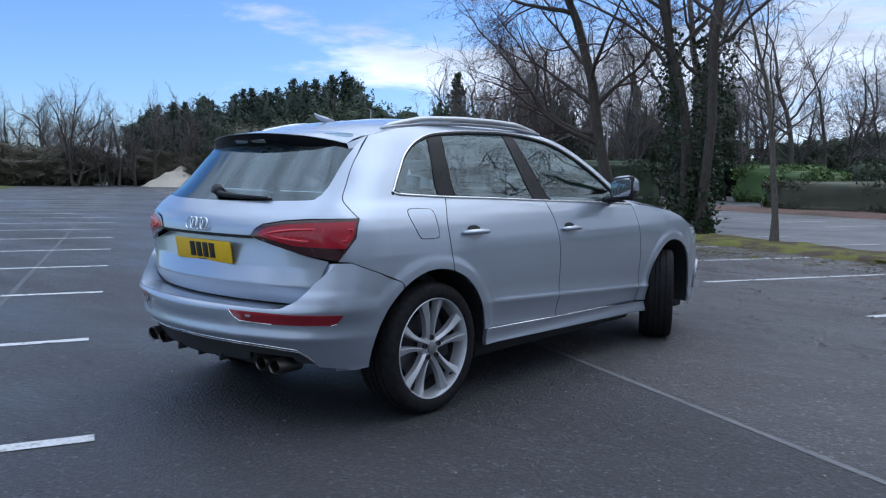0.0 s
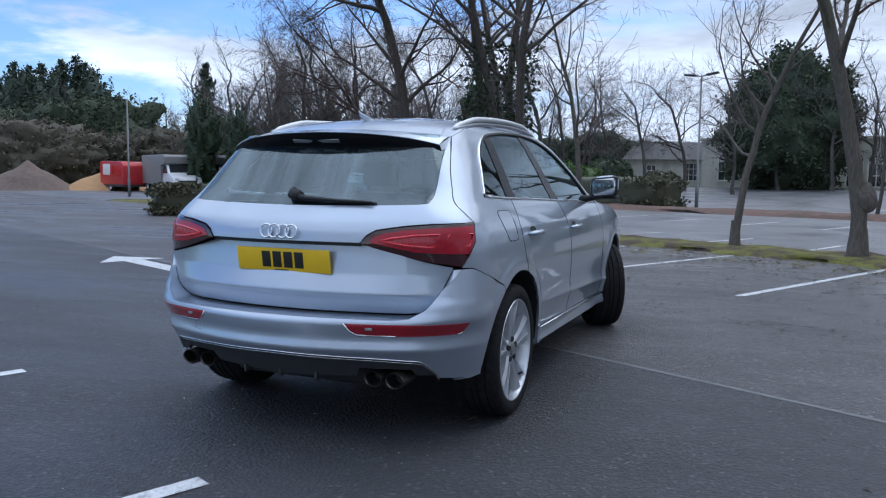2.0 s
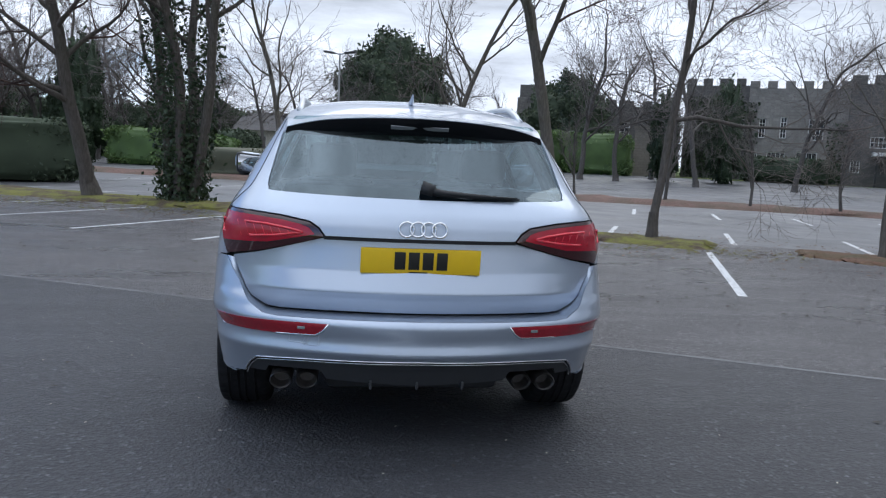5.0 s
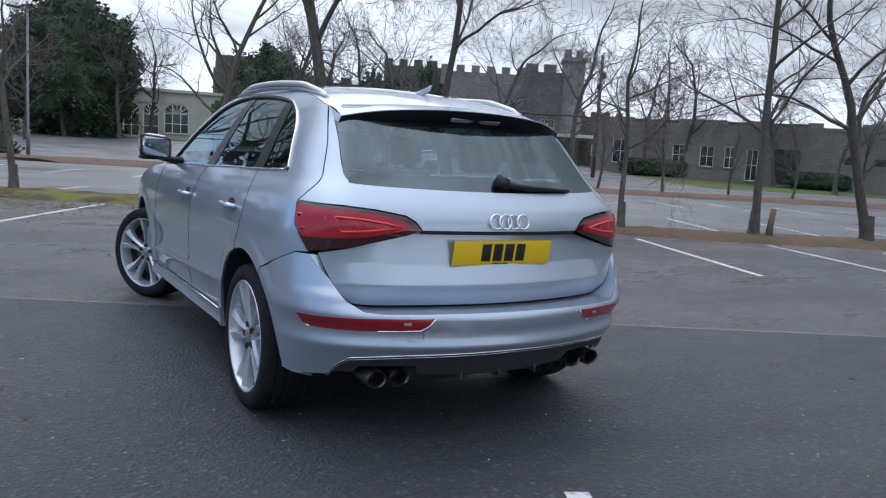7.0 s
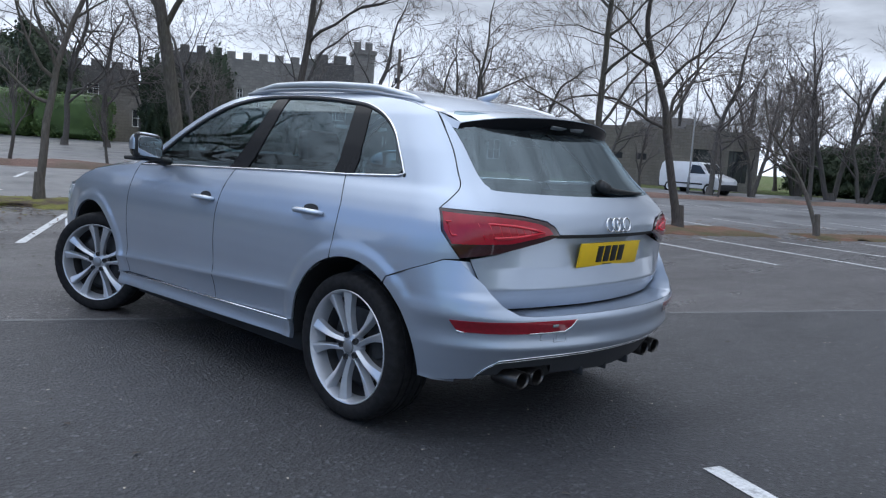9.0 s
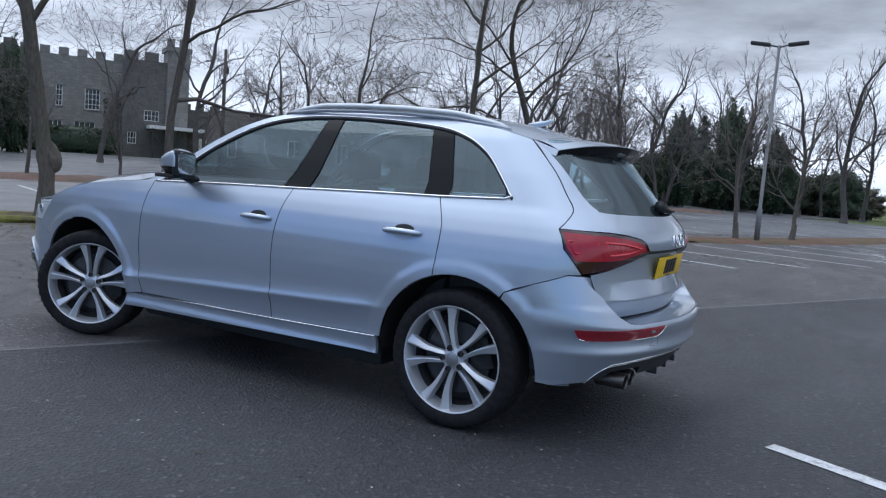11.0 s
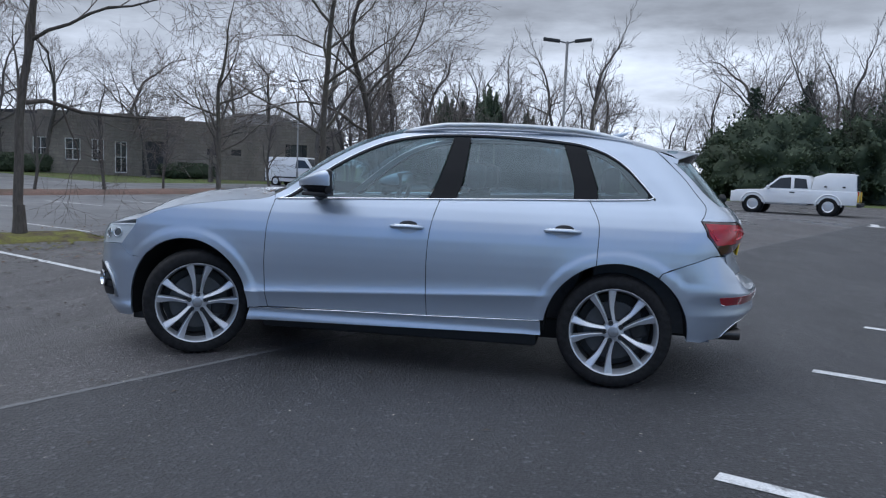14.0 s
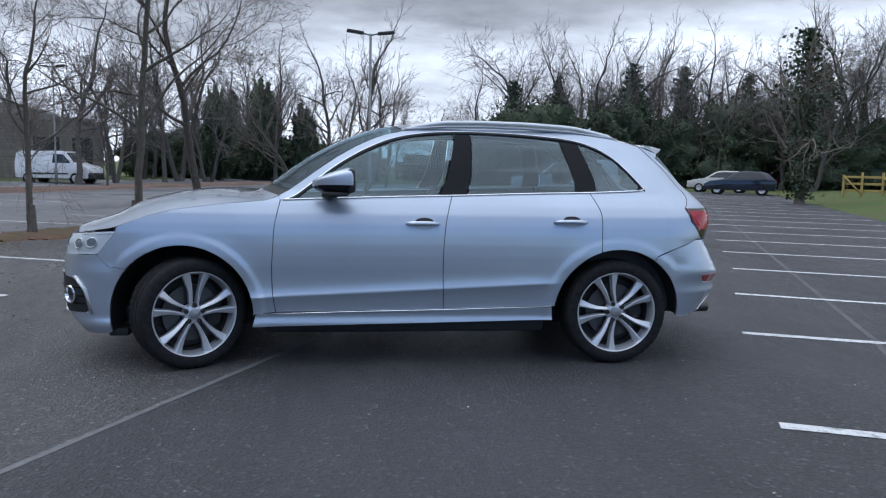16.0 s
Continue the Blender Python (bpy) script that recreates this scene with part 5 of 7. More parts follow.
def screen(o, y0, z0, y1, z1, w0, w1, name="windscreen"):
    """A pane across the body from (y0, z0) to (y1, z1), just proud of it."""
    nrm = Vector((0, z1 - z0, -(y1 - y0))).normalized()
    if nrm.z < 0:
        nrm = -nrm
    bm = bmesh.new()
    pts = [Vector((-w0, y0, z0)), Vector((w0, y0, z0)), Vector((w1, y1, z1)), Vector((-w1, y1, z1))]
    a = [bm.verts.new(p + nrm * 0.008) for p in pts]
    b = [bm.verts.new(p - nrm * 0.02) for p in pts]
    bm.faces.new(a)
    bm.faces.new(b[::-1])
    for i in range(4):
        bm.faces.new((a[i], b[i], b[(i + 1) % 4], a[(i + 1) % 4]))
    bmesh.ops.recalc_face_normals(bm, faces=bm.faces)
    part(name, bm, PANE, o, smooth=False)


def wheels_for(o, ys, w, r=0.32):
    for y in ys:
        for s in (-1, 1):
            q = empty("wheel", pose(s * (w / 2 - 0.11), y, r, 0, 0, 0 if s > 0 else 180))
            q.parent = o
            bm = bmesh.new()
            add_lathe(bm, [(r * 0.6, 0.11), (r * 0.8, 0.125), (r * 0.97, 0.10), (r, 0.06), (r, -0.08), (r * 0.6, -0.1)], 24)
            part("tyre", bm, TYRE, q)
            bm = bmesh.new()
            add_lathe(bm, [(0.001, 0.085), (r * 0.25, 0.09), (r * 0.5, 0.07), (r * 0.62, 0.112)], 20)
            part("rim", bm, RIM, q)
            bm = bmesh.new()
            add_lathe(bm, [(r * 1.16, 0.09), (r * 1.16, -0.08), (0.001, -0.08)], 24)
            part("arch", bm, RUBBER, q)


def lamps(o, y, z, w, mat, name, dy):
    for s in (-1, 1):
        part(name, box_bm(s * (w / 2 - 0.2) - 0.13, s * (w / 2 - 0.2) + 0.13, y - abs(dy), y + abs(dy), z - 0.08, z + 0.08, bevel=0.03), mat, o)


def place_vehicle(name, x, y, heading, label, cat):
    """heading: degrees clockwise from +y."""
    return tagged(empty(name, pose(x, y, lift(x, y), 0, 0, -heading)), label, cat, kind="thing")


def small_van(x, y, heading, material, label):
    o = place_vehicle("van", x, y, heading, label, "van")
    P = [(-2.1, 0.30), (-2.12, 1.1), (-2.05, 1.66), (-1.9, 1.80), (0.55, 1.82), (0.75, 1.76), (1.28, 1.16), (1.95, 0.98), (2.12, 0.80), (2.14, 0.30)]
    part("body", slab(P, 1.70, 0.06, (1.0, 0.14)), material, o)
    pane_pair(o, [(0.05, 1.15), (1.12, 1.15), (0.66, 1.62), (0.10, 1.66)], 1.70, 1.0, 0.14, 1.82)
    screen(o, 1.26, 1.20, 0.78, 1.72, 0.74, 0.64)
    part("bumper", box_bm(-0.84, 0.84, 2.0, 2.19, 0.28, 0.62, bevel=0.05), RUBBER, o)
    part("bumper", box_bm(-0.84, 0.84, -2.17, -1.98, 0.28, 0.55, bevel=0.05), RUBBER, o)
    part("side_trim", box_bm(-0.865, 0.865, -1.2, 0.95, 0.52, 0.60, bevel=0.01), RUBBER, o)
    lamps(o, 2.08, 0.80, 1.7, HOUSING, "headlight", 0.06)
    lamps(o, -2.10, 1.0, 1.7, REDLAMP, "rear_lamp", 0.03)
    wheels_for(o, (-1.35, 1.35), 1.70, 0.31)
    return o


def pickup(x, y, heading):
    o = place_vehicle("pickup", x, y, heading, "white pickup with a hard canopy parked on asphalt", "pickup")
    P = [(-2.5, 0.48), (-2.52, 1.06), (1.0, 1.06), (1.15, 1.04), (2.3, 0.98), (2.5, 0.80), (2.52, 0.45)]
    part("body", slab(P, 1.76, 0.06), VANWHITE, o)
    part("cab", slab([(-0.75, 1.0), (-0.72, 1.55), (-0.55, 1.68), (0.35, 1.68), (0.55, 1.60), (1.20, 1.02)], 1.66, 0.05, (1.05, 0.18)), VANWHITE, o)
    part("canopy", slab([(-2.48, 1.03), (-2.42, 1.74), (-2.32, 1.80), (-1.35, 1.80), (-0.82, 1.62), (-0.74, 1.03)], 1.68, 0.06, (1.1, 0.12)), VANWHITE, o, "white hard canopy")
    pane_pair(o, [(0.05, 1.10), (0.98, 1.10), (0.50, 1.54), (0.08, 1.58)], 1.66, 1.05, 0.18, 1.68)
    pane_pair(o, [(-0.62, 1.12), (-0.08, 1.12), (-0.06, 1.56), (-0.52, 1.52)], 1.66, 1.05, 0.18, 1.68)
    screen(o, 1.16, 1.08, 0.60, 1.58, 0.74, 0.62)
    screen(o, -2.50, 1.10, -2.455, 1.72, 0.70, 0.64, "rear_window")
    for s in (-0.62, 0.62):
        part("marking", box_bm(s - 0.16, s + 0.16, -2.56, -2.515, 0.62, 1.04), AMBER, o, "yellow rear marking")
    lamps(o, -2.5, 0.98, 1.78, REDLAMP, "rear_lamp", 0.05)
    lamps(o, 2.46, 0.84, 1.7, HOUSING, "headlight", 0.06)
    part("bumper", box_bm(-0.8, 0.8, -2.68, -2.5, 0.42, 0.58, bevel=0.04), RUBBER, o)
    part("side_step", box_bm(-0.93, 0.93, -0.7, 1.0, 0.40, 0.46, bevel=0.02), POST, o)
    for y0 in (-2.2, -1.0):
        part("roof_bar", box_bm(-0.7, 0.7, y0 - 0.03, y0 + 0.03, 1.80, 1.87, bevel=0.01), RUBBER, o)
    for s in (-1, 1):
        for y0 in (-2.0, -1.3):
            part("canopy_latch", box_bm(s * 0.835 - 0.012, s * 0.835 + 0.012, y0 - 0.06, y0 + 0.06, 1.20, 1.26, bevel=0.004), RUBBER, o)
        part("door_handle", box_bm(s * 0.885 - 0.012, s * 0.885 + 0.012, -0.12, 0.08, 0.92, 0.97, bevel=0.005), RUBBER, o)
        part("door_mirror", box_bm(s * 0.98 - 0.10, s * 0.98 + 0.10, 0.88, 1.0, 1.06, 1.22, bevel=0.03), VANWHITE, o)
        for y0 in (-1.45, 1.55):
            bm = bmesh.new()
            add_tube(bm, [(s * 0.885, y0 + 0.50 * math.cos(q), 0.40 + 0.50 * math.sin(q)) for q in (math.pi * i / 12 for i in range(13))], 0.035, 6)
            part("arch_flare", bm, VANWHITE, o)
    wheels_for(o, (-1.45, 1.55), 1.78, 0.39)
    return o


def hatchback(x, y, heading, material, label):
    o = place_vehicle("hatchback", x, y, heading, label, "car")
    part("body", slab([(-2.0, 0.28), (-2.08, 0.75), (-1.98, 0.98), (0.9, 0.94), (1.7, 0.82), (2.05, 0.66), (2.1, 0.28)], 1.74, 0.08), material, o)
    part("cabin", slab([(-1.95, 0.93), (-1.55, 1.32), (-1.2, 1.42), (-0.1, 1.44), (0.25, 1.36), (0.98, 0.92)], 1.60, 0.06, (0.95, 0.26)), material, o)
    pane_pair(o, [(-1.5, 1.0), (0.70, 0.98), (0.18, 1.31), (-0.2, 1.36), (-1.15, 1.35)], 1.60, 0.95, 0.26, 1.44)
    screen(o, 0.92, 0.98, 0.28, 1.36, 0.66, 0.56)
    screen(o, -1.90, 1.0, -1.56, 1.31, 0.62, 0.56, "rear_window")
    lamps(o, 2.0, 0.66, 1.7, HOUSING, "headlight", 0.07)
    lamps(o, -2.02, 0.82, 1.7, REDLAMP, "rear_lamp", 0.05)
    wheels_for(o, (-1.25, 1.28), 1.74, 0.31)
    return o


def box_van(x, y, heading, box_mat, cab_mat, label):
    o = place_vehicle("box_van", x, y, heading, label, "van")
    part("box", slab([(-2.7, 0.55), (-2.7, 2.45), (1.4, 2.45), (1.65, 2.30), (1.65, 1.85), (0.9, 1.75), (0.9, 0.55)], 2.05, 0.08), box_mat, o)
    part("cab", slab([(0.7, 0.35), (0.7, 1.85), (1.45, 1.85), (2.0, 1.25), (2.75, 1.02), (2.9, 0.8), (2.9, 0.35)], 1.85, 0.07, (1.1, 0.12)), cab_mat, o)
    screen(o, 1.96, 1.30, 1.50, 1.80, 0.78, 0.70)
    pane_pair(o, [(0.95, 1.25), (1.82, 1.25), (1.45, 1.72), (1.0, 1.74)], 1.85, 1.1, 0.12, 1.85)
    part("grille", box_bm(-0.6, 0.6, 2.88, 2.93, 0.45, 0.8, bevel=0.02), RUBBER, o)
    lamps(o, 2.84, 0.86, 1.8, HOUSING, "headlight", 0.07)
    wheels_for(o, (-1.7, 2.0), 1.95, 0.34)
    return o


small_van(40.6, 18.0, 190, VANWHITE, "small white panel van parked before the long building")
pickup(30.6, -8.6, 22)
hatchback(39.1, -22.0, 30, NAVY, "dark blue hatchback at the end of the bays")
hatchback(44.0, -23.2, 34, PALECAR, "pale hatchback behind a dark one")
box_van(-34.3, 36.9, 118, VANGREY, VANWHITE, "grey box van with a white cab")
box_van(-31.8, 38.9, 120, DARKDOOR, NAVY, "black box van with a dark cab")
box_van(-29.5, 40.6, 120, DARKDOOR, VANGREY, "black box van with a dull grey cab")
small_van(66, -11.5, 130, VANWHITE, "white van among trees past the bays")
o = place_vehicle("trailer", -38.9, 37.6, 112, "red catering trailer with a white panel", "trailer")
part("body", slab([(-1.9, 0.45), (-1.95, 1.9), (-1.7, 2.05), (1.6, 2.0), (1.9, 1.7), (1.9, 0.45)], 2.0, 0.08), VANRED, o)
for s in (-1, 1):
    part("panel", box_bm(s * 1.0 - 0.012, s * 1.0 + 0.012, -1.4, -0.2, 1.1, 1.85, bevel=0.004), WINFRAME, o, "white side panel")
    part("hatch", box_bm(s * 1.0 - 0.012, s * 1.0 + 0.012, 0.1, 1.6, 1.0, 1.7, bevel=0.004), REDLAMP, o)
part("skirt", box_bm(-0.98, 0.98, -1.85, 1.85, 0.3, 0.46, bevel=0.02), DARKDOOR, o)
wheels_for(o, (-0.3,), 1.9, 0.3)

# ---- the car: its skin is one smooth form, cut into panels ----
# x to its right, y ahead from the rear axle, z up from the ground
half_width = table([0.18, 0.27, 0.295, 0.318, 0.335, 0.37, 0.40, 0.46, 0.52, 0.58, 0.66, 0.73, 0.80, 0.87, 0.93, 1.00, 1.06, 1.11, 1.145, 1.30, 1.47, 1.53, 1.58, 1.62],
                   [0.868, 0.910, 0.909, 0.899, 0.897, 0.902, 0.904, 0.908, 0.914, 0.921, 0.930, 0.934, 0.934, 0.930, 0.920, 0.902, 0.877, 0.848, 0.823, 0.748, 0.652, 0.610, 0.560, 0.500], 0.010)
rear_bumper_y = table([0.24, 0.30, 0.40, 0.455, 0.485, 0.525, 0.545, 0.575, 0.605, 0.62, 0.66, 0.72, 0.80, 0.86, 0.95], [-0.80, -0.83, -0.890, -0.928, -0.952, -0.942, -0.943, -0.952, -0.957, -0.950, -0.905, -0.862, -0.83, -0.815, -0.81], 0.006)
rear_gate_y = table([0.60, 0.635, 0.66, 0.70, 0.728, 0.734, 0.82, 0.92, 0.96], [-0.776, -0.790, -0.801, -0.820, -0.840, -0.840, -0.802, -0.786, -0.782], 0.003)
rear_upper_y = table([0.60, 0.80, 0.86, 0.955, 1.01, 1.06, 1.12, 1.18, 1.50], [-0.80, -0.812, -0.815, -0.842, -0.834, -0.812, -0.762, -0.705, -0.42], 0.012)
rear_corner_y = table([0.60, 0.85, 0.955, 1.01, 1.06, 1.12, 1.18, 1.50], [-0.79, -0.815, -0.828, -0.828, -0.812, -0.765, -0.705, -0.42], 0.02)
front_y = table([0.18, 0.25, 0.35, 0.50, 0.70, 0.80, 0.86, 0.92, 1.0], [3.535, 3.615, 3.685, 3.705, 3.695, 3.68, 3.635, 3.515, 3.215], 0.02)
rail_z = table([-0.60, -0.35, -0.20, 0.0, 0.3, 0.6, 0.9, 1.2, 1.45, 1.6, 1.75, 1.9, 2.05, 2.2, 2.32, 2.6, 2.9, 3.1, 3.262, 3.36, 3.44, 3.52, 3.62],
               [1.36, 1.43, 1.482, 1.530, 1.565, 1.580, 1.584, 1.578, 1.554, 1.517, 1.452, 1.365, 1.258, 1.145, 1.082, 1.058, 1.018, 0.968, 0.900, 0.884, 0.873, 0.852, 0.80], 0.02)
ARCH_R, ARCH_F = (0.005, 0.345, 0.437), (2.863, 0.345, 0.447)
FRONT_CORNER = 3.28


def smooth_step(a, b, x):
    t = min(1.0, max(0.0, (x - a) / (b - a)))
    return t * t * (3 - 2 * t)


def side_x(y, z):
    w = half_width(z)
    # the crease that rises along the doors, and the one round the bumper
    q = 2.28 - y
    for zc, amp in ((0.466 + 0.049 * q, 0.025 * smooth_step(0.30, 0.62, y) * smooth_step(2.62, 2.36, y)), (0.606, 0.010 * smooth_step(-0.36, -0.50, y))):
        d = z - zc
        w += amp * (math.exp(-d / 0.045) if d > 0 else math.exp(d / 0.075))
    if y < 0.3:
        w *= 1 - 0.022 * ((0.3 - y) / 0.8) ** 2
    if y > 2.3:
        w *= 1 - 0.052 * ((y - 2.3) / 1.0) ** 2
    for cy, cz, r in (ARCH_R, ARCH_F):
        d = math.hypot(y - cy, z - cz)
        w += (0.006 * smooth_step(r + 0.17, r + 0.01, d) + 0.010 * smooth_step(r + 0.092, r + 0.040, d)) * smooth_step(0.98, 0.70, z)
    return w


def skin(s, z, rear):
    """The point of the skin at s round the plan (0: middle of the tail, 5.6: middle of the nose; below 0: the left) and height z."""
    if s < 0:
        p = skin(-s, z, rear)
        return (-p[0], p[1])
    if s > 5.6:
        p = skin(11.2 - s, z, rear)
        return (-p[0], p[1])
    if s < 4.5:
        r = rear(z)
        if rear is not rear_bumper_y:
            k = smooth_step(0.45, 0.85, s)
            r = r * (1 - k) + rear_corner_y(z) * k
        up = smooth_step(1.05, 1.25, z)
        low = smooth_step(0.70, 0.55, z)
        ye = r + 0.50 - 0.06 * up + 0.12 * low
        w = side_x(ye, z)
        b = 0.24 + 0.10 * up + 0.10 * low
        xc = w * (0.765 - 0.085 * low + 0.01 * up)
        if s <= 0.7:
            x = s / 0.7 * xc
            return (x, r + b * x * x)
        if s < 1.1:
            t = (s - 0.7) / 0.4
            p0y = r + b * xc * xc
            cy = p0y + 2 * b * xc * (w - xc)
            a0, a1, a2 = (1 - t) ** 2, 2 * t * (1 - t), t * t
            return (a0 * xc + a1 * (w + 0.001) + a2 * w, a0 * p0y + a1 * cy + a2 * ye)
        y = ye + (s - 1.1) / 3.4 * (FRONT_CORNER - ye)
        return (side_x(y, z), y)
    f = front_y(z)
    w = side_x(FRONT_CORNER, z)
    xc, b = 0.62, 0.12
    if s >= 5.0:
        x = (5.6 - s) / 0.6 * xc
        return (x, f - b * x * x)
    t = (5.0 - s) / 0.5
    p0y = f - b * xc * xc
    cy = p0y - 2 * b * xc * (w - xc)
    a0, a1, a2 = (1 - t) ** 2, 2 * t * (1 - t), t * t
    return (a0 * xc + a1 * w + a2 * w, a0 * p0y + a1 * cy + a2 * FRONT_CORNER)


def from_y(y, z, rear=rear_upper_y):
    lo, hi = 0.0, 5.6
    for _ in range(34):
        m = (lo + hi) / 2
        if skin(m, z, rear)[1] < y:
            lo = m
        else:
            hi = m
    return (lo, z)


def from_x(x, z, rear=rear_upper_y):
    lo, hi = 0.0, 1.1
    for _ in range(30):
        m = (lo + hi) / 2
        if skin(m, z, rear)[0] < x:
            lo = m
        else:
            hi = m
    return (lo, z)


def front_x(x, z):
    lo, hi = 4.5, 5.6
    for _ in range(30):
        m = (lo + hi) / 2
        if skin(m, z, rear_upper_y)[0] > x:
            lo = m
        else:
            hi = m
    return (lo, z)


def clip_half(poly, ax, lim, keep_less):
    out = []
    n = len(poly)
    for i in range(n):
        a, b = poly[i], poly[(i + 1) % n]
        ia = (a[ax] <= lim) if keep_less else (a[ax] >= lim)
        ib = (b[ax] <= lim) if keep_less else (b[ax] >= lim)
        if ia:
            out.append(a)
        if ia != ib:
            t = (lim - a[ax]) / (b[ax] - a[ax])
            out.append((lim, a[1] + (b[1] - a[1]) * t) if ax == 0 else (a[0] + (b[0] - a[0]) * t, lim))
    return out


def inset(poly, d):
    n = len(poly)
    area = sum(poly[i][0] * poly[(i + 1) % n][1] - poly[(i + 1) % n][0] * poly[i][1] for i in range(n))
    if area < 0:
        poly = poly[::-1]
    clean = [p for i, p in enumerate(poly) if math.dist(p, poly[i - 1]) > 1e-4]
    n, out = len(clean), []
    for i in range(n):
        a, b, c = (Vector(clean[j % n]) for j in (i - 1, i, i + 1))
        n1 = Vector((-(b - a).y, (b - a).x)).normalized()
        n2 = Vector((-(c - b).y, (c - b).x)).normalized()
        m = n1 + n2
        k = d / max(0.35, 1 + n1.dot(n2)) if m.length > 1e-6 else 0
        out.append((b.x + m.x * k, b.y + m.y * k))
    return out


def panel(name, poly, material, parent, rear=rear_upper_y, gap=0.002, ds=0.045, dz=0.022, lift=0.0, depth=0.014, mirror=False, label="", slope=0.0, line=None):
    """A panel of the skin with the outline poly in (s, z), with turned-in edges; its rows fall by slope and one of them runs on the line."""
    poly = [(s, z + slope * s) for s, z in inset(poly, gap)]
    s0, s1 = min(p[0] for p in poly), max(p[0] for p in poly)
    z0, z1 = min(p[1] for p in poly), max(p[1] for p in poly)
    ns, nz = max(1, math.ceil((s1 - s0) / ds)), max(1, math.ceil((z1 - z0) / dz))
    if line is not None:
        z0 = line - dz * math.ceil((line - z0) / dz)
        nz = math.ceil((z1 - z0) / dz)
        z1 = z0 + nz * dz
    keys, pts, faces = {}, [], []

    def vid(p):
        k = (round(p[0], 4), round(p[1], 4))
        if k not in keys:
            keys[k] = len(pts)
            pts.append(p)
        return keys[k]
    for i in range(ns):
        a, b = s0 + (s1 - s0) * i / ns, s0 + (s1 - s0) * (i + 1) / ns
        col = clip_half(clip_half(poly, 0, a, False), 0, b, True)
        if len(col) < 3:
            continue
        for j in range(nz):
            c, d = z0 + (z1 - z0) * j / nz, z0 + (z1 - z0) * (j + 1) / nz
            cell = clip_half(clip_half(col, 1, c, False), 1, d, True)
            ids = []
            for p in cell:
                v = vid(p)
                if v not in ids:
                    ids.append(v)
            if len(ids) >= 3:
                ar = sum(pts[ids[k]][0] * pts[ids[(k + 1) % len(ids)]][1] - pts[ids[(k + 1) % len(ids)]][0] * pts[ids[k]][1] for k in range(len(ids)))
                if ar > 1e-7:
                    faces.append(ids)
    co, no = [], []
    h = 0.004
    pts = [(s, z - slope * s) for s, z in pts]
    for s, z in pts:
        x, y = skin(s, z, rear)
        xa, ya = skin(s - h, z, rear)
        xb, yb = skin(s + h, z, rear)
        xc, yc = skin(s, z - h, rear)
        xd, yd = skin(s, z + h, rear)
        n = Vector((xb - xa, yb - ya, 0)).cross(Vector((xd - xc, yd - yc, 2 * h))).normalized()
        co.append(Vector((x, y, z)) + n * lift)
        no.append(n)
    verts, norms = [tuple(p) for p in co], [tuple(n) for n in no]
    edges = {}
    for f in faces:
        for k in range(len(f)):
            e = (f[k], f[(k + 1) % len(f)])
            edges[e] = edges.get(e, 0) + 1
    rim = [e for e in edges if (e[1], e[0]) not in edges]
    if depth:
        for a, b in rim:
            d = (co[b] - co[a])
            if d.length < 1e-5:
                continue
            out = d.cross(no[a]).normalized()
            base = len(verts)
            for q, n in ((a, no[a]), (b, no[b])):
                verts.append(tuple(co[q]))
                verts.append(tuple(co[q] - n * depth - out * depth * 0.15))
                norms += [tuple(out)] * 2
            faces.append([base, base + 1, base + 3, base + 2])
    if mirror:
        verts = [(-x, y, z) for x, y, z in verts]
        norms = [(-x, y, z) for x, y, z in norms]
        faces = [f[::-1] for f in faces]
    ob = mesh_ob(name, verts, faces, material, parent, True, norms)
    if label:
        ob["label"] = label
    return ob


def both(poly_right):
    """A whole outline across the tail from its right half, which starts and ends on the middle line."""
    return poly_right + [(-s, z) for s, z in reversed(poly_right)]


def arc(c, a0, a1, n=28, grow=0.0):
    return [(c[0] + (c[2] + grow) * math.cos(radians(a0 + (a1 - a0) * i / n)), c[1] + (c[2] + grow) * math.sin(radians(a0 + (a1 - a0) * i / n))) for i in range(n + 1)]


def yz(pts, rear=rear_upper_y):
    return [from_y(y, z, rear) for y, z in pts]


def xz(pts, rear=rear_upper_y):
    return [from_x(x, z, rear) for x, z in pts]


def along(poly, rear, lift, mirror=False):
    out = []
    for s, z in poly:
        x, y = skin(s, z, rear)
        xa, ya = skin(s - 0.004, z, rear)
        xb, yb = skin(s + 0.004, z, rear)
        n = Vector((yb - ya, -(xb - xa), 0)).normalized()
        p = Vector((x, y, z)) + n * lift
        out.append(Vector((-p.x, p.y, p.z)) if mirror else p)
    return out


# outlines on the side: (y, z)
door_front_edge = spline([(2.278, 0.362), (2.296, 0.50), (2.300, 0.642), (2.292, 0.80), (2.282, 0.93), (2.250, 1.082)])
pillar_edge = spline([(1.190, 0.378), (1.193, 0.46), (1.199, 0.644), (1.196, 0.80), (1.183, 0.94), (1.162, 1.04), (1.137, 1.1255)])
door_rear_edge = spline([(0.133, 0.764), (0.128, 0.88), (0.126, 0.968), (0.137, 1.042), (0.196, 1.1575)])
belt = spline([(-0.160, 1.1745), (0.196, 1.1575), (0.559, 1.147), (1.137, 1.1255), (1.698, 1.107), (2.250, 1.085)])
glass_top = spline([(-0.160, 1.1745), (-0.192, 1.187), (-0.178, 1.205), (-0.13, 1.262), (-0.024, 1.372), (0.086, 1.446), (0.201, 1.492), (0.318, 1.518), (0.52, 1.538), (0.719, 1.550), (0.997, 1.556),
                    (1.271, 1.545), (1.503, 1.505), (1.695, 1.430), (1.882, 1.322), (2.028, 1.213), (2.150, 1.118), (2.225, 1.086)])


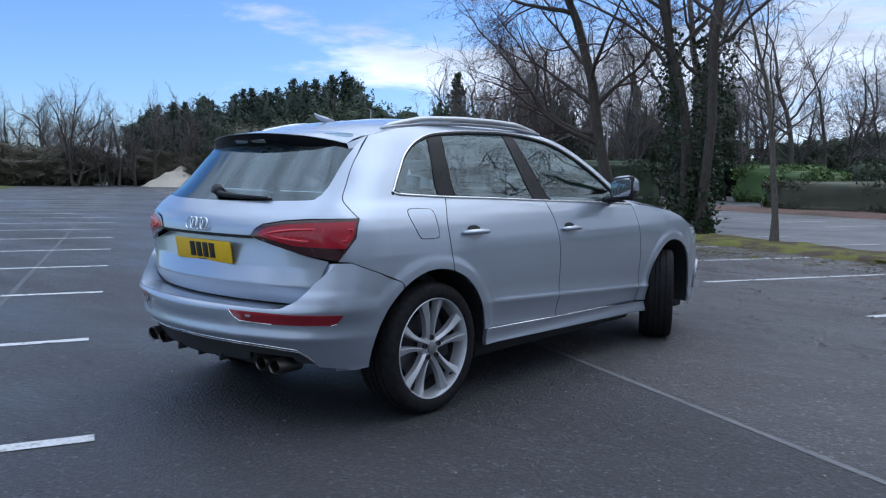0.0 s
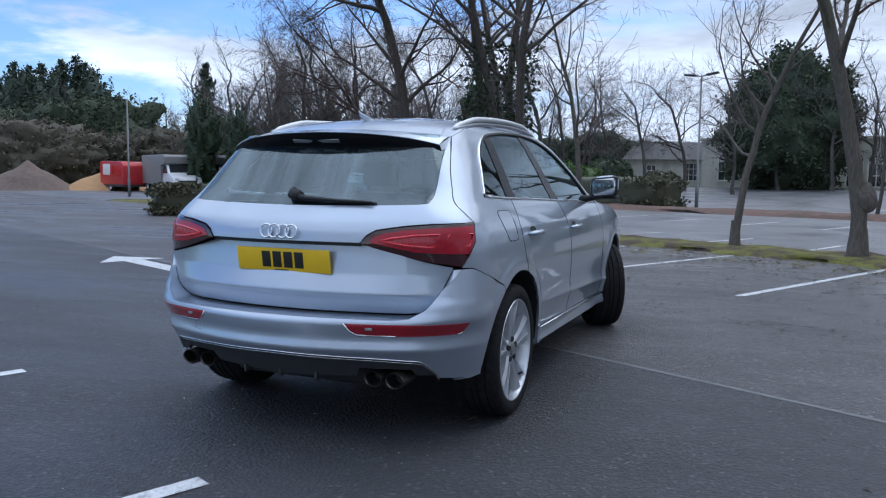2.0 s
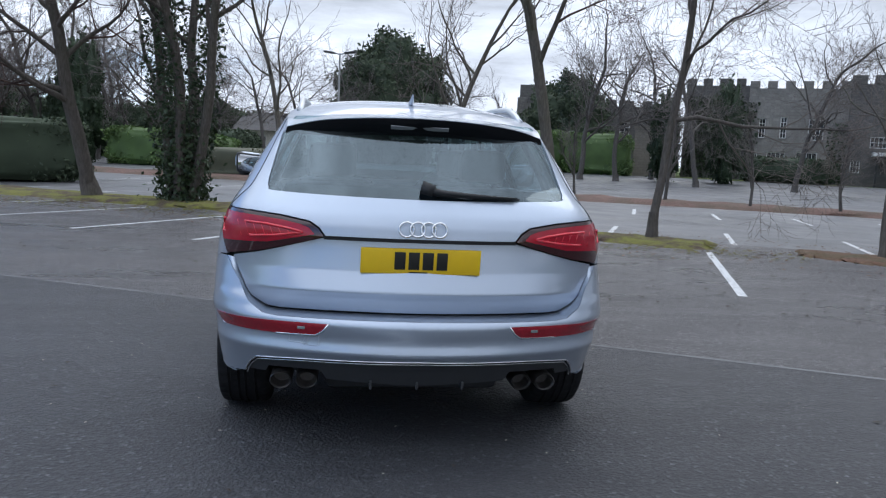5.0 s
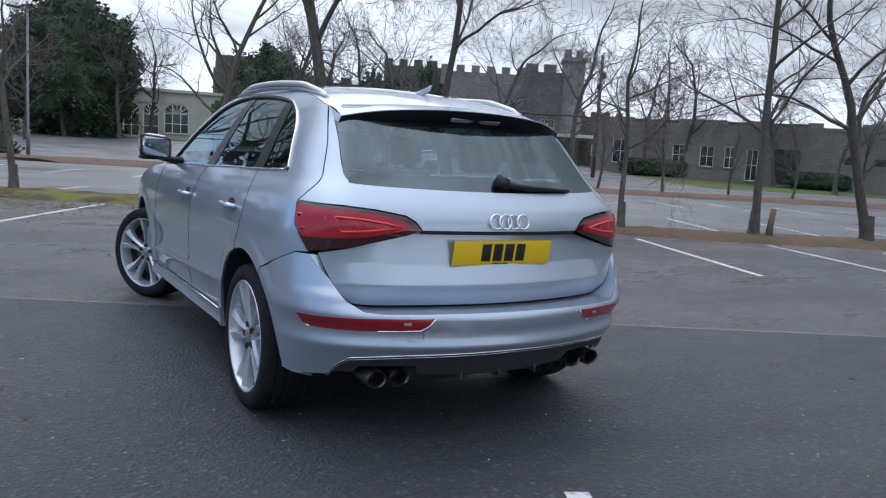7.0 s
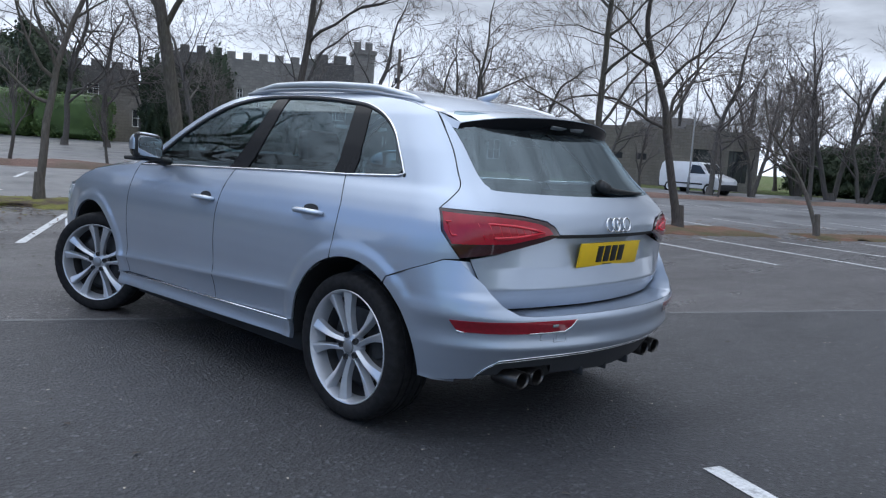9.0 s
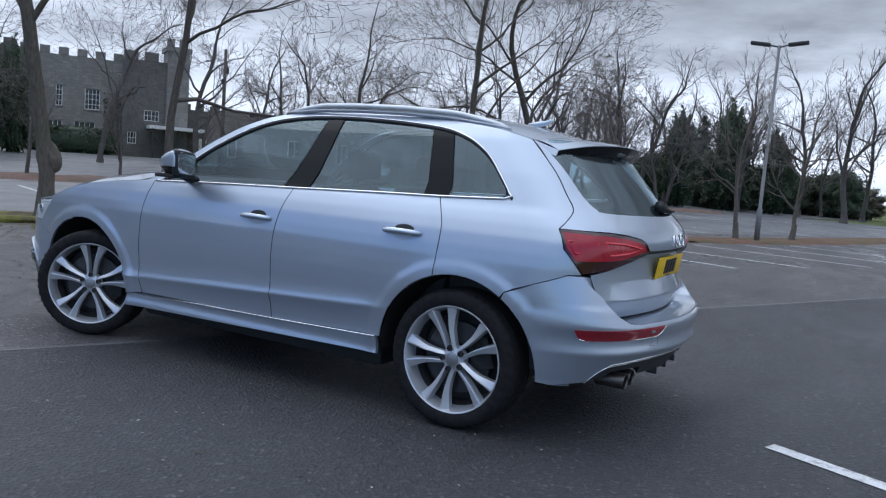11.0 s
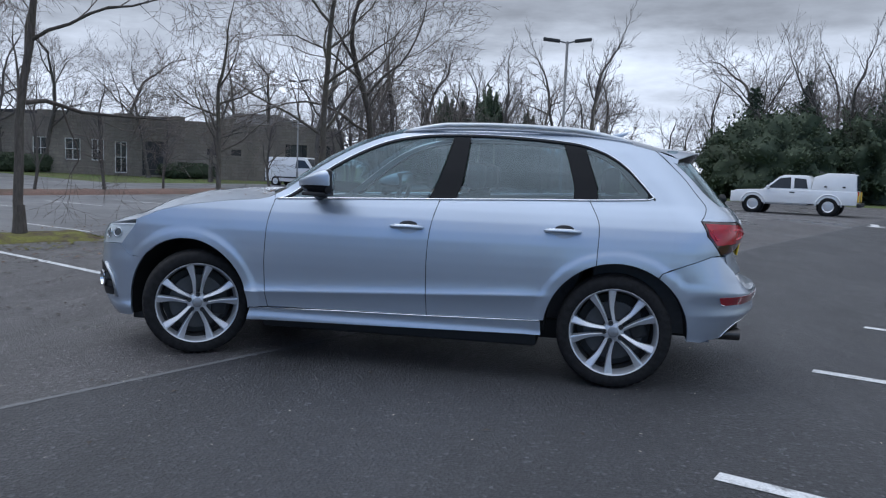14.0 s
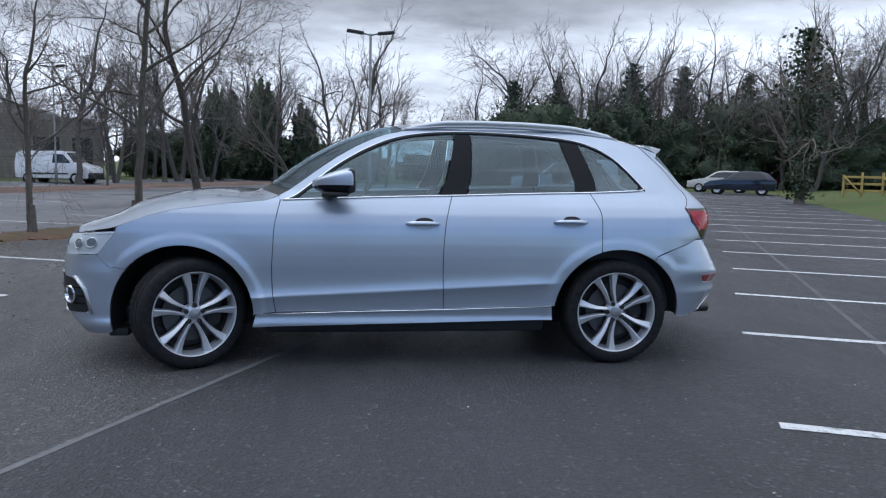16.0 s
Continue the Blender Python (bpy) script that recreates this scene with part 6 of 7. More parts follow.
def on(curve, y0, y1):
    """The stretch of a curve of (y, z) between two y, with its ends."""
    pts = sorted(curve)
    ys, zs = [p[0] for p in pts], [p[1] for p in pts]
    lo, hi = min(y0, y1), max(y0, y1)
    inner = [p for p in pts if lo + 1e-4 < p[0] < hi - 1e-4]
    st = [(lo, float(np.interp(lo, ys, zs)))] + inner + [(hi, float(np.interp(hi, ys, zs)))]
    return st if y1 > y0 else st[::-1]


car = tagged(empty("car"), "silver metallic sport utility car parked across the bay lines", "car", kind="thing")
top_glass = [p for p in glass_top if p[0] > -0.17 or p[1] > 1.18]


def side_parts(mirror):
    K = dict(mirror=mirror)
    # sill
    panel("side_sill", yz([(2.425, 0.265), (2.405, 0.346), (2.275, 0.357), (1.19, 0.373), (0.459, 0.396), (0.452, 0.303)][::-1]), PAINT, car, dz=0.012, depth=0.03, **K)
    # doors
    fd = panel("front_door", yz(door_front_edge + on(belt, 2.24, 1.138) + pillar_edge[::-1]), PAINT, car, dz=0.011, slope=0.0499, line=0.6414, **K)
    rd = panel("rear_door", yz(pillar_edge + on(belt, 1.136, 0.197) + door_rear_edge[::-1] + arc(ARCH_R, 72, 7)), PAINT, car, ds=0.016, dz=0.011, slope=0.0499, line=0.6414, **K)
    # quarter and cant rail, up to the rails
    gate_cut = [(-0.205, rail_z(-0.205)), (-0.362, 1.33), (-0.45, 1.22), (-0.505, 1.150), (-0.500, 1.10), (-0.475, 1.058)]
    light_edge = [(-0.475, 1.058), (-0.515, 0.97), (-0.605, 0.855)]
    outer = [(2.26 - 0.0615 * i, rail_z(2.26 - 0.0615 * i)) for i in range(41)]
    cut = spline(gate_cut)[1:] + light_edge[1:]
    bump_cut = [(-0.546, 0.850), (-0.40, 0.793), (-0.262, 0.737)]
    poly = door_rear_edge + on([p for p in belt if p[0] < 0.2], 0.19, -0.15) + top_glass[2:] + [(2.255, 1.083)] + outer + cut + bump_cut + arc(ARCH_R, 124, 73)
    panel("quarter_panel", yz(poly), PAINT, car, ds=0.016, dz=0.012, **K)
    # front wing
    wing = door_front_edge + [(2.262, rail_z(2.262) - 0.002)] + [(2.3 + 0.06 * i, rail_z(2.3 + 0.06 * i)) for i in range(17)] + [(3.262, 0.876), (3.377, 0.724), (3.310, 0.65)] + arc(ARCH_F, 41, 180)[0:] + [(2.416, 0.348)]
    panel("front_wing", yz(wing), PAINT, car, ds=0.016, dz=0.011, **K)
    # dark joints between the panels
    for nm, ln in (("door_joint", door_front_edge), ("door_joint", pillar_edge), ("door_joint", door_rear_edge), ("gate_edge_joint", spline(gate_cut)), ("bumper_joint", bump_cut)):
        bm = bmesh.new()
        add_tube(bm, along(yz(ln), rear_upper_y, -0.0012, mirror), 0.0032, 5)
        part(nm, bm, RUBBER, car)
    # glass and black pillars
    gl = on(top_glass, 2.14, 1.103) + [(1.222, 1.135)] + on(belt, 1.234, 2.14)
    gl = [(y, z - 0.014 if i < 40 and z > 1.2 else z + 0.006) for i, (y, z) in enumerate(gl)]
    panel("window_glass", yz(gl), GLASS, fd, depth=0.004, lift=-0.006, label="tinted front door glass", **K)
    g2 = on(top_glass, 0.985, 0.376) + [(0.292, 1.160)] + on(belt, 0.295, 1.036)
    panel("window_glass", yz([(y, z - 0.014 if z > 1.3 else z + 0.006) for y, z in g2]), DARKGLASS, rd, depth=0.004, lift=-0.006, label="dark tinted rear door glass", **K)
    g3 = on(top_glass, 0.238, -0.17) + on(belt, -0.15, 0.145)
    panel("quarter_glass", yz([(y, z - 0.012 if z > 1.2 else z + 0.006) for y, z in g3]), DARKGLASS, car, depth=0.004, lift=-0.006, label="dark tinted glass", **K)
    bp = [(1.100, 1.548), (1.220, 1.131), (1.040, 1.137), (0.988, 1.552)]
    panel("pillar_trim", yz(bp), BLACKGLOSS, car, depth=0.01, lift=-0.003, **K)
    cp = [(0.380, 1.527), (0.298, 1.155), (0.147, 1.166), (0.241, 1.500)]
    panel("pillar_trim", yz(cp), BLACKGLOSS, car, depth=0.01, lift=-0.003, **K)
    # black frame behind the glass edges and the bright strip round it
    bm = bmesh.new()
    add_tube(bm, along(yz(on(belt, 2.235, -0.16)), rear_upper_y, 0.003, mirror), 0.0065, 6, squash=1.0)
    part("window_trim", bm, CHROME, car, "bright metal strip along the window line")
    bm = bmesh.new()
    add_tube(bm, along(yz(top_glass), rear_upper_y, 0.003, mirror), 0.0055, 6)
    part("window_trim", bm, CHROME, car)
    bm = bmesh.new()
    add_tube(bm, along(yz([(y - 0.005, z - 0.012) for y, z in top_glass[3:-3]]), rear_upper_y, -0.003, mirror), 0.009, 6)
    part("window_seal", bm, RUBBER, car)
    # chrome line on the sill
    bm = bmesh.new()
    add_tube(bm, along(yz([(2.40, 0.352), (1.8, 0.365), (1.19, 0.3755), (0.462, 0.398)]), rear_upper_y, 0.010, mirror), 0.0046, 6)
    part("sill_trim", bm, CHROME, car)
    # handles
    sg = -1 if mirror else 1
    for door, y0, y1, zc in ((fd, 1.228, 1.442, 0.943), (rd, 0.236, 0.458, 0.962)):
        pts = []
        for i in range(13):
            t = i / 12
            y = y0 + (y1 - y0) * t
            bow = 0.034 * (1 - (2 * t - 1) ** 4)
            pts.append((sg * (side_x(y, zc) + 0.002 + bow), y, zc + 0.004 * math.sin(math.pi * t)))
        bm = bmesh.new()
        add_tube(bm, pts, [0.010] + [0.0165] * 11 + [0.010], 10, squash=0.8)
        part("door_handle", bm, PAINT, door)
        bm = bmesh.new()
        add_tube(bm, [(p[0] + sg * 0.003, p[1], p[2] + 0.011) for p in pts[1:-1]], 0.0045, 6)
        part("handle_strip", bm, CHROME, door, "bright strip on the handle")
        # flat dark ellipses put the shade of the hollow behind the handle into colour
        yc = (y0 + y1) / 2 - 0.01
        cup = [from_y(yc + 0.075 * math.cos(q) * (1 if math.sin(q) < 0 else 0.85), zc + 0.045 * math.sin(q)) for q in (2 * math.pi * i / 24 for i in range(24))]
        panel("handle_cup_shade", cup, PAINTDARK, door, lift=0.0012, depth=0.0, dz=0.02, **K)
        cup2 = [from_y(yc + 0.060 * math.cos(q), zc + 0.018 + 0.022 * math.sin(q)) for q in (2 * math.pi * i / 20 for i in range(20))]
        panel("handle_recess_shade", cup2, RUBBER, door, lift=0.002, depth=0.0, **K)
    # lining behind the panel joints
    lin = [(-0.45, 0.86), (-0.30, 0.80)] + arc(ARCH_R, 122, -1, grow=0.02) + [(0.50, 0.33), (2.36, 0.30)] + arc(ARCH_F, 176, 42, grow=0.02) + [(3.33, 0.74), (3.24, 0.86), (2.9, 0.97), (2.3, 1.04), (1.2, 1.09), (0.2, 1.12), (-0.2, 1.13), (-0.45, 1.10)]
    panel("inner_lining", yz(lin), RUBBER, car, lift=-0.022, depth=0, gap=0, ds=0.12, dz=0.05, **K)
    # headlight
    hl = yz([(3.262, 0.876), (3.377, 0.726)]) + [front_x(0.74, 0.718), front_x(0.52, 0.70), front_x(0.54, 0.80), front_x(0.70, 0.850), from_y(3.46, 0.866), from_y(3.37, 0.872)]
    h = panel("headlight", hl, HOUSING, car, lift=-0.012, depth=0.02, **K)
    panel("lens", hl, CLEAR, h, depth=0.0, gap=0.004, lift=-0.001, **K)
    for yc, zc, ra, rb in ((3.415, 0.800, 0.044, 0.030), (3.505, 0.792, 0.042, 0.030)):
        s0 = from_y(yc, zc)[0]
        ring = [(s0 + ra * 0.8 * math.cos(2 * math.pi * i / 28), zc + rb * math.sin(2 * math.pi * i / 28)) for i in range(28)]
        panel("lamp_bowl", ring, LAMPGREY, h, lift=-0.0085, depth=0.0, gap=0.0, **K)
        bm = bmesh.new()
        add_tube(bm, along(ring + ring[:1], rear_upper_y, -0.007, mirror), 0.004, 6)
        part("bowl_ring", bm, CHROME, h)
    bm = bmesh.new()
    add_tube(bm, along([(a, z - 0.014) for a, z in [hl[0], hl[-1], hl[-2], hl[-3]]], rear_upper_y, -0.012, mirror), 0.007, 6)
    part("light_strip", bm, WHITEPLASTIC, h)
    # wheel housings
    for cy, cz, r in (ARCH_R, ARCH_F):
        bm = bmesh.new()
        prof = []
        for i in range(25):
            a = radians(-2 + 183 * i / 24) if cy < 1 else radians(-14 + 196 * i / 24)
            prof.append((cy + (r - 0.002) * math.cos(a), cz + (r - 0.002) * math.sin(a)))
        tail = rear_bumper_y if cy < 1 else rear_upper_y
        outer = [min(side_x(cy, 0.8), skin(from_y(y, max(z, 0.3), tail)[0], max(z, 0.3), tail)[0]) - 0.014 for y, z in prof]
        rows = [[bm.verts.new((sg * x, y, z)) for x, (y, z) in zip(outer, prof)]] + [[bm.verts.new((sg * x, cy + (y - cy) * 0.99, z)) for y, z in prof] for x in (0.6, 0.42)]
        for r0, r1 in zip(rows, rows[1:]):
            for i in range(24):
                bm.faces.new((r0[i], r0[i + 1], r1[i + 1], r1[i]))
        bm.faces.new(rows[2])
        part("wheel_housing", bm, RUBBER, car)
    # rear lights
    out = xz([(0.412, 0.9645), (0.440, 1.000), (0.480, 1.024), (0.60, 1.044), (0.72, 1.055)]) + yz([(-0.480, 1.062), (-0.477, 1.050), (-0.518, 0.965), (-0.603, 0.858)]) + xz([(0.70, 0.885), (0.609, 0.908), (0.48, 0.943)])
    lt = panel("tail_light", out, LAMPDARK, car, gap=0.003, lift=0.004, depth=0.03, label="wrap-round red tail light with dark lower edge", **K)
    inn = xz([(0.455, 0.972), (0.480, 0.998), (0.52, 1.012), (0.60, 1.026), (0.72, 1.038)]) + yz([(-0.497, 1.045), (-0.528, 0.975), (-0.572, 0.918)]) + xz([(0.66, 0.930), (0.56, 0.951)])
    panel("lens", inn, LAMPRED, lt, gap=0.0, lift=0.0065, depth=0.003, label="bright red lens", **K)
    g = xz([(0.505, 0.979), (0.56, 0.992), (0.66, 1.006), (0.74, 1.010)]) + yz([(-0.53, 1.008), (-0.565, 0.955)]) + xz([(0.72, 0.952), (0.62, 0.960)])
    bm = bmesh.new()
    add_tube(bm, along(g + g[:1], rear_upper_y, 0.008, mirror), 0.006, 6)
    part("light_guide", bm, LAMPGLOW, lt, "glossy lighter red light guide")
    for i in range(7):
        a = 0.56 + 0.035 * i
        bm = bmesh.new()
        add_tube(bm, along(xz([(a, 0.963 - 0.003 * i), (a + 0.02, 1.0 + 0.002 * i)]), rear_upper_y, 0.0065, mirror), 0.0022, 5)
        part("lens_rib", bm, LAMPGLOW, lt)
    # reflectors in the bumper
    rf = xz([(0.385, 0.612), (0.41, 0.578), (0.44, 0.558), (0.60, 0.553), (0.84, 0.553)], rear_bumper_y) + yz([(-0.622, 0.560), (-0.604, 0.606)], rear_bumper_y) + xz([(0.80, 0.609), (0.6, 0.611)], rear_bumper_y)
    panel("reflector", rf, REFLECTOR, car, rear=rear_bumper_y, lift=0.003, depth=0.01, gap=0.001, label="red rear reflector", **K)
    bm = bmesh.new()
    add_tube(bm, along(rf[:6], rear_bumper_y, 0.003, mirror), 0.0035, 5)
    part("reflector_trim", bm, CHROME, car)
    # fog lamp opening
    fo = [from_y(3.51, 0.575, rear_upper_y), from_y(3.455, 0.50), from_y(3.425, 0.355), front_x(0.68, 0.345), front_x(0.62, 0.59)]
    fg = panel("fog_grille", fo, RUBBER, car, lift=0.003, depth=0.0, **K)
    bm = bmesh.new()
    add_tube(bm, along(fo + fo[:1], rear_upper_y, 0.006, mirror), 0.013, 8)
    part("grille_frame", bm, RAIL, fg)
    cs = from_y(3.555, 0.465)[0]
    c = skin(cs, 0.465, rear_upper_y)
    bm = bmesh.new()
    add_lathe(bm, [(0.050, -0.02), (0.059, 0.020), (0.050, 0.026), (0.040, 0.0), (0.001, -0.01)], 24, "y")
    o = part("fog_lamp", bm, CHROME, fg)
    o.matrix_basis = pose(sg * (c[0] - 0.01), c[1], 0.465, 0, 0, -48 * sg)
    for zz in (0.41, 0.46, 0.515):
        bm = bmesh.new()
        add_tube(bm, along([from_y(3.465, zz), from_y(3.55, zz), front_x(0.68, zz)], rear_upper_y, 0.007, mirror), 0.005, 5)
        part("grille_bar", bm, BLACKGLOSS, fg)
    # mirror on the door
    bm = bmesh.new()
    bmesh.ops.create_uvsphere(bm, u_segments=36, v_segments=24, radius=1)
    for v in bm.verts:
        x, y, z = v.co
        e = lambda q, p: math.copysign(abs(q) ** p, q)
        x, y, z = e(x, 0.6), e(y, 0.85), e(z, 0.55)
        t = max(0.0, y)
        yy = 1.835 + (y * 0.200 if y > 0 else y * 0.030) - 0.035 * x
        hh = 0.083 * (1 - 0.74 * t ** 1.25) if z > 0 else 0.083
        v.co = Vector((sg * (1.020 + x * 0.112 * (1 - 0.30 * t * t) - 0.02 * t), yy, 1.208 + max(z * hh, -0.028) + 0.010 * x))
    if mirror:
        bmesh.ops.reverse_faces(bm, faces=bm.faces)
    mir = part("mirror", bm, PAINT, car, "body-coloured door mirror with dark base")
    bm = bmesh.new()
    bmesh.ops.create_uvsphere(bm, u_segments=30, v_segments=20, radius=1)
    for v in bm.verts:
        x, y, z = e(v.co.x, 0.6), e(v.co.y, 0.7), e(v.co.z, 0.5)
        t = max(0.0, y)
        v.co = Vector((sg * (1.018 + x * 0.107 * (1 - 0.30 * t * t) - 0.02 * t), 1.838 + (y * 0.192 if y > 0 else y * 0.030) - 0.035 * x, 1.208 + min(-0.020, z * 0.084 * (1 - 0.25 * t * t)) + 0.010 * x))
    if mirror:
        bmesh.ops.reverse_faces(bm, faces=bm.faces)
    part("mirror_underside", bm, BLACKGLOSS, mir, "black lower shell of the mirror")

    def plate_at(name, mat, y0, y1, hx, hz, bev, label=""):
        bm = box_bm(-hx, hx, y0, y1, -hz, hz, bevel=bev)
        for v in bm.verts:
            v.co = Vector((sg * (1.020 + v.co.x), 1.808 + v.co.y - 0.035 * v.co.x / 0.112, 1.208 + v.co.z + 0.010 * v.co.x / 0.112))
        if mirror:
            bmesh.ops.reverse_faces(bm, faces=bm.faces)
        part(name, bm, mat, mir, label)
    plate_at("mirror_rim", RUBBER, -0.010, 0.05, 0.106, 0.077, 0.028)
    plate_at("mirror_glass", MIRROR, -0.014, 0.036, 0.096, 0.067, 0.024, "reflecting mirror face")
    bm = bmesh.new()
    add_tube(bm, [(sg * 0.83, 1.95, 1.112), (sg * 0.90, 1.915, 1.122), (sg * 0.97, 1.88, 1.140)], [0.045, 0.033, 0.036], 12, squash=0.7)
    part("mirror_foot", bm, RUBBER, mir, "black mirror foot")
    bm = box_bm(0.935, 1.105, 1.82, 1.98, 1.122, 1.146, bevel=0.01)
    for v in bm.verts:
        v.co.x *= sg
    if mirror:
        bmesh.ops.reverse_faces(bm, faces=bm.faces)
    part("mirror_base", bm, RUBBER, mir)
    # roof rail
    pts = []
    for i in range(21):
        t = i / 20
        y = -0.07 + 1.53 * t
        pts.append((sg * (0.565 + 0.012 * math.sin(math.pi * t)), y, rail_z(y) + 0.004 + 0.032 * min(1, 5 * t, 5 * (1 - t)) ** 0.7))
    bm = bmesh.new()
    add_tube(bm, pts, [0.008] + [0.0155] * 19 + [0.008], 8, squash=1.0)
    part("roof_rail", bm, RAIL, car, "silver roof rail")
    bm = bmesh.new()
    add_tube(bm, [(sg * 0.575, y, rail_z(y) + 0.008) for y in (-0.06 + 0.075 * i for i in range(21))], 0.012, 6)
    part("roof_gutter", bm, PAINTDARK, car)
    # fuel flap on the right only
    if not mirror:
        fl = [(0.03, 1.095), (-0.11, 1.100), (-0.145, 1.08), (-0.135, 1.03), (-0.10, 0.955), (-0.07, 0.945), (0.02, 0.945), (0.045, 0.96), (0.05, 1.07)]
        panel("fuel_flap", yz(fl), PAINT, car, lift=0.0015, depth=0.002, gap=0.0)
        bm = bmesh.new()
        add_tube(bm, along(yz(spline(fl + fl[:1], 4)), rear_upper_y, -0.0005), 0.0028, 5)
        part("flap_joint", bm, RUBBER, car)


side_parts(False)
side_parts(True)

# tail: bumper, gate, glass
bump = xz([(0.0, 0.633), (0.30, 0.632), (0.60, 0.630), (0.665, 0.636), (0.728, 0.676), (0.775, 0.755)], rear_bumper_y) + yz([(-0.603, 0.850)], rear_bumper_y) + yz([(-0.546, 0.850), (-0.40, 0.793), (-0.262, 0.737)], rear_bumper_y) \
    + yz(arc(ARCH_R, 125, 183), rear_bumper_y) + yz([(-0.50, 0.314), (-0.58, 0.316)], rear_bumper_y) + xz([(0.84, 0.322), (0.748, 0.336), (0.735, 0.378), (0.705, 0.415), (0.66, 0.432), (0.45, 0.446), (0.0, 0.456)], rear_bumper_y)
panel("rear_bumper", both(bump), PAINT, car, rear=rear_bumper_y, ds=0.035, dz=0.010, depth=0.03)
def stretch(pts, n):
    return [tuple(np.array(p) * (1 - i / n) + np.array(q) * (i / n)) for p, q in zip(pts, pts[1:]) for i in range(n)] + [pts[-1]]


lip = stretch(xz([(0.0, 0.633), (0.30, 0.632), (0.60, 0.630), (0.665, 0.636), (0.728, 0.676), (0.775, 0.755)], rear_bumper_y) + yz([(-0.603, 0.850)], rear_bumper_y), 4)
sill = stretch(xz([(0.0, 0.637), (0.30, 0.637), (0.60, 0.635), (0.66, 0.641), (0.722, 0.681), (0.770, 0.760), (0.810, 0.852)], rear_gate_y), 4)
rim_a = [(*skin(q, z, rear_bumper_y), z - 0.002) for q, z in lip]
rim_b = [(*skin(q, z, rear_gate_y), z) for q, z in sill]
rim_a = [(x - 0.002, y + 0.002, z) for x, y, z in rim_a]
rim_b = [(x * 0.997, y + 0.002, z - 0.006) for x, y, z in rim_b]
rim_c = [(x * 0.985, y + 0.04, z - 0.008) for x, y, z in rim_b]
bm = bmesh.new()
shelf_rows = [[bm.verts.new(p) for p in [(-x, y, z) for x, y, z in reversed(r)] + r[1:]] for r in (rim_a, rim_b, rim_c)]
for r0, r1 in zip(shelf_rows, shelf_rows[1:]):
    for i in range(len(r0) - 1):
        bm.faces.new((r0[i], r0[i + 1], r1[i + 1], r1[i]))
part("bumper_shelf", bm, PAINT, car, angle=60)
val = xz([(0.0, 0.452), (0.45, 0.442), (0.655, 0.428), (0.70, 0.411), (0.728, 0.376), (0.738, 0.342), (0.66, 0.345), (0.645, 0.375), (0.42, 0.380), (0.395, 0.335), (0.0, 0.318)], rear_bumper_y)
panel("valance", both(val), VALANCE, car, rear=rear_bumper_y, lift=-0.012, depth=0.06, label="dark grey diffuser panel")
panel("valance_back", both(xz([(0.0, 0.44), (0.70, 0.40), (0.62, 0.30), (0.0, 0.29)], rear_bumper_y)), RUBBER, car, rear=rear_bumper_y, lift=-0.12, depth=0)
for k, dz in ((0.0035, 0.0), (0.003, -0.014)):
    bm = bmesh.new()
    crv = spline(xz([(0.0, 0.456), (0.45, 0.446), (0.66, 0.432), (0.705, 0.415), (0.735, 0.378), (0.748, 0.340)], rear_bumper_y), 5)
    add_tube(bm, along([(-s, z + dz) for s, z in reversed(crv)] + [(s, z + dz) for s, z in crv[1:]], rear_bumper_y, 0.0 if dz == 0 else -0.008), k, 6)
    part("valance_trim", bm, CHROME, car, "thin bright line over the diffuser")
# towing eye cover low on the bumper
cover_edge = xz([(0.470, 0.563), (0.552, 0.566), (0.550, 0.522), (0.474, 0.518)], rear_bumper_y)
bm = bmesh.new()
add_tube(bm, along([(-s, z) for s, z in stretch(cover_edge + cover_edge[:1], 5)], rear_bumper_y, 0.0004), 0.0016, 5)
part("towing_cover_joint", bm, PAINTDARK, car, "fine square joint of the towing eye cover")
for sx in (-0.2, 0.0, 0.2):
    bm = box_bm(sx - 0.006, sx + 0.006, -0.845, -0.79, 0.312, 0.350, bevel=0.003)
    part("diffuser_fin", bm, VALANCE, car)
for sx in (-0.585, -0.475, 0.475, 0.585):
    bm = bmesh.new()
    add_lathe(bm, [(0.001, 0.05), (0.035, 0.05), (0.038, -0.035), (0.044, -0.042), (0.048, -0.036), (0.048, 0.10)], 28, "y")
    for v in bm.verts:
        v.co.z *= 0.82
    o = part("exhaust_tip", bm, EXHAUST, car, "round dark chrome exhaust tip")
    o.matrix_basis = pose(sx, -0.748, 0.336)
low = xz([(0.0, 0.637), (0.30, 0.637), (0.60, 0.635), (0.66, 0.641), (0.722, 0.681), (0.770, 0.760), (0.806, 0.84), (0.812, 0.858), (0.70, 0.882), (0.609, 0.905), (0.48, 0.940), (0.414, 0.957), (0.0, 0.9575)], rear_gate_y)
gate = panel("tailgate", both(low), PAINT, car, rear=rear_gate_y, dz=0.007, depth=0.03)
gl_edge = [(0.628, 1.43), (0.645, 1.34), (0.661, 1.262), (0.674, 1.185), (0.668, 1.160), (0.640, 1.146), (0.375, 1.138), (0.0, 1.134)]
ge = xz(spline(gl_edge, 4))
cut_r = yz(spline([(-0.475, 1.060), (-0.498, 1.10), (-0.503, 1.150), (-0.448, 1.22), (-0.360, 1.33), (-0.225, 1.470)]))
lt_top = xz([(0.0, 0.967), (0.412, 0.967), (0.440, 1.003), (0.480, 1.027), (0.60, 1.047), (0.72, 1.058)])
half = lt_top[1:] + cut_r
upper = [(-s, z) for s, z in reversed(half)] + half + ge + [(-s, z) for s, z in reversed(ge)][1:]
panel("tailgate_frame", upper, PAINT, gate, dz=0.014, depth=0.02)
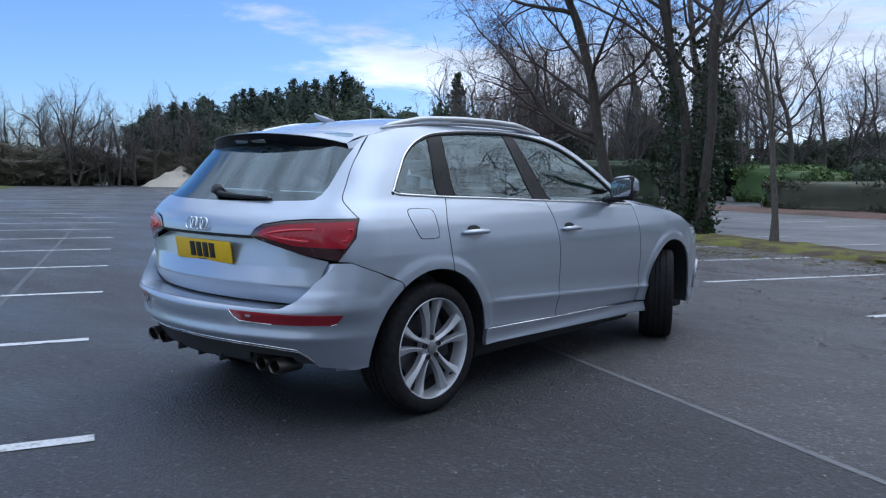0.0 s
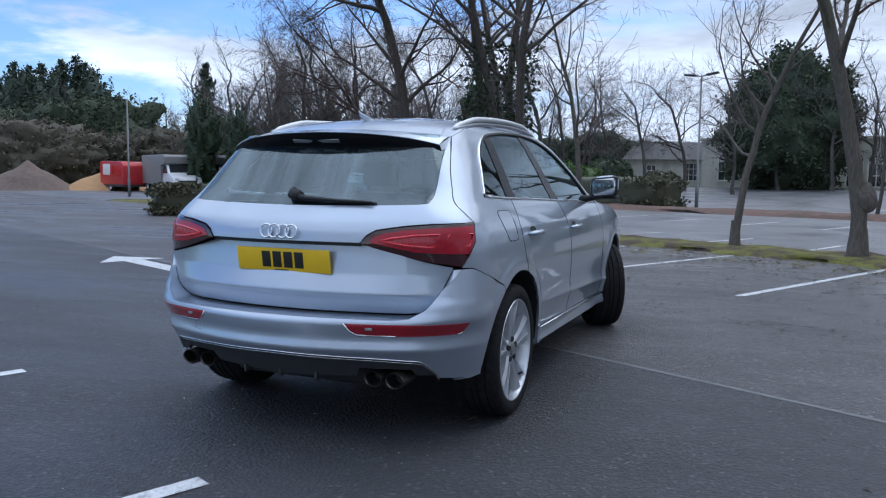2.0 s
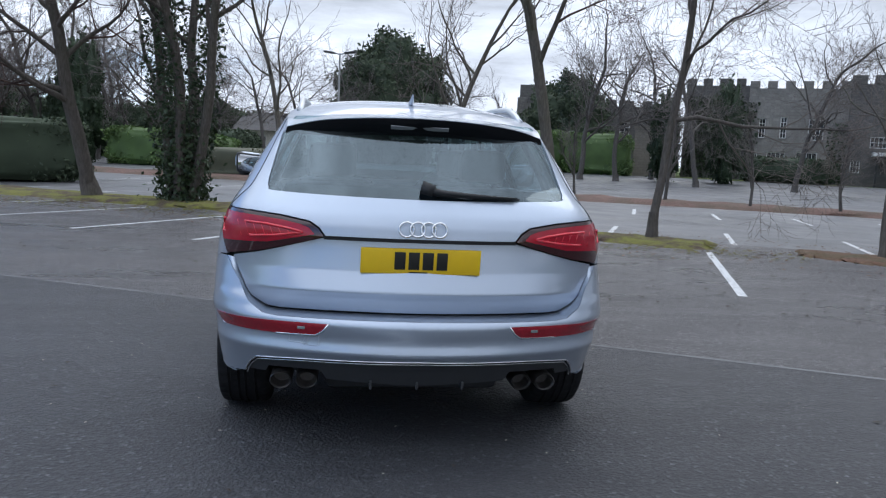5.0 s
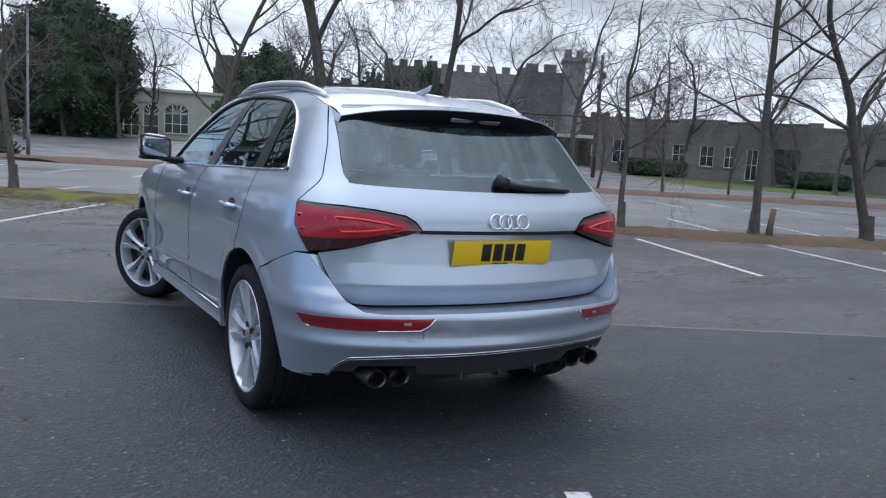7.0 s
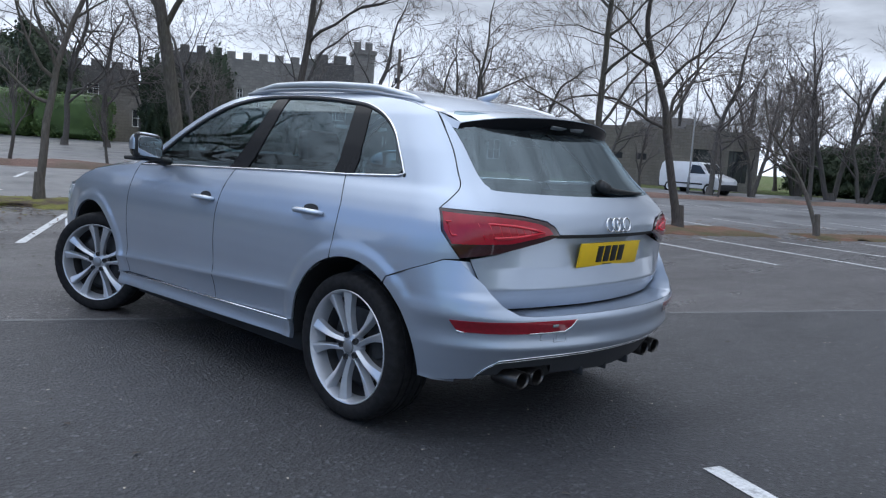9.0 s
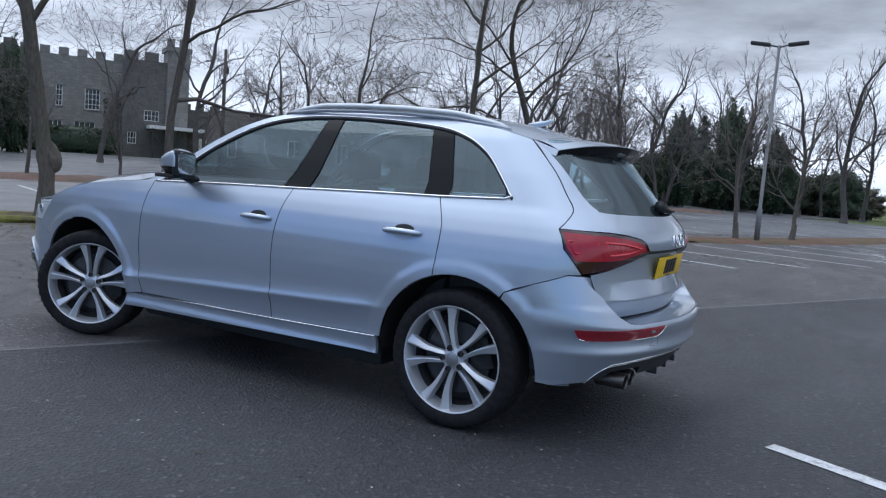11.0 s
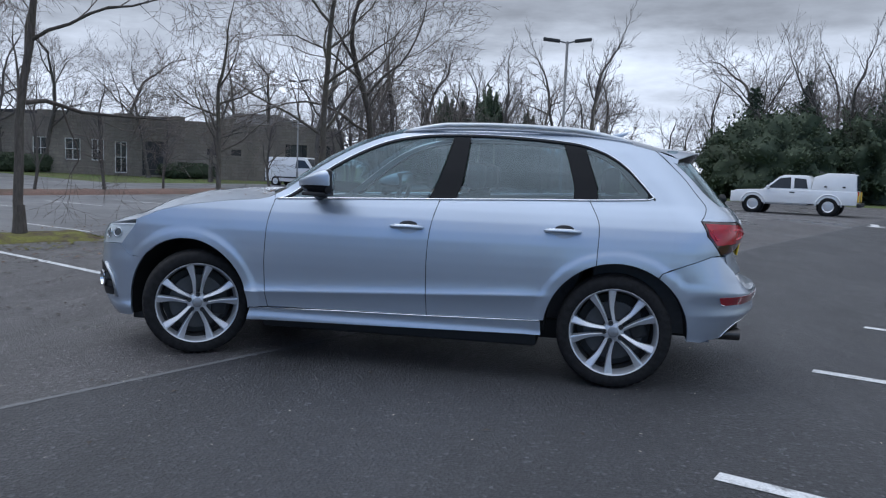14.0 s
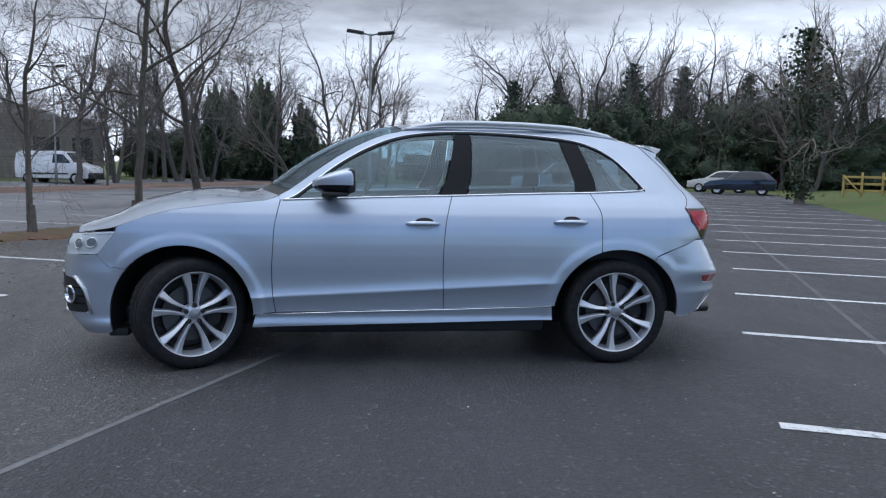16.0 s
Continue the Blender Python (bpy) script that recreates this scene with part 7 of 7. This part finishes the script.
panel("rear_window", both([(0.0, 1.134)] + list(reversed(ge))[1:] + xz([(0.58, 1.49), (0.0, 1.50)])), REARGLASS, gate, lift=-0.004, depth=0.006, gap=0.001, label="dark tinted heated rear window")
panel("gate_joint", both(xz([(0.0, 0.950), (0.42, 0.950), (0.42, 0.972), (0.0, 0.972)])), RUBBER, gate, lift=-0.012, depth=0, gap=0)
panel("gate_lining", both(xz([(0.0, 0.60), (0.62, 0.60), (0.72, 0.66), (0.78, 0.80), (0.80, 1.06), (0.70, 1.13), (0.0, 1.13)], rear_gate_y)), RUBBER, gate, rear=rear_gate_y, lift=-0.055, depth=0, gap=0)
for sx in (-1, 1):
    cv = xz([(0.425, 0.552), (0.425, 0.512), (0.487, 0.512), (0.487, 0.552)], rear_bumper_y)
    bm = bmesh.new()
    add_tube(bm, along(cv + cv[:1], rear_bumper_y, 0.0, sx < 0), 0.0016, 5)
    if sx < 0:
        part("tow_cover_joint", bm, PAINTDARK, car)
    else:
        bm.free()
    bm = bmesh.new()
    add_box(bm, -0.016, 0.016, -0.002, 0.002, -0.006, 0.006, 0.001)
    o = part("reflector_bulb", bm, LAMPGREY, car)
    c = skin(from_x(0.50, 0.588, rear_bumper_y)[0], 0.588, rear_bumper_y)
    o.matrix_basis = pose(sx * c[0], c[1] - 0.0055, 0.588, 0, 0, sx * 14)
# number plate
plate = empty("number_plate", pose(0, -0.806, 0.871, 8.5))
plate.parent = car
plate["label"] = "yellow rear number plate with dark characters"
bm = box_bm(-0.26, 0.26, -0.004, 0.004, -0.0565, 0.0565, bevel=0.002)
part("plate", bm, PLATE, plate)
for i in range(4):
    x = -0.0915 + i * 0.061
    bm = box_bm(x - 0.0235, x + 0.0235, -0.0075, -0.0035, -0.037, 0.041, bevel=0.0012)
    part("bar", bm, INK, plate)
bm = box_bm(-0.05, 0.03, -0.0065, -0.0035, -0.051, -0.047)
part("bar", bm, INK, plate)
# ring badge
badge = empty("badge", pose(0.0, -0.842, 1.011, -12))
badge.parent = gate
badge["label"] = "chrome badge of linked rings"
for i in range(4):
    bm = bmesh.new()
    R_, r_ = 0.0315, 0.0046
    pts = [(R_ * math.cos(2 * math.pi * k / 32), 0.0, R_ * math.sin(2 * math.pi * k / 32)) for k in range(33)]
    add_tube(bm, pts, r_, 8, cap=False, up=Vector((0, 1, 0)))
    o = part("ring", bm, CHROME, badge)
    o.matrix_basis = pose(-0.0705 + 0.047 * i, -0.002 if i % 2 else 0.001, 0)
# rear wiper
bm = bmesh.new()
wp = along(xz([(0.0, 1.180), (0.10, 1.166), (0.25, 1.158), (0.42, 1.152)]), rear_upper_y, 0.026)
add_tube(bm, wp, [0.022, 0.014, 0.010, 0.006], 8, squash=0.8)
wip = part("rear_wiper", bm, RUBBER, gate, "black rear wiper")
bm = bmesh.new()
add_tube(bm, along(xz([(-0.02, 1.188), (0.05, 1.172)]), rear_upper_y, 0.02), [0.030, 0.026], 10)
part("wiper_cap", bm, RUBBER, wip)
bm = bmesh.new()
add_tube(bm, along(xz([(0.04, 1.157), (0.2, 1.150), (0.44, 1.146)]), rear_upper_y, 0.008), 0.006, 6)
part("wiper_blade", bm, RUBBER, wip)

# the top: rows across the roof, windscreen and bonnet
def top_row(y, n=24, k0=-1.0, k1=1.0, inset_=0.0):
    z = rail_z(y)
    x = skin(from_y(y, z)[0], z, rear_upper_y)[0]
    x -= inset_
    ws = smooth_step(1.30, 2.1, y) * smooth_step(2.9, 2.3, y)
    crown = 0.055 - 0.025 * smooth_step(0.2, -0.3, y) + 0.035 * smooth_step(2.2, 2.6, y) - 0.055 * smooth_step(3.1, 3.5, y)
    bow = 0.13 * ws + 0.06 * smooth_step(1.1, 1.5, y) - 0.075 * smooth_step(0.2, -0.2, y) + 0.07 * smooth_step(2.2, 3.4, y)
    out = []
    for i in range(n + 1):
        k = k0 + (k1 - k0) * i / n
        q = 1 - abs(k) ** 2.2
        out.append((x * k, y + bow * q, z + crown * (1 - abs(k) ** 2.6) - (0.10 * ws * q * 0.30)))
    return out


# spoiler: painted top, black rear edge
def edge_pts(lst):
    return [(-x, y, z) for x, y, z in reversed(lst)] + lst[1:]
sp_front = [(x, y - 0.003, z + 0.001) for x, y, z in top_row(-0.205, 40)]
sp_top = edge_pts(spline([(0.0, -0.535, 1.492), (0.2, -0.515, 1.488), (0.4, -0.462, 1.474), (0.52, -0.405, 1.456), (0.612, -0.345, 1.434)], 5))
sp_low = edge_pts(spline([(0.0, -0.527, 1.464), (0.2, -0.507, 1.459), (0.4, -0.455, 1.444), (0.52, -0.40, 1.424), (0.620, -0.338, 1.404)], 5))
sp_in = edge_pts(spline([(0.0, -0.475, 1.414), (0.2, -0.455, 1.410), (0.4, -0.42, 1.398), (0.52, -0.378, 1.398), (0.618, -0.330, 1.404)], 5))
sp_root = edge_pts(spline([(0.0, -0.43, 1.45), (0.2, -0.42, 1.44), (0.4, -0.40, 1.42), (0.52, -0.37, 1.415), (0.61, -0.33, 1.415)], 5))


def sheet(name, rows, material, parent, label=""):
    bm = bmesh.new()
    vs = [[bm.verts.new(p) for p in r] for r in rows]
    for a, b in zip(vs, vs[1:]):
        for i in range(len(a) - 1):
            bm.faces.new((a[i], a[i + 1], b[i + 1], b[i]))
    bmesh.ops.recalc_face_normals(bm, faces=bm.faces)
    return part(name, bm, material, parent, label)


def mix(a, b, t, lift=0.0):
    return [tuple(np.array(p) * (1 - t) + np.array(q) * t + np.array((0, 0, lift))) for p, q in zip(a, b)]


spo = sheet("spoiler", [sp_front, mix(sp_front, sp_top, 0.33, 0.008), mix(sp_front, sp_top, 0.66, 0.008), sp_top, mix(sp_top, sp_low, 0.12)], PAINT, gate)
sheet("spoiler_edge", [mix(sp_top, sp_low, 0.06), sp_low, sp_in, sp_root], BLACKGLOSS, spo, "gloss black spoiler lip")
bm = box_bm(-0.135, 0.135, -0.012, 0.012, -0.009, 0.009, bevel=0.004)
o = part("brake_light", bm, LAMPGREY, spo, "pale third brake light")
o.matrix_basis = pose(0, -0.500, 1.452, -40)
for sx in (-1, 1):
    fx, fy, fz = sp_front[-1]
    sheet("spoiler_side", [[(sx * fx, fy, fz), (sx * 0.616, -0.28, 1.455), (sx * 0.612, -0.345, 1.434)], [(sx * (fx + 0.012), fy - 0.045, fz - 0.042), (sx * 0.634, -0.28, 1.421), (sx * 0.622, -0.338, 1.404)]], PAINT, spo)

sheet("roof", [top_row(-0.205 + (1.44 + 0.205) * i / 26) for i in range(27)], PAINT, car)
sheet("windscreen", [top_row(1.452 + (2.19 - 1.452) * i / 14) for i in range(15)], GLASS, car, "tinted windscreen")
sheet("scuttle", [[(p[0], p[1], p[2] - 0.012) for p in top_row(y)] for y in (2.15, 2.20, 2.29)], RUBBER, car)
sheet("bonnet", [top_row(2.262 + (3.50 - 2.262) * i / 26) for i in range(27)], PAINT, car, "silver bonnet with a few leaves")
bm = bmesh.new()
add_tube(bm, [(-0.62, 2.30, 1.128), (-0.3, 2.36, 1.132), (0.1, 2.37, 1.135)], [0.012, 0.009, 0.006], 6)
part("wiper_arm", bm, RUBBER, car)
# aerial fin
bm = bmesh.new()
add_tube(bm, [(0, 0.09, 1.585), (0, 0.03, 1.598), (0, -0.03, 1.615), (0, -0.055, 1.632)], [0.020, 0.020, 0.012, 0.004], 10)
for v in bm.verts:
    v.co.x *= 0.7
part("aerial_fin", bm, PAINT, car, "small roof aerial fin")
# nose
fb = [from_y(3.377, 0.724), from_y(3.310, 0.65)] + yz(arc(ARCH_F, 41, -14)) + [from_y(3.31, 0.225), front_x(0.5, 0.20), (5.6, 0.20), (5.6, 0.73), front_x(0.45, 0.71), front_x(0.72, 0.716)]
panel("front_bumper", fb + [(11.2 - s, z) for s, z in reversed(fb) if s < 5.599], PAINT, car, depth=0.04, gap=0.0006)
panel("grille", [front_x(0.40, 0.32)] + [(11.2 - s, z) for s, z in (front_x(0.40, 0.32), front_x(0.44, 0.80))] + [front_x(0.44, 0.80)], RUBBER, car, lift=0.004, depth=0.01, label="dark radiator grille")
nose = [front_x(0.70, 0.853), front_x(0.54, 0.80), front_x(0.44, 0.73), (5.6, 0.73), (5.6, 0.88)]
panel("nose_panel", nose + [(11.2 - s, z) for s, z in reversed(nose) if s < 5.599], PAINT, car, depth=0.02)
for sg in (-1, 1):
    bm = box_bm(sg * 0.70 - 0.10, sg * 0.70 + 0.10, 3.22, 3.34, 0.19, 0.24, bevel=0.01)
    part("air_dam", bm, RUBBER, car)
# floor pan and cabin
bm = box_bm(-0.82, 0.82, 0.48, 2.36, 0.205, 0.36, bevel=0.03)
part("floor_pan", bm, RUBBER, car)
bm = box_bm(-0.58, 0.58, -0.25, 3.3, 0.215, 0.36, bevel=0.03)
part("floor_pan", bm, RUBBER, car)
bm = box_bm(-0.40, 0.40, -0.66, -0.35, 0.255, 0.36, bevel=0.04)
part("silencer", bm, RUBBER, car)
bm = box_bm(-0.74, 0.74, -0.55, 0.15, 0.34, 1.06, bevel=0.02)
part("luggage_cover", bm, CABIN, car)
bm = box_bm(-0.70, 0.70, 1.78, 2.25, 0.5, 1.05, bevel=0.05)
part("dashboard", bm, CABIN, car, "dark dashboard")


def seat(x0, x1, y, heads):
    o = empty("seat", pose((x0 + x1) / 2, y, 0))
    o.parent = car
    w = (x1 - x0) / 2
    part("seat_base", box_bm(-w, w, -0.05, 0.48, 0.36, 0.62, bevel=0.05), CABIN, o)
    bm = box_bm(-w, w, -0.09, 0.05, 0.50, 1.16, bevel=0.05)
    for v in bm.verts:
        v.co.y -= (v.co.z - 0.5) * 0.32
    part("seat_back", bm, CABIN, o)
    for h in heads:
        bm = box_bm(h - 0.125, h + 0.125, -0.36, -0.25, 1.19, 1.37, bevel=0.04)
        part("headrest", bm, CABIN, o)


seat(0.14, 0.64, 1.28, [0])
seat(-0.64, -0.14, 1.28, [0])
seat(-0.66, 0.66, 0.36, [-0.40, 0.40])
bm = bmesh.new()
pts = [(0.185 * math.cos(2 * math.pi * k / 32), 0, 0.185 * math.sin(2 * math.pi * k / 32)) for k in range(33)]
add_tube(bm, pts, 0.016, 8, cap=False, up=Vector((0, 1, 0)))
add_box(bm, -0.17, 0.17, -0.01, 0.02, -0.03, 0.03, 0.01)
o = part("steering_wheel", bm, CABIN, car)
o.matrix_basis = pose(0.37, 1.72, 1.02, 25)

# ---- wheels ----
def build_wheel():
    wh = empty("wheel")
    wh.parent = car
    bm = bmesh.new()
    side = [(0.272, 0.108), (0.285, 0.121), (0.305, 0.1265), (0.325, 0.127), (0.343, 0.1235), (0.356, 0.116), (0.363, 0.104)]
    tread = [(0.3655, 0.088), (0.367, 0.072), (0.3595, 0.070), (0.3595, 0.060), (0.3675, 0.058), (0.368, 0.024), (0.360, 0.022), (0.360, 0.012), (0.368, 0.010)]
    prof = side + tread
    prof = prof + [(r, -w) for r, w in reversed(prof)] + [(0.26, -0.09)]
    add_lathe(bm, prof, 144)
    for v in bm.verts:
        r = math.hypot(v.co.y, v.co.z)
        a = math.atan2(v.co.z, v.co.y)
        if r > 0.354 and abs(v.co.x) > 0.075:
            k = int(round(a / (2 * math.pi) * 144)) % 3
            if k == 0:
                f = (r - 0.006) / r
                v.co.y *= f
                v.co.z *= f
    part("tyre", bm, TYRE, wh, "black rubber tyre")
    bm = bmesh.new()
    add_lathe(bm, [(0.274, 0.100), (0.281, 0.112), (0.283, 0.119), (0.280, 0.123), (0.274, 0.120), (0.269, 0.108), (0.262, 0.080), (0.255, 0.040)], 96)
    rim = part("rim", bm, RIM, wh, "silver alloy rim with five twin spokes")
    # deep part of the rim, its shade put into the dark colour
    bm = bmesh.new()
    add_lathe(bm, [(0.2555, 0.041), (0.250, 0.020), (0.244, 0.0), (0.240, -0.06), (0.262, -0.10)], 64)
    part("barrel", bm, BARREL, rim, "inner rim coloured dark for the shade inside it")
    sb = bmesh.new()
    # one spoke, swept from the hub to the rim
    prof = [(0.046, 0.0205, 0.0100, 0.096), (0.080, 0.0232, 0.0112, 0.101), (0.115, 0.0262, 0.0124, 0.104), (0.150, 0.0312, 0.0145, 0.107), (0.180, 0.0385, 0.0178, 0.109), (0.210, 0.0480, 0.0222, 0.111), (0.240, 0.0582, 0.0270, 0.113), (0.273, 0.0670, 0.0305, 0.117)]
    for sgn in (1, -1):
        rings = []
        for r, lat, hw, top in prof:
            y0 = sgn * lat
            inner, outer = y0 - sgn * hw, y0 + sgn * hw
            rings.append([sb.verts.new(p) for p in ((top - 0.045, outer, r), (top - 0.013, outer, r), (top - 0.010, y0 + sgn * hw * 0.62, r), (top - 0.001, y0 - sgn * hw * 0.45, r), (top - 0.003, y0 - sgn * hw * 0.78, r), (top - 0.045, inner, r))])
        for a, b in zip(rings, rings[1:]):
            for i in range(5):
                sb.faces.new((a[i], a[i + 1], b[i + 1], b[i]))
    bmesh.ops.recalc_face_normals(sb, faces=sb.faces)
    first = part("spoke", sb, RIM, rim, angle=28)
    for k in range(5):
        o = first if k == 0 else first.copy()
        if k:
            scene.collection.objects.link(o)
            o.parent = rim
        o.matrix_basis = pose(0, 0, 0, 72 * k)
    bm = bmesh.new()
    add_lathe(bm, [(0.070, 0.05), (0.068, 0.078), (0.062, 0.088), (0.045, 0.092), (0.036, 0.097), (0.034, 0.097)], 40)
    part("hub", bm, RIM, rim)
    bm = bmesh.new()
    add_lathe(bm, [(0.035, 0.095), (0.034, 0.105), (0.028, 0.108), (0.001, 0.109)], 32)
    part("hub_cap", bm, HUBCAP, rim, "grey hub cap")
    for k in range(5):
        bm = bmesh.new()
        add_lathe(bm, [(0.0155, 0.088), (0.0155, 0.1045), (0.011, 0.1045), (0.0105, 0.085)], 14)
        add_lathe(bm, [(0.0105, 0.085), (0.010, 0.096), (0.001, 0.097)], 6)
        o = part("wheel_bolt", bm, BARREL, rim)
        o.matrix_basis = Matrix.Translation((0, 0.058 * math.sin(2 * math.pi * k / 5), 0.058 * math.cos(2 * math.pi * k / 5)))
    bm = bmesh.new()
    add_lathe(bm, [(0.075, 0.03), (0.19, 0.03), (0.19, 0.0), (0.075, 0.0)], 64)
    part("brake_disc", bm, DISC, wh, "grey steel brake disc")
    bm = box_bm(-0.02, 0.05, 0.10, 0.205, -0.09, 0.09, bevel=0.02)
    part("brake_caliper", bm, RUBBER, wh)
    bm = bmesh.new()
    add_lathe(bm, [(0.001, -0.02), (0.235, -0.02), (0.235, -0.045), (0.001, -0.045)], 40)
    part("hub_back", bm, RUBBER, wh)
    bm = bmesh.new()
    add_lathe(bm, [(0.005, 0.0), (0.005, 0.03), (0.001, 0.032)], 8)
    o = part("valve", bm, RUBBER, wh)
    o.matrix_basis = pose(0.085, 0.165, -0.185, 0, -30, 0)
    return wh


w0 = build_wheel()
WHEEL_Z = 0.354
SMALL = Matrix.Diagonal((0.98, 0.962, 0.962, 1))
w0.matrix_basis = pose(0.8025, 0.008, WHEEL_Z, 1) @ SMALL
for x, y, sx, steer, spin in ((-0.8025, 0.008, -1, 0, 18), (0.815, 2.82, 1, 27, 10), (-0.830, 2.832, -1, 30, -3)):
    copy_thing(w0, pose(x, y, WHEEL_Z, 0, 0, steer) @ pose(0, 0, 0, 0, 0, 180 if sx < 0 else 0) @ pose(0, 0, 0, spin))


# a few leaves caught at the foot of the windscreen and on the bonnet edge
rnd = random.Random(41)
for y, k in ((2.31, -0.80), (2.34, -0.72), (2.30, -0.60), (2.47, -0.83), (2.60, -0.78), (2.78, -0.80), (2.42, -0.55), (2.33, -0.35)):
    p = Vector(top_row(y, 200)[int(round((k + 1) * 100))])
    a, q = rnd.uniform(0, 6.28), rnd.uniform(0.012, 0.026)
    d, e = Vector((math.cos(a), math.sin(a), 0)) * q, Vector((-math.sin(a), math.cos(a), 0)) * q * 0.5
    bm = bmesh.new()
    vs_ = [bm.verts.new(v_) for v_ in (-d, -d * 0.3 + e + Vector((0, 0, 0.004)), d * 0.5 + e * 0.7 + Vector((0, 0, 0.003)), d, d * 0.5 - e * 0.7 + Vector((0, 0, 0.004)), -d * 0.3 - e + Vector((0, 0, 0.006)))]
    bm.faces.new(vs_)
    o = part("fallen_leaf", bm, DEADLEAF, None, smooth=False)
    o.location = p + Vector((0, 0, 0.002))
    tagged(o, "small dry brown leaf lying on the bonnet", "leaf", "leaves on the bonnet", "thing")
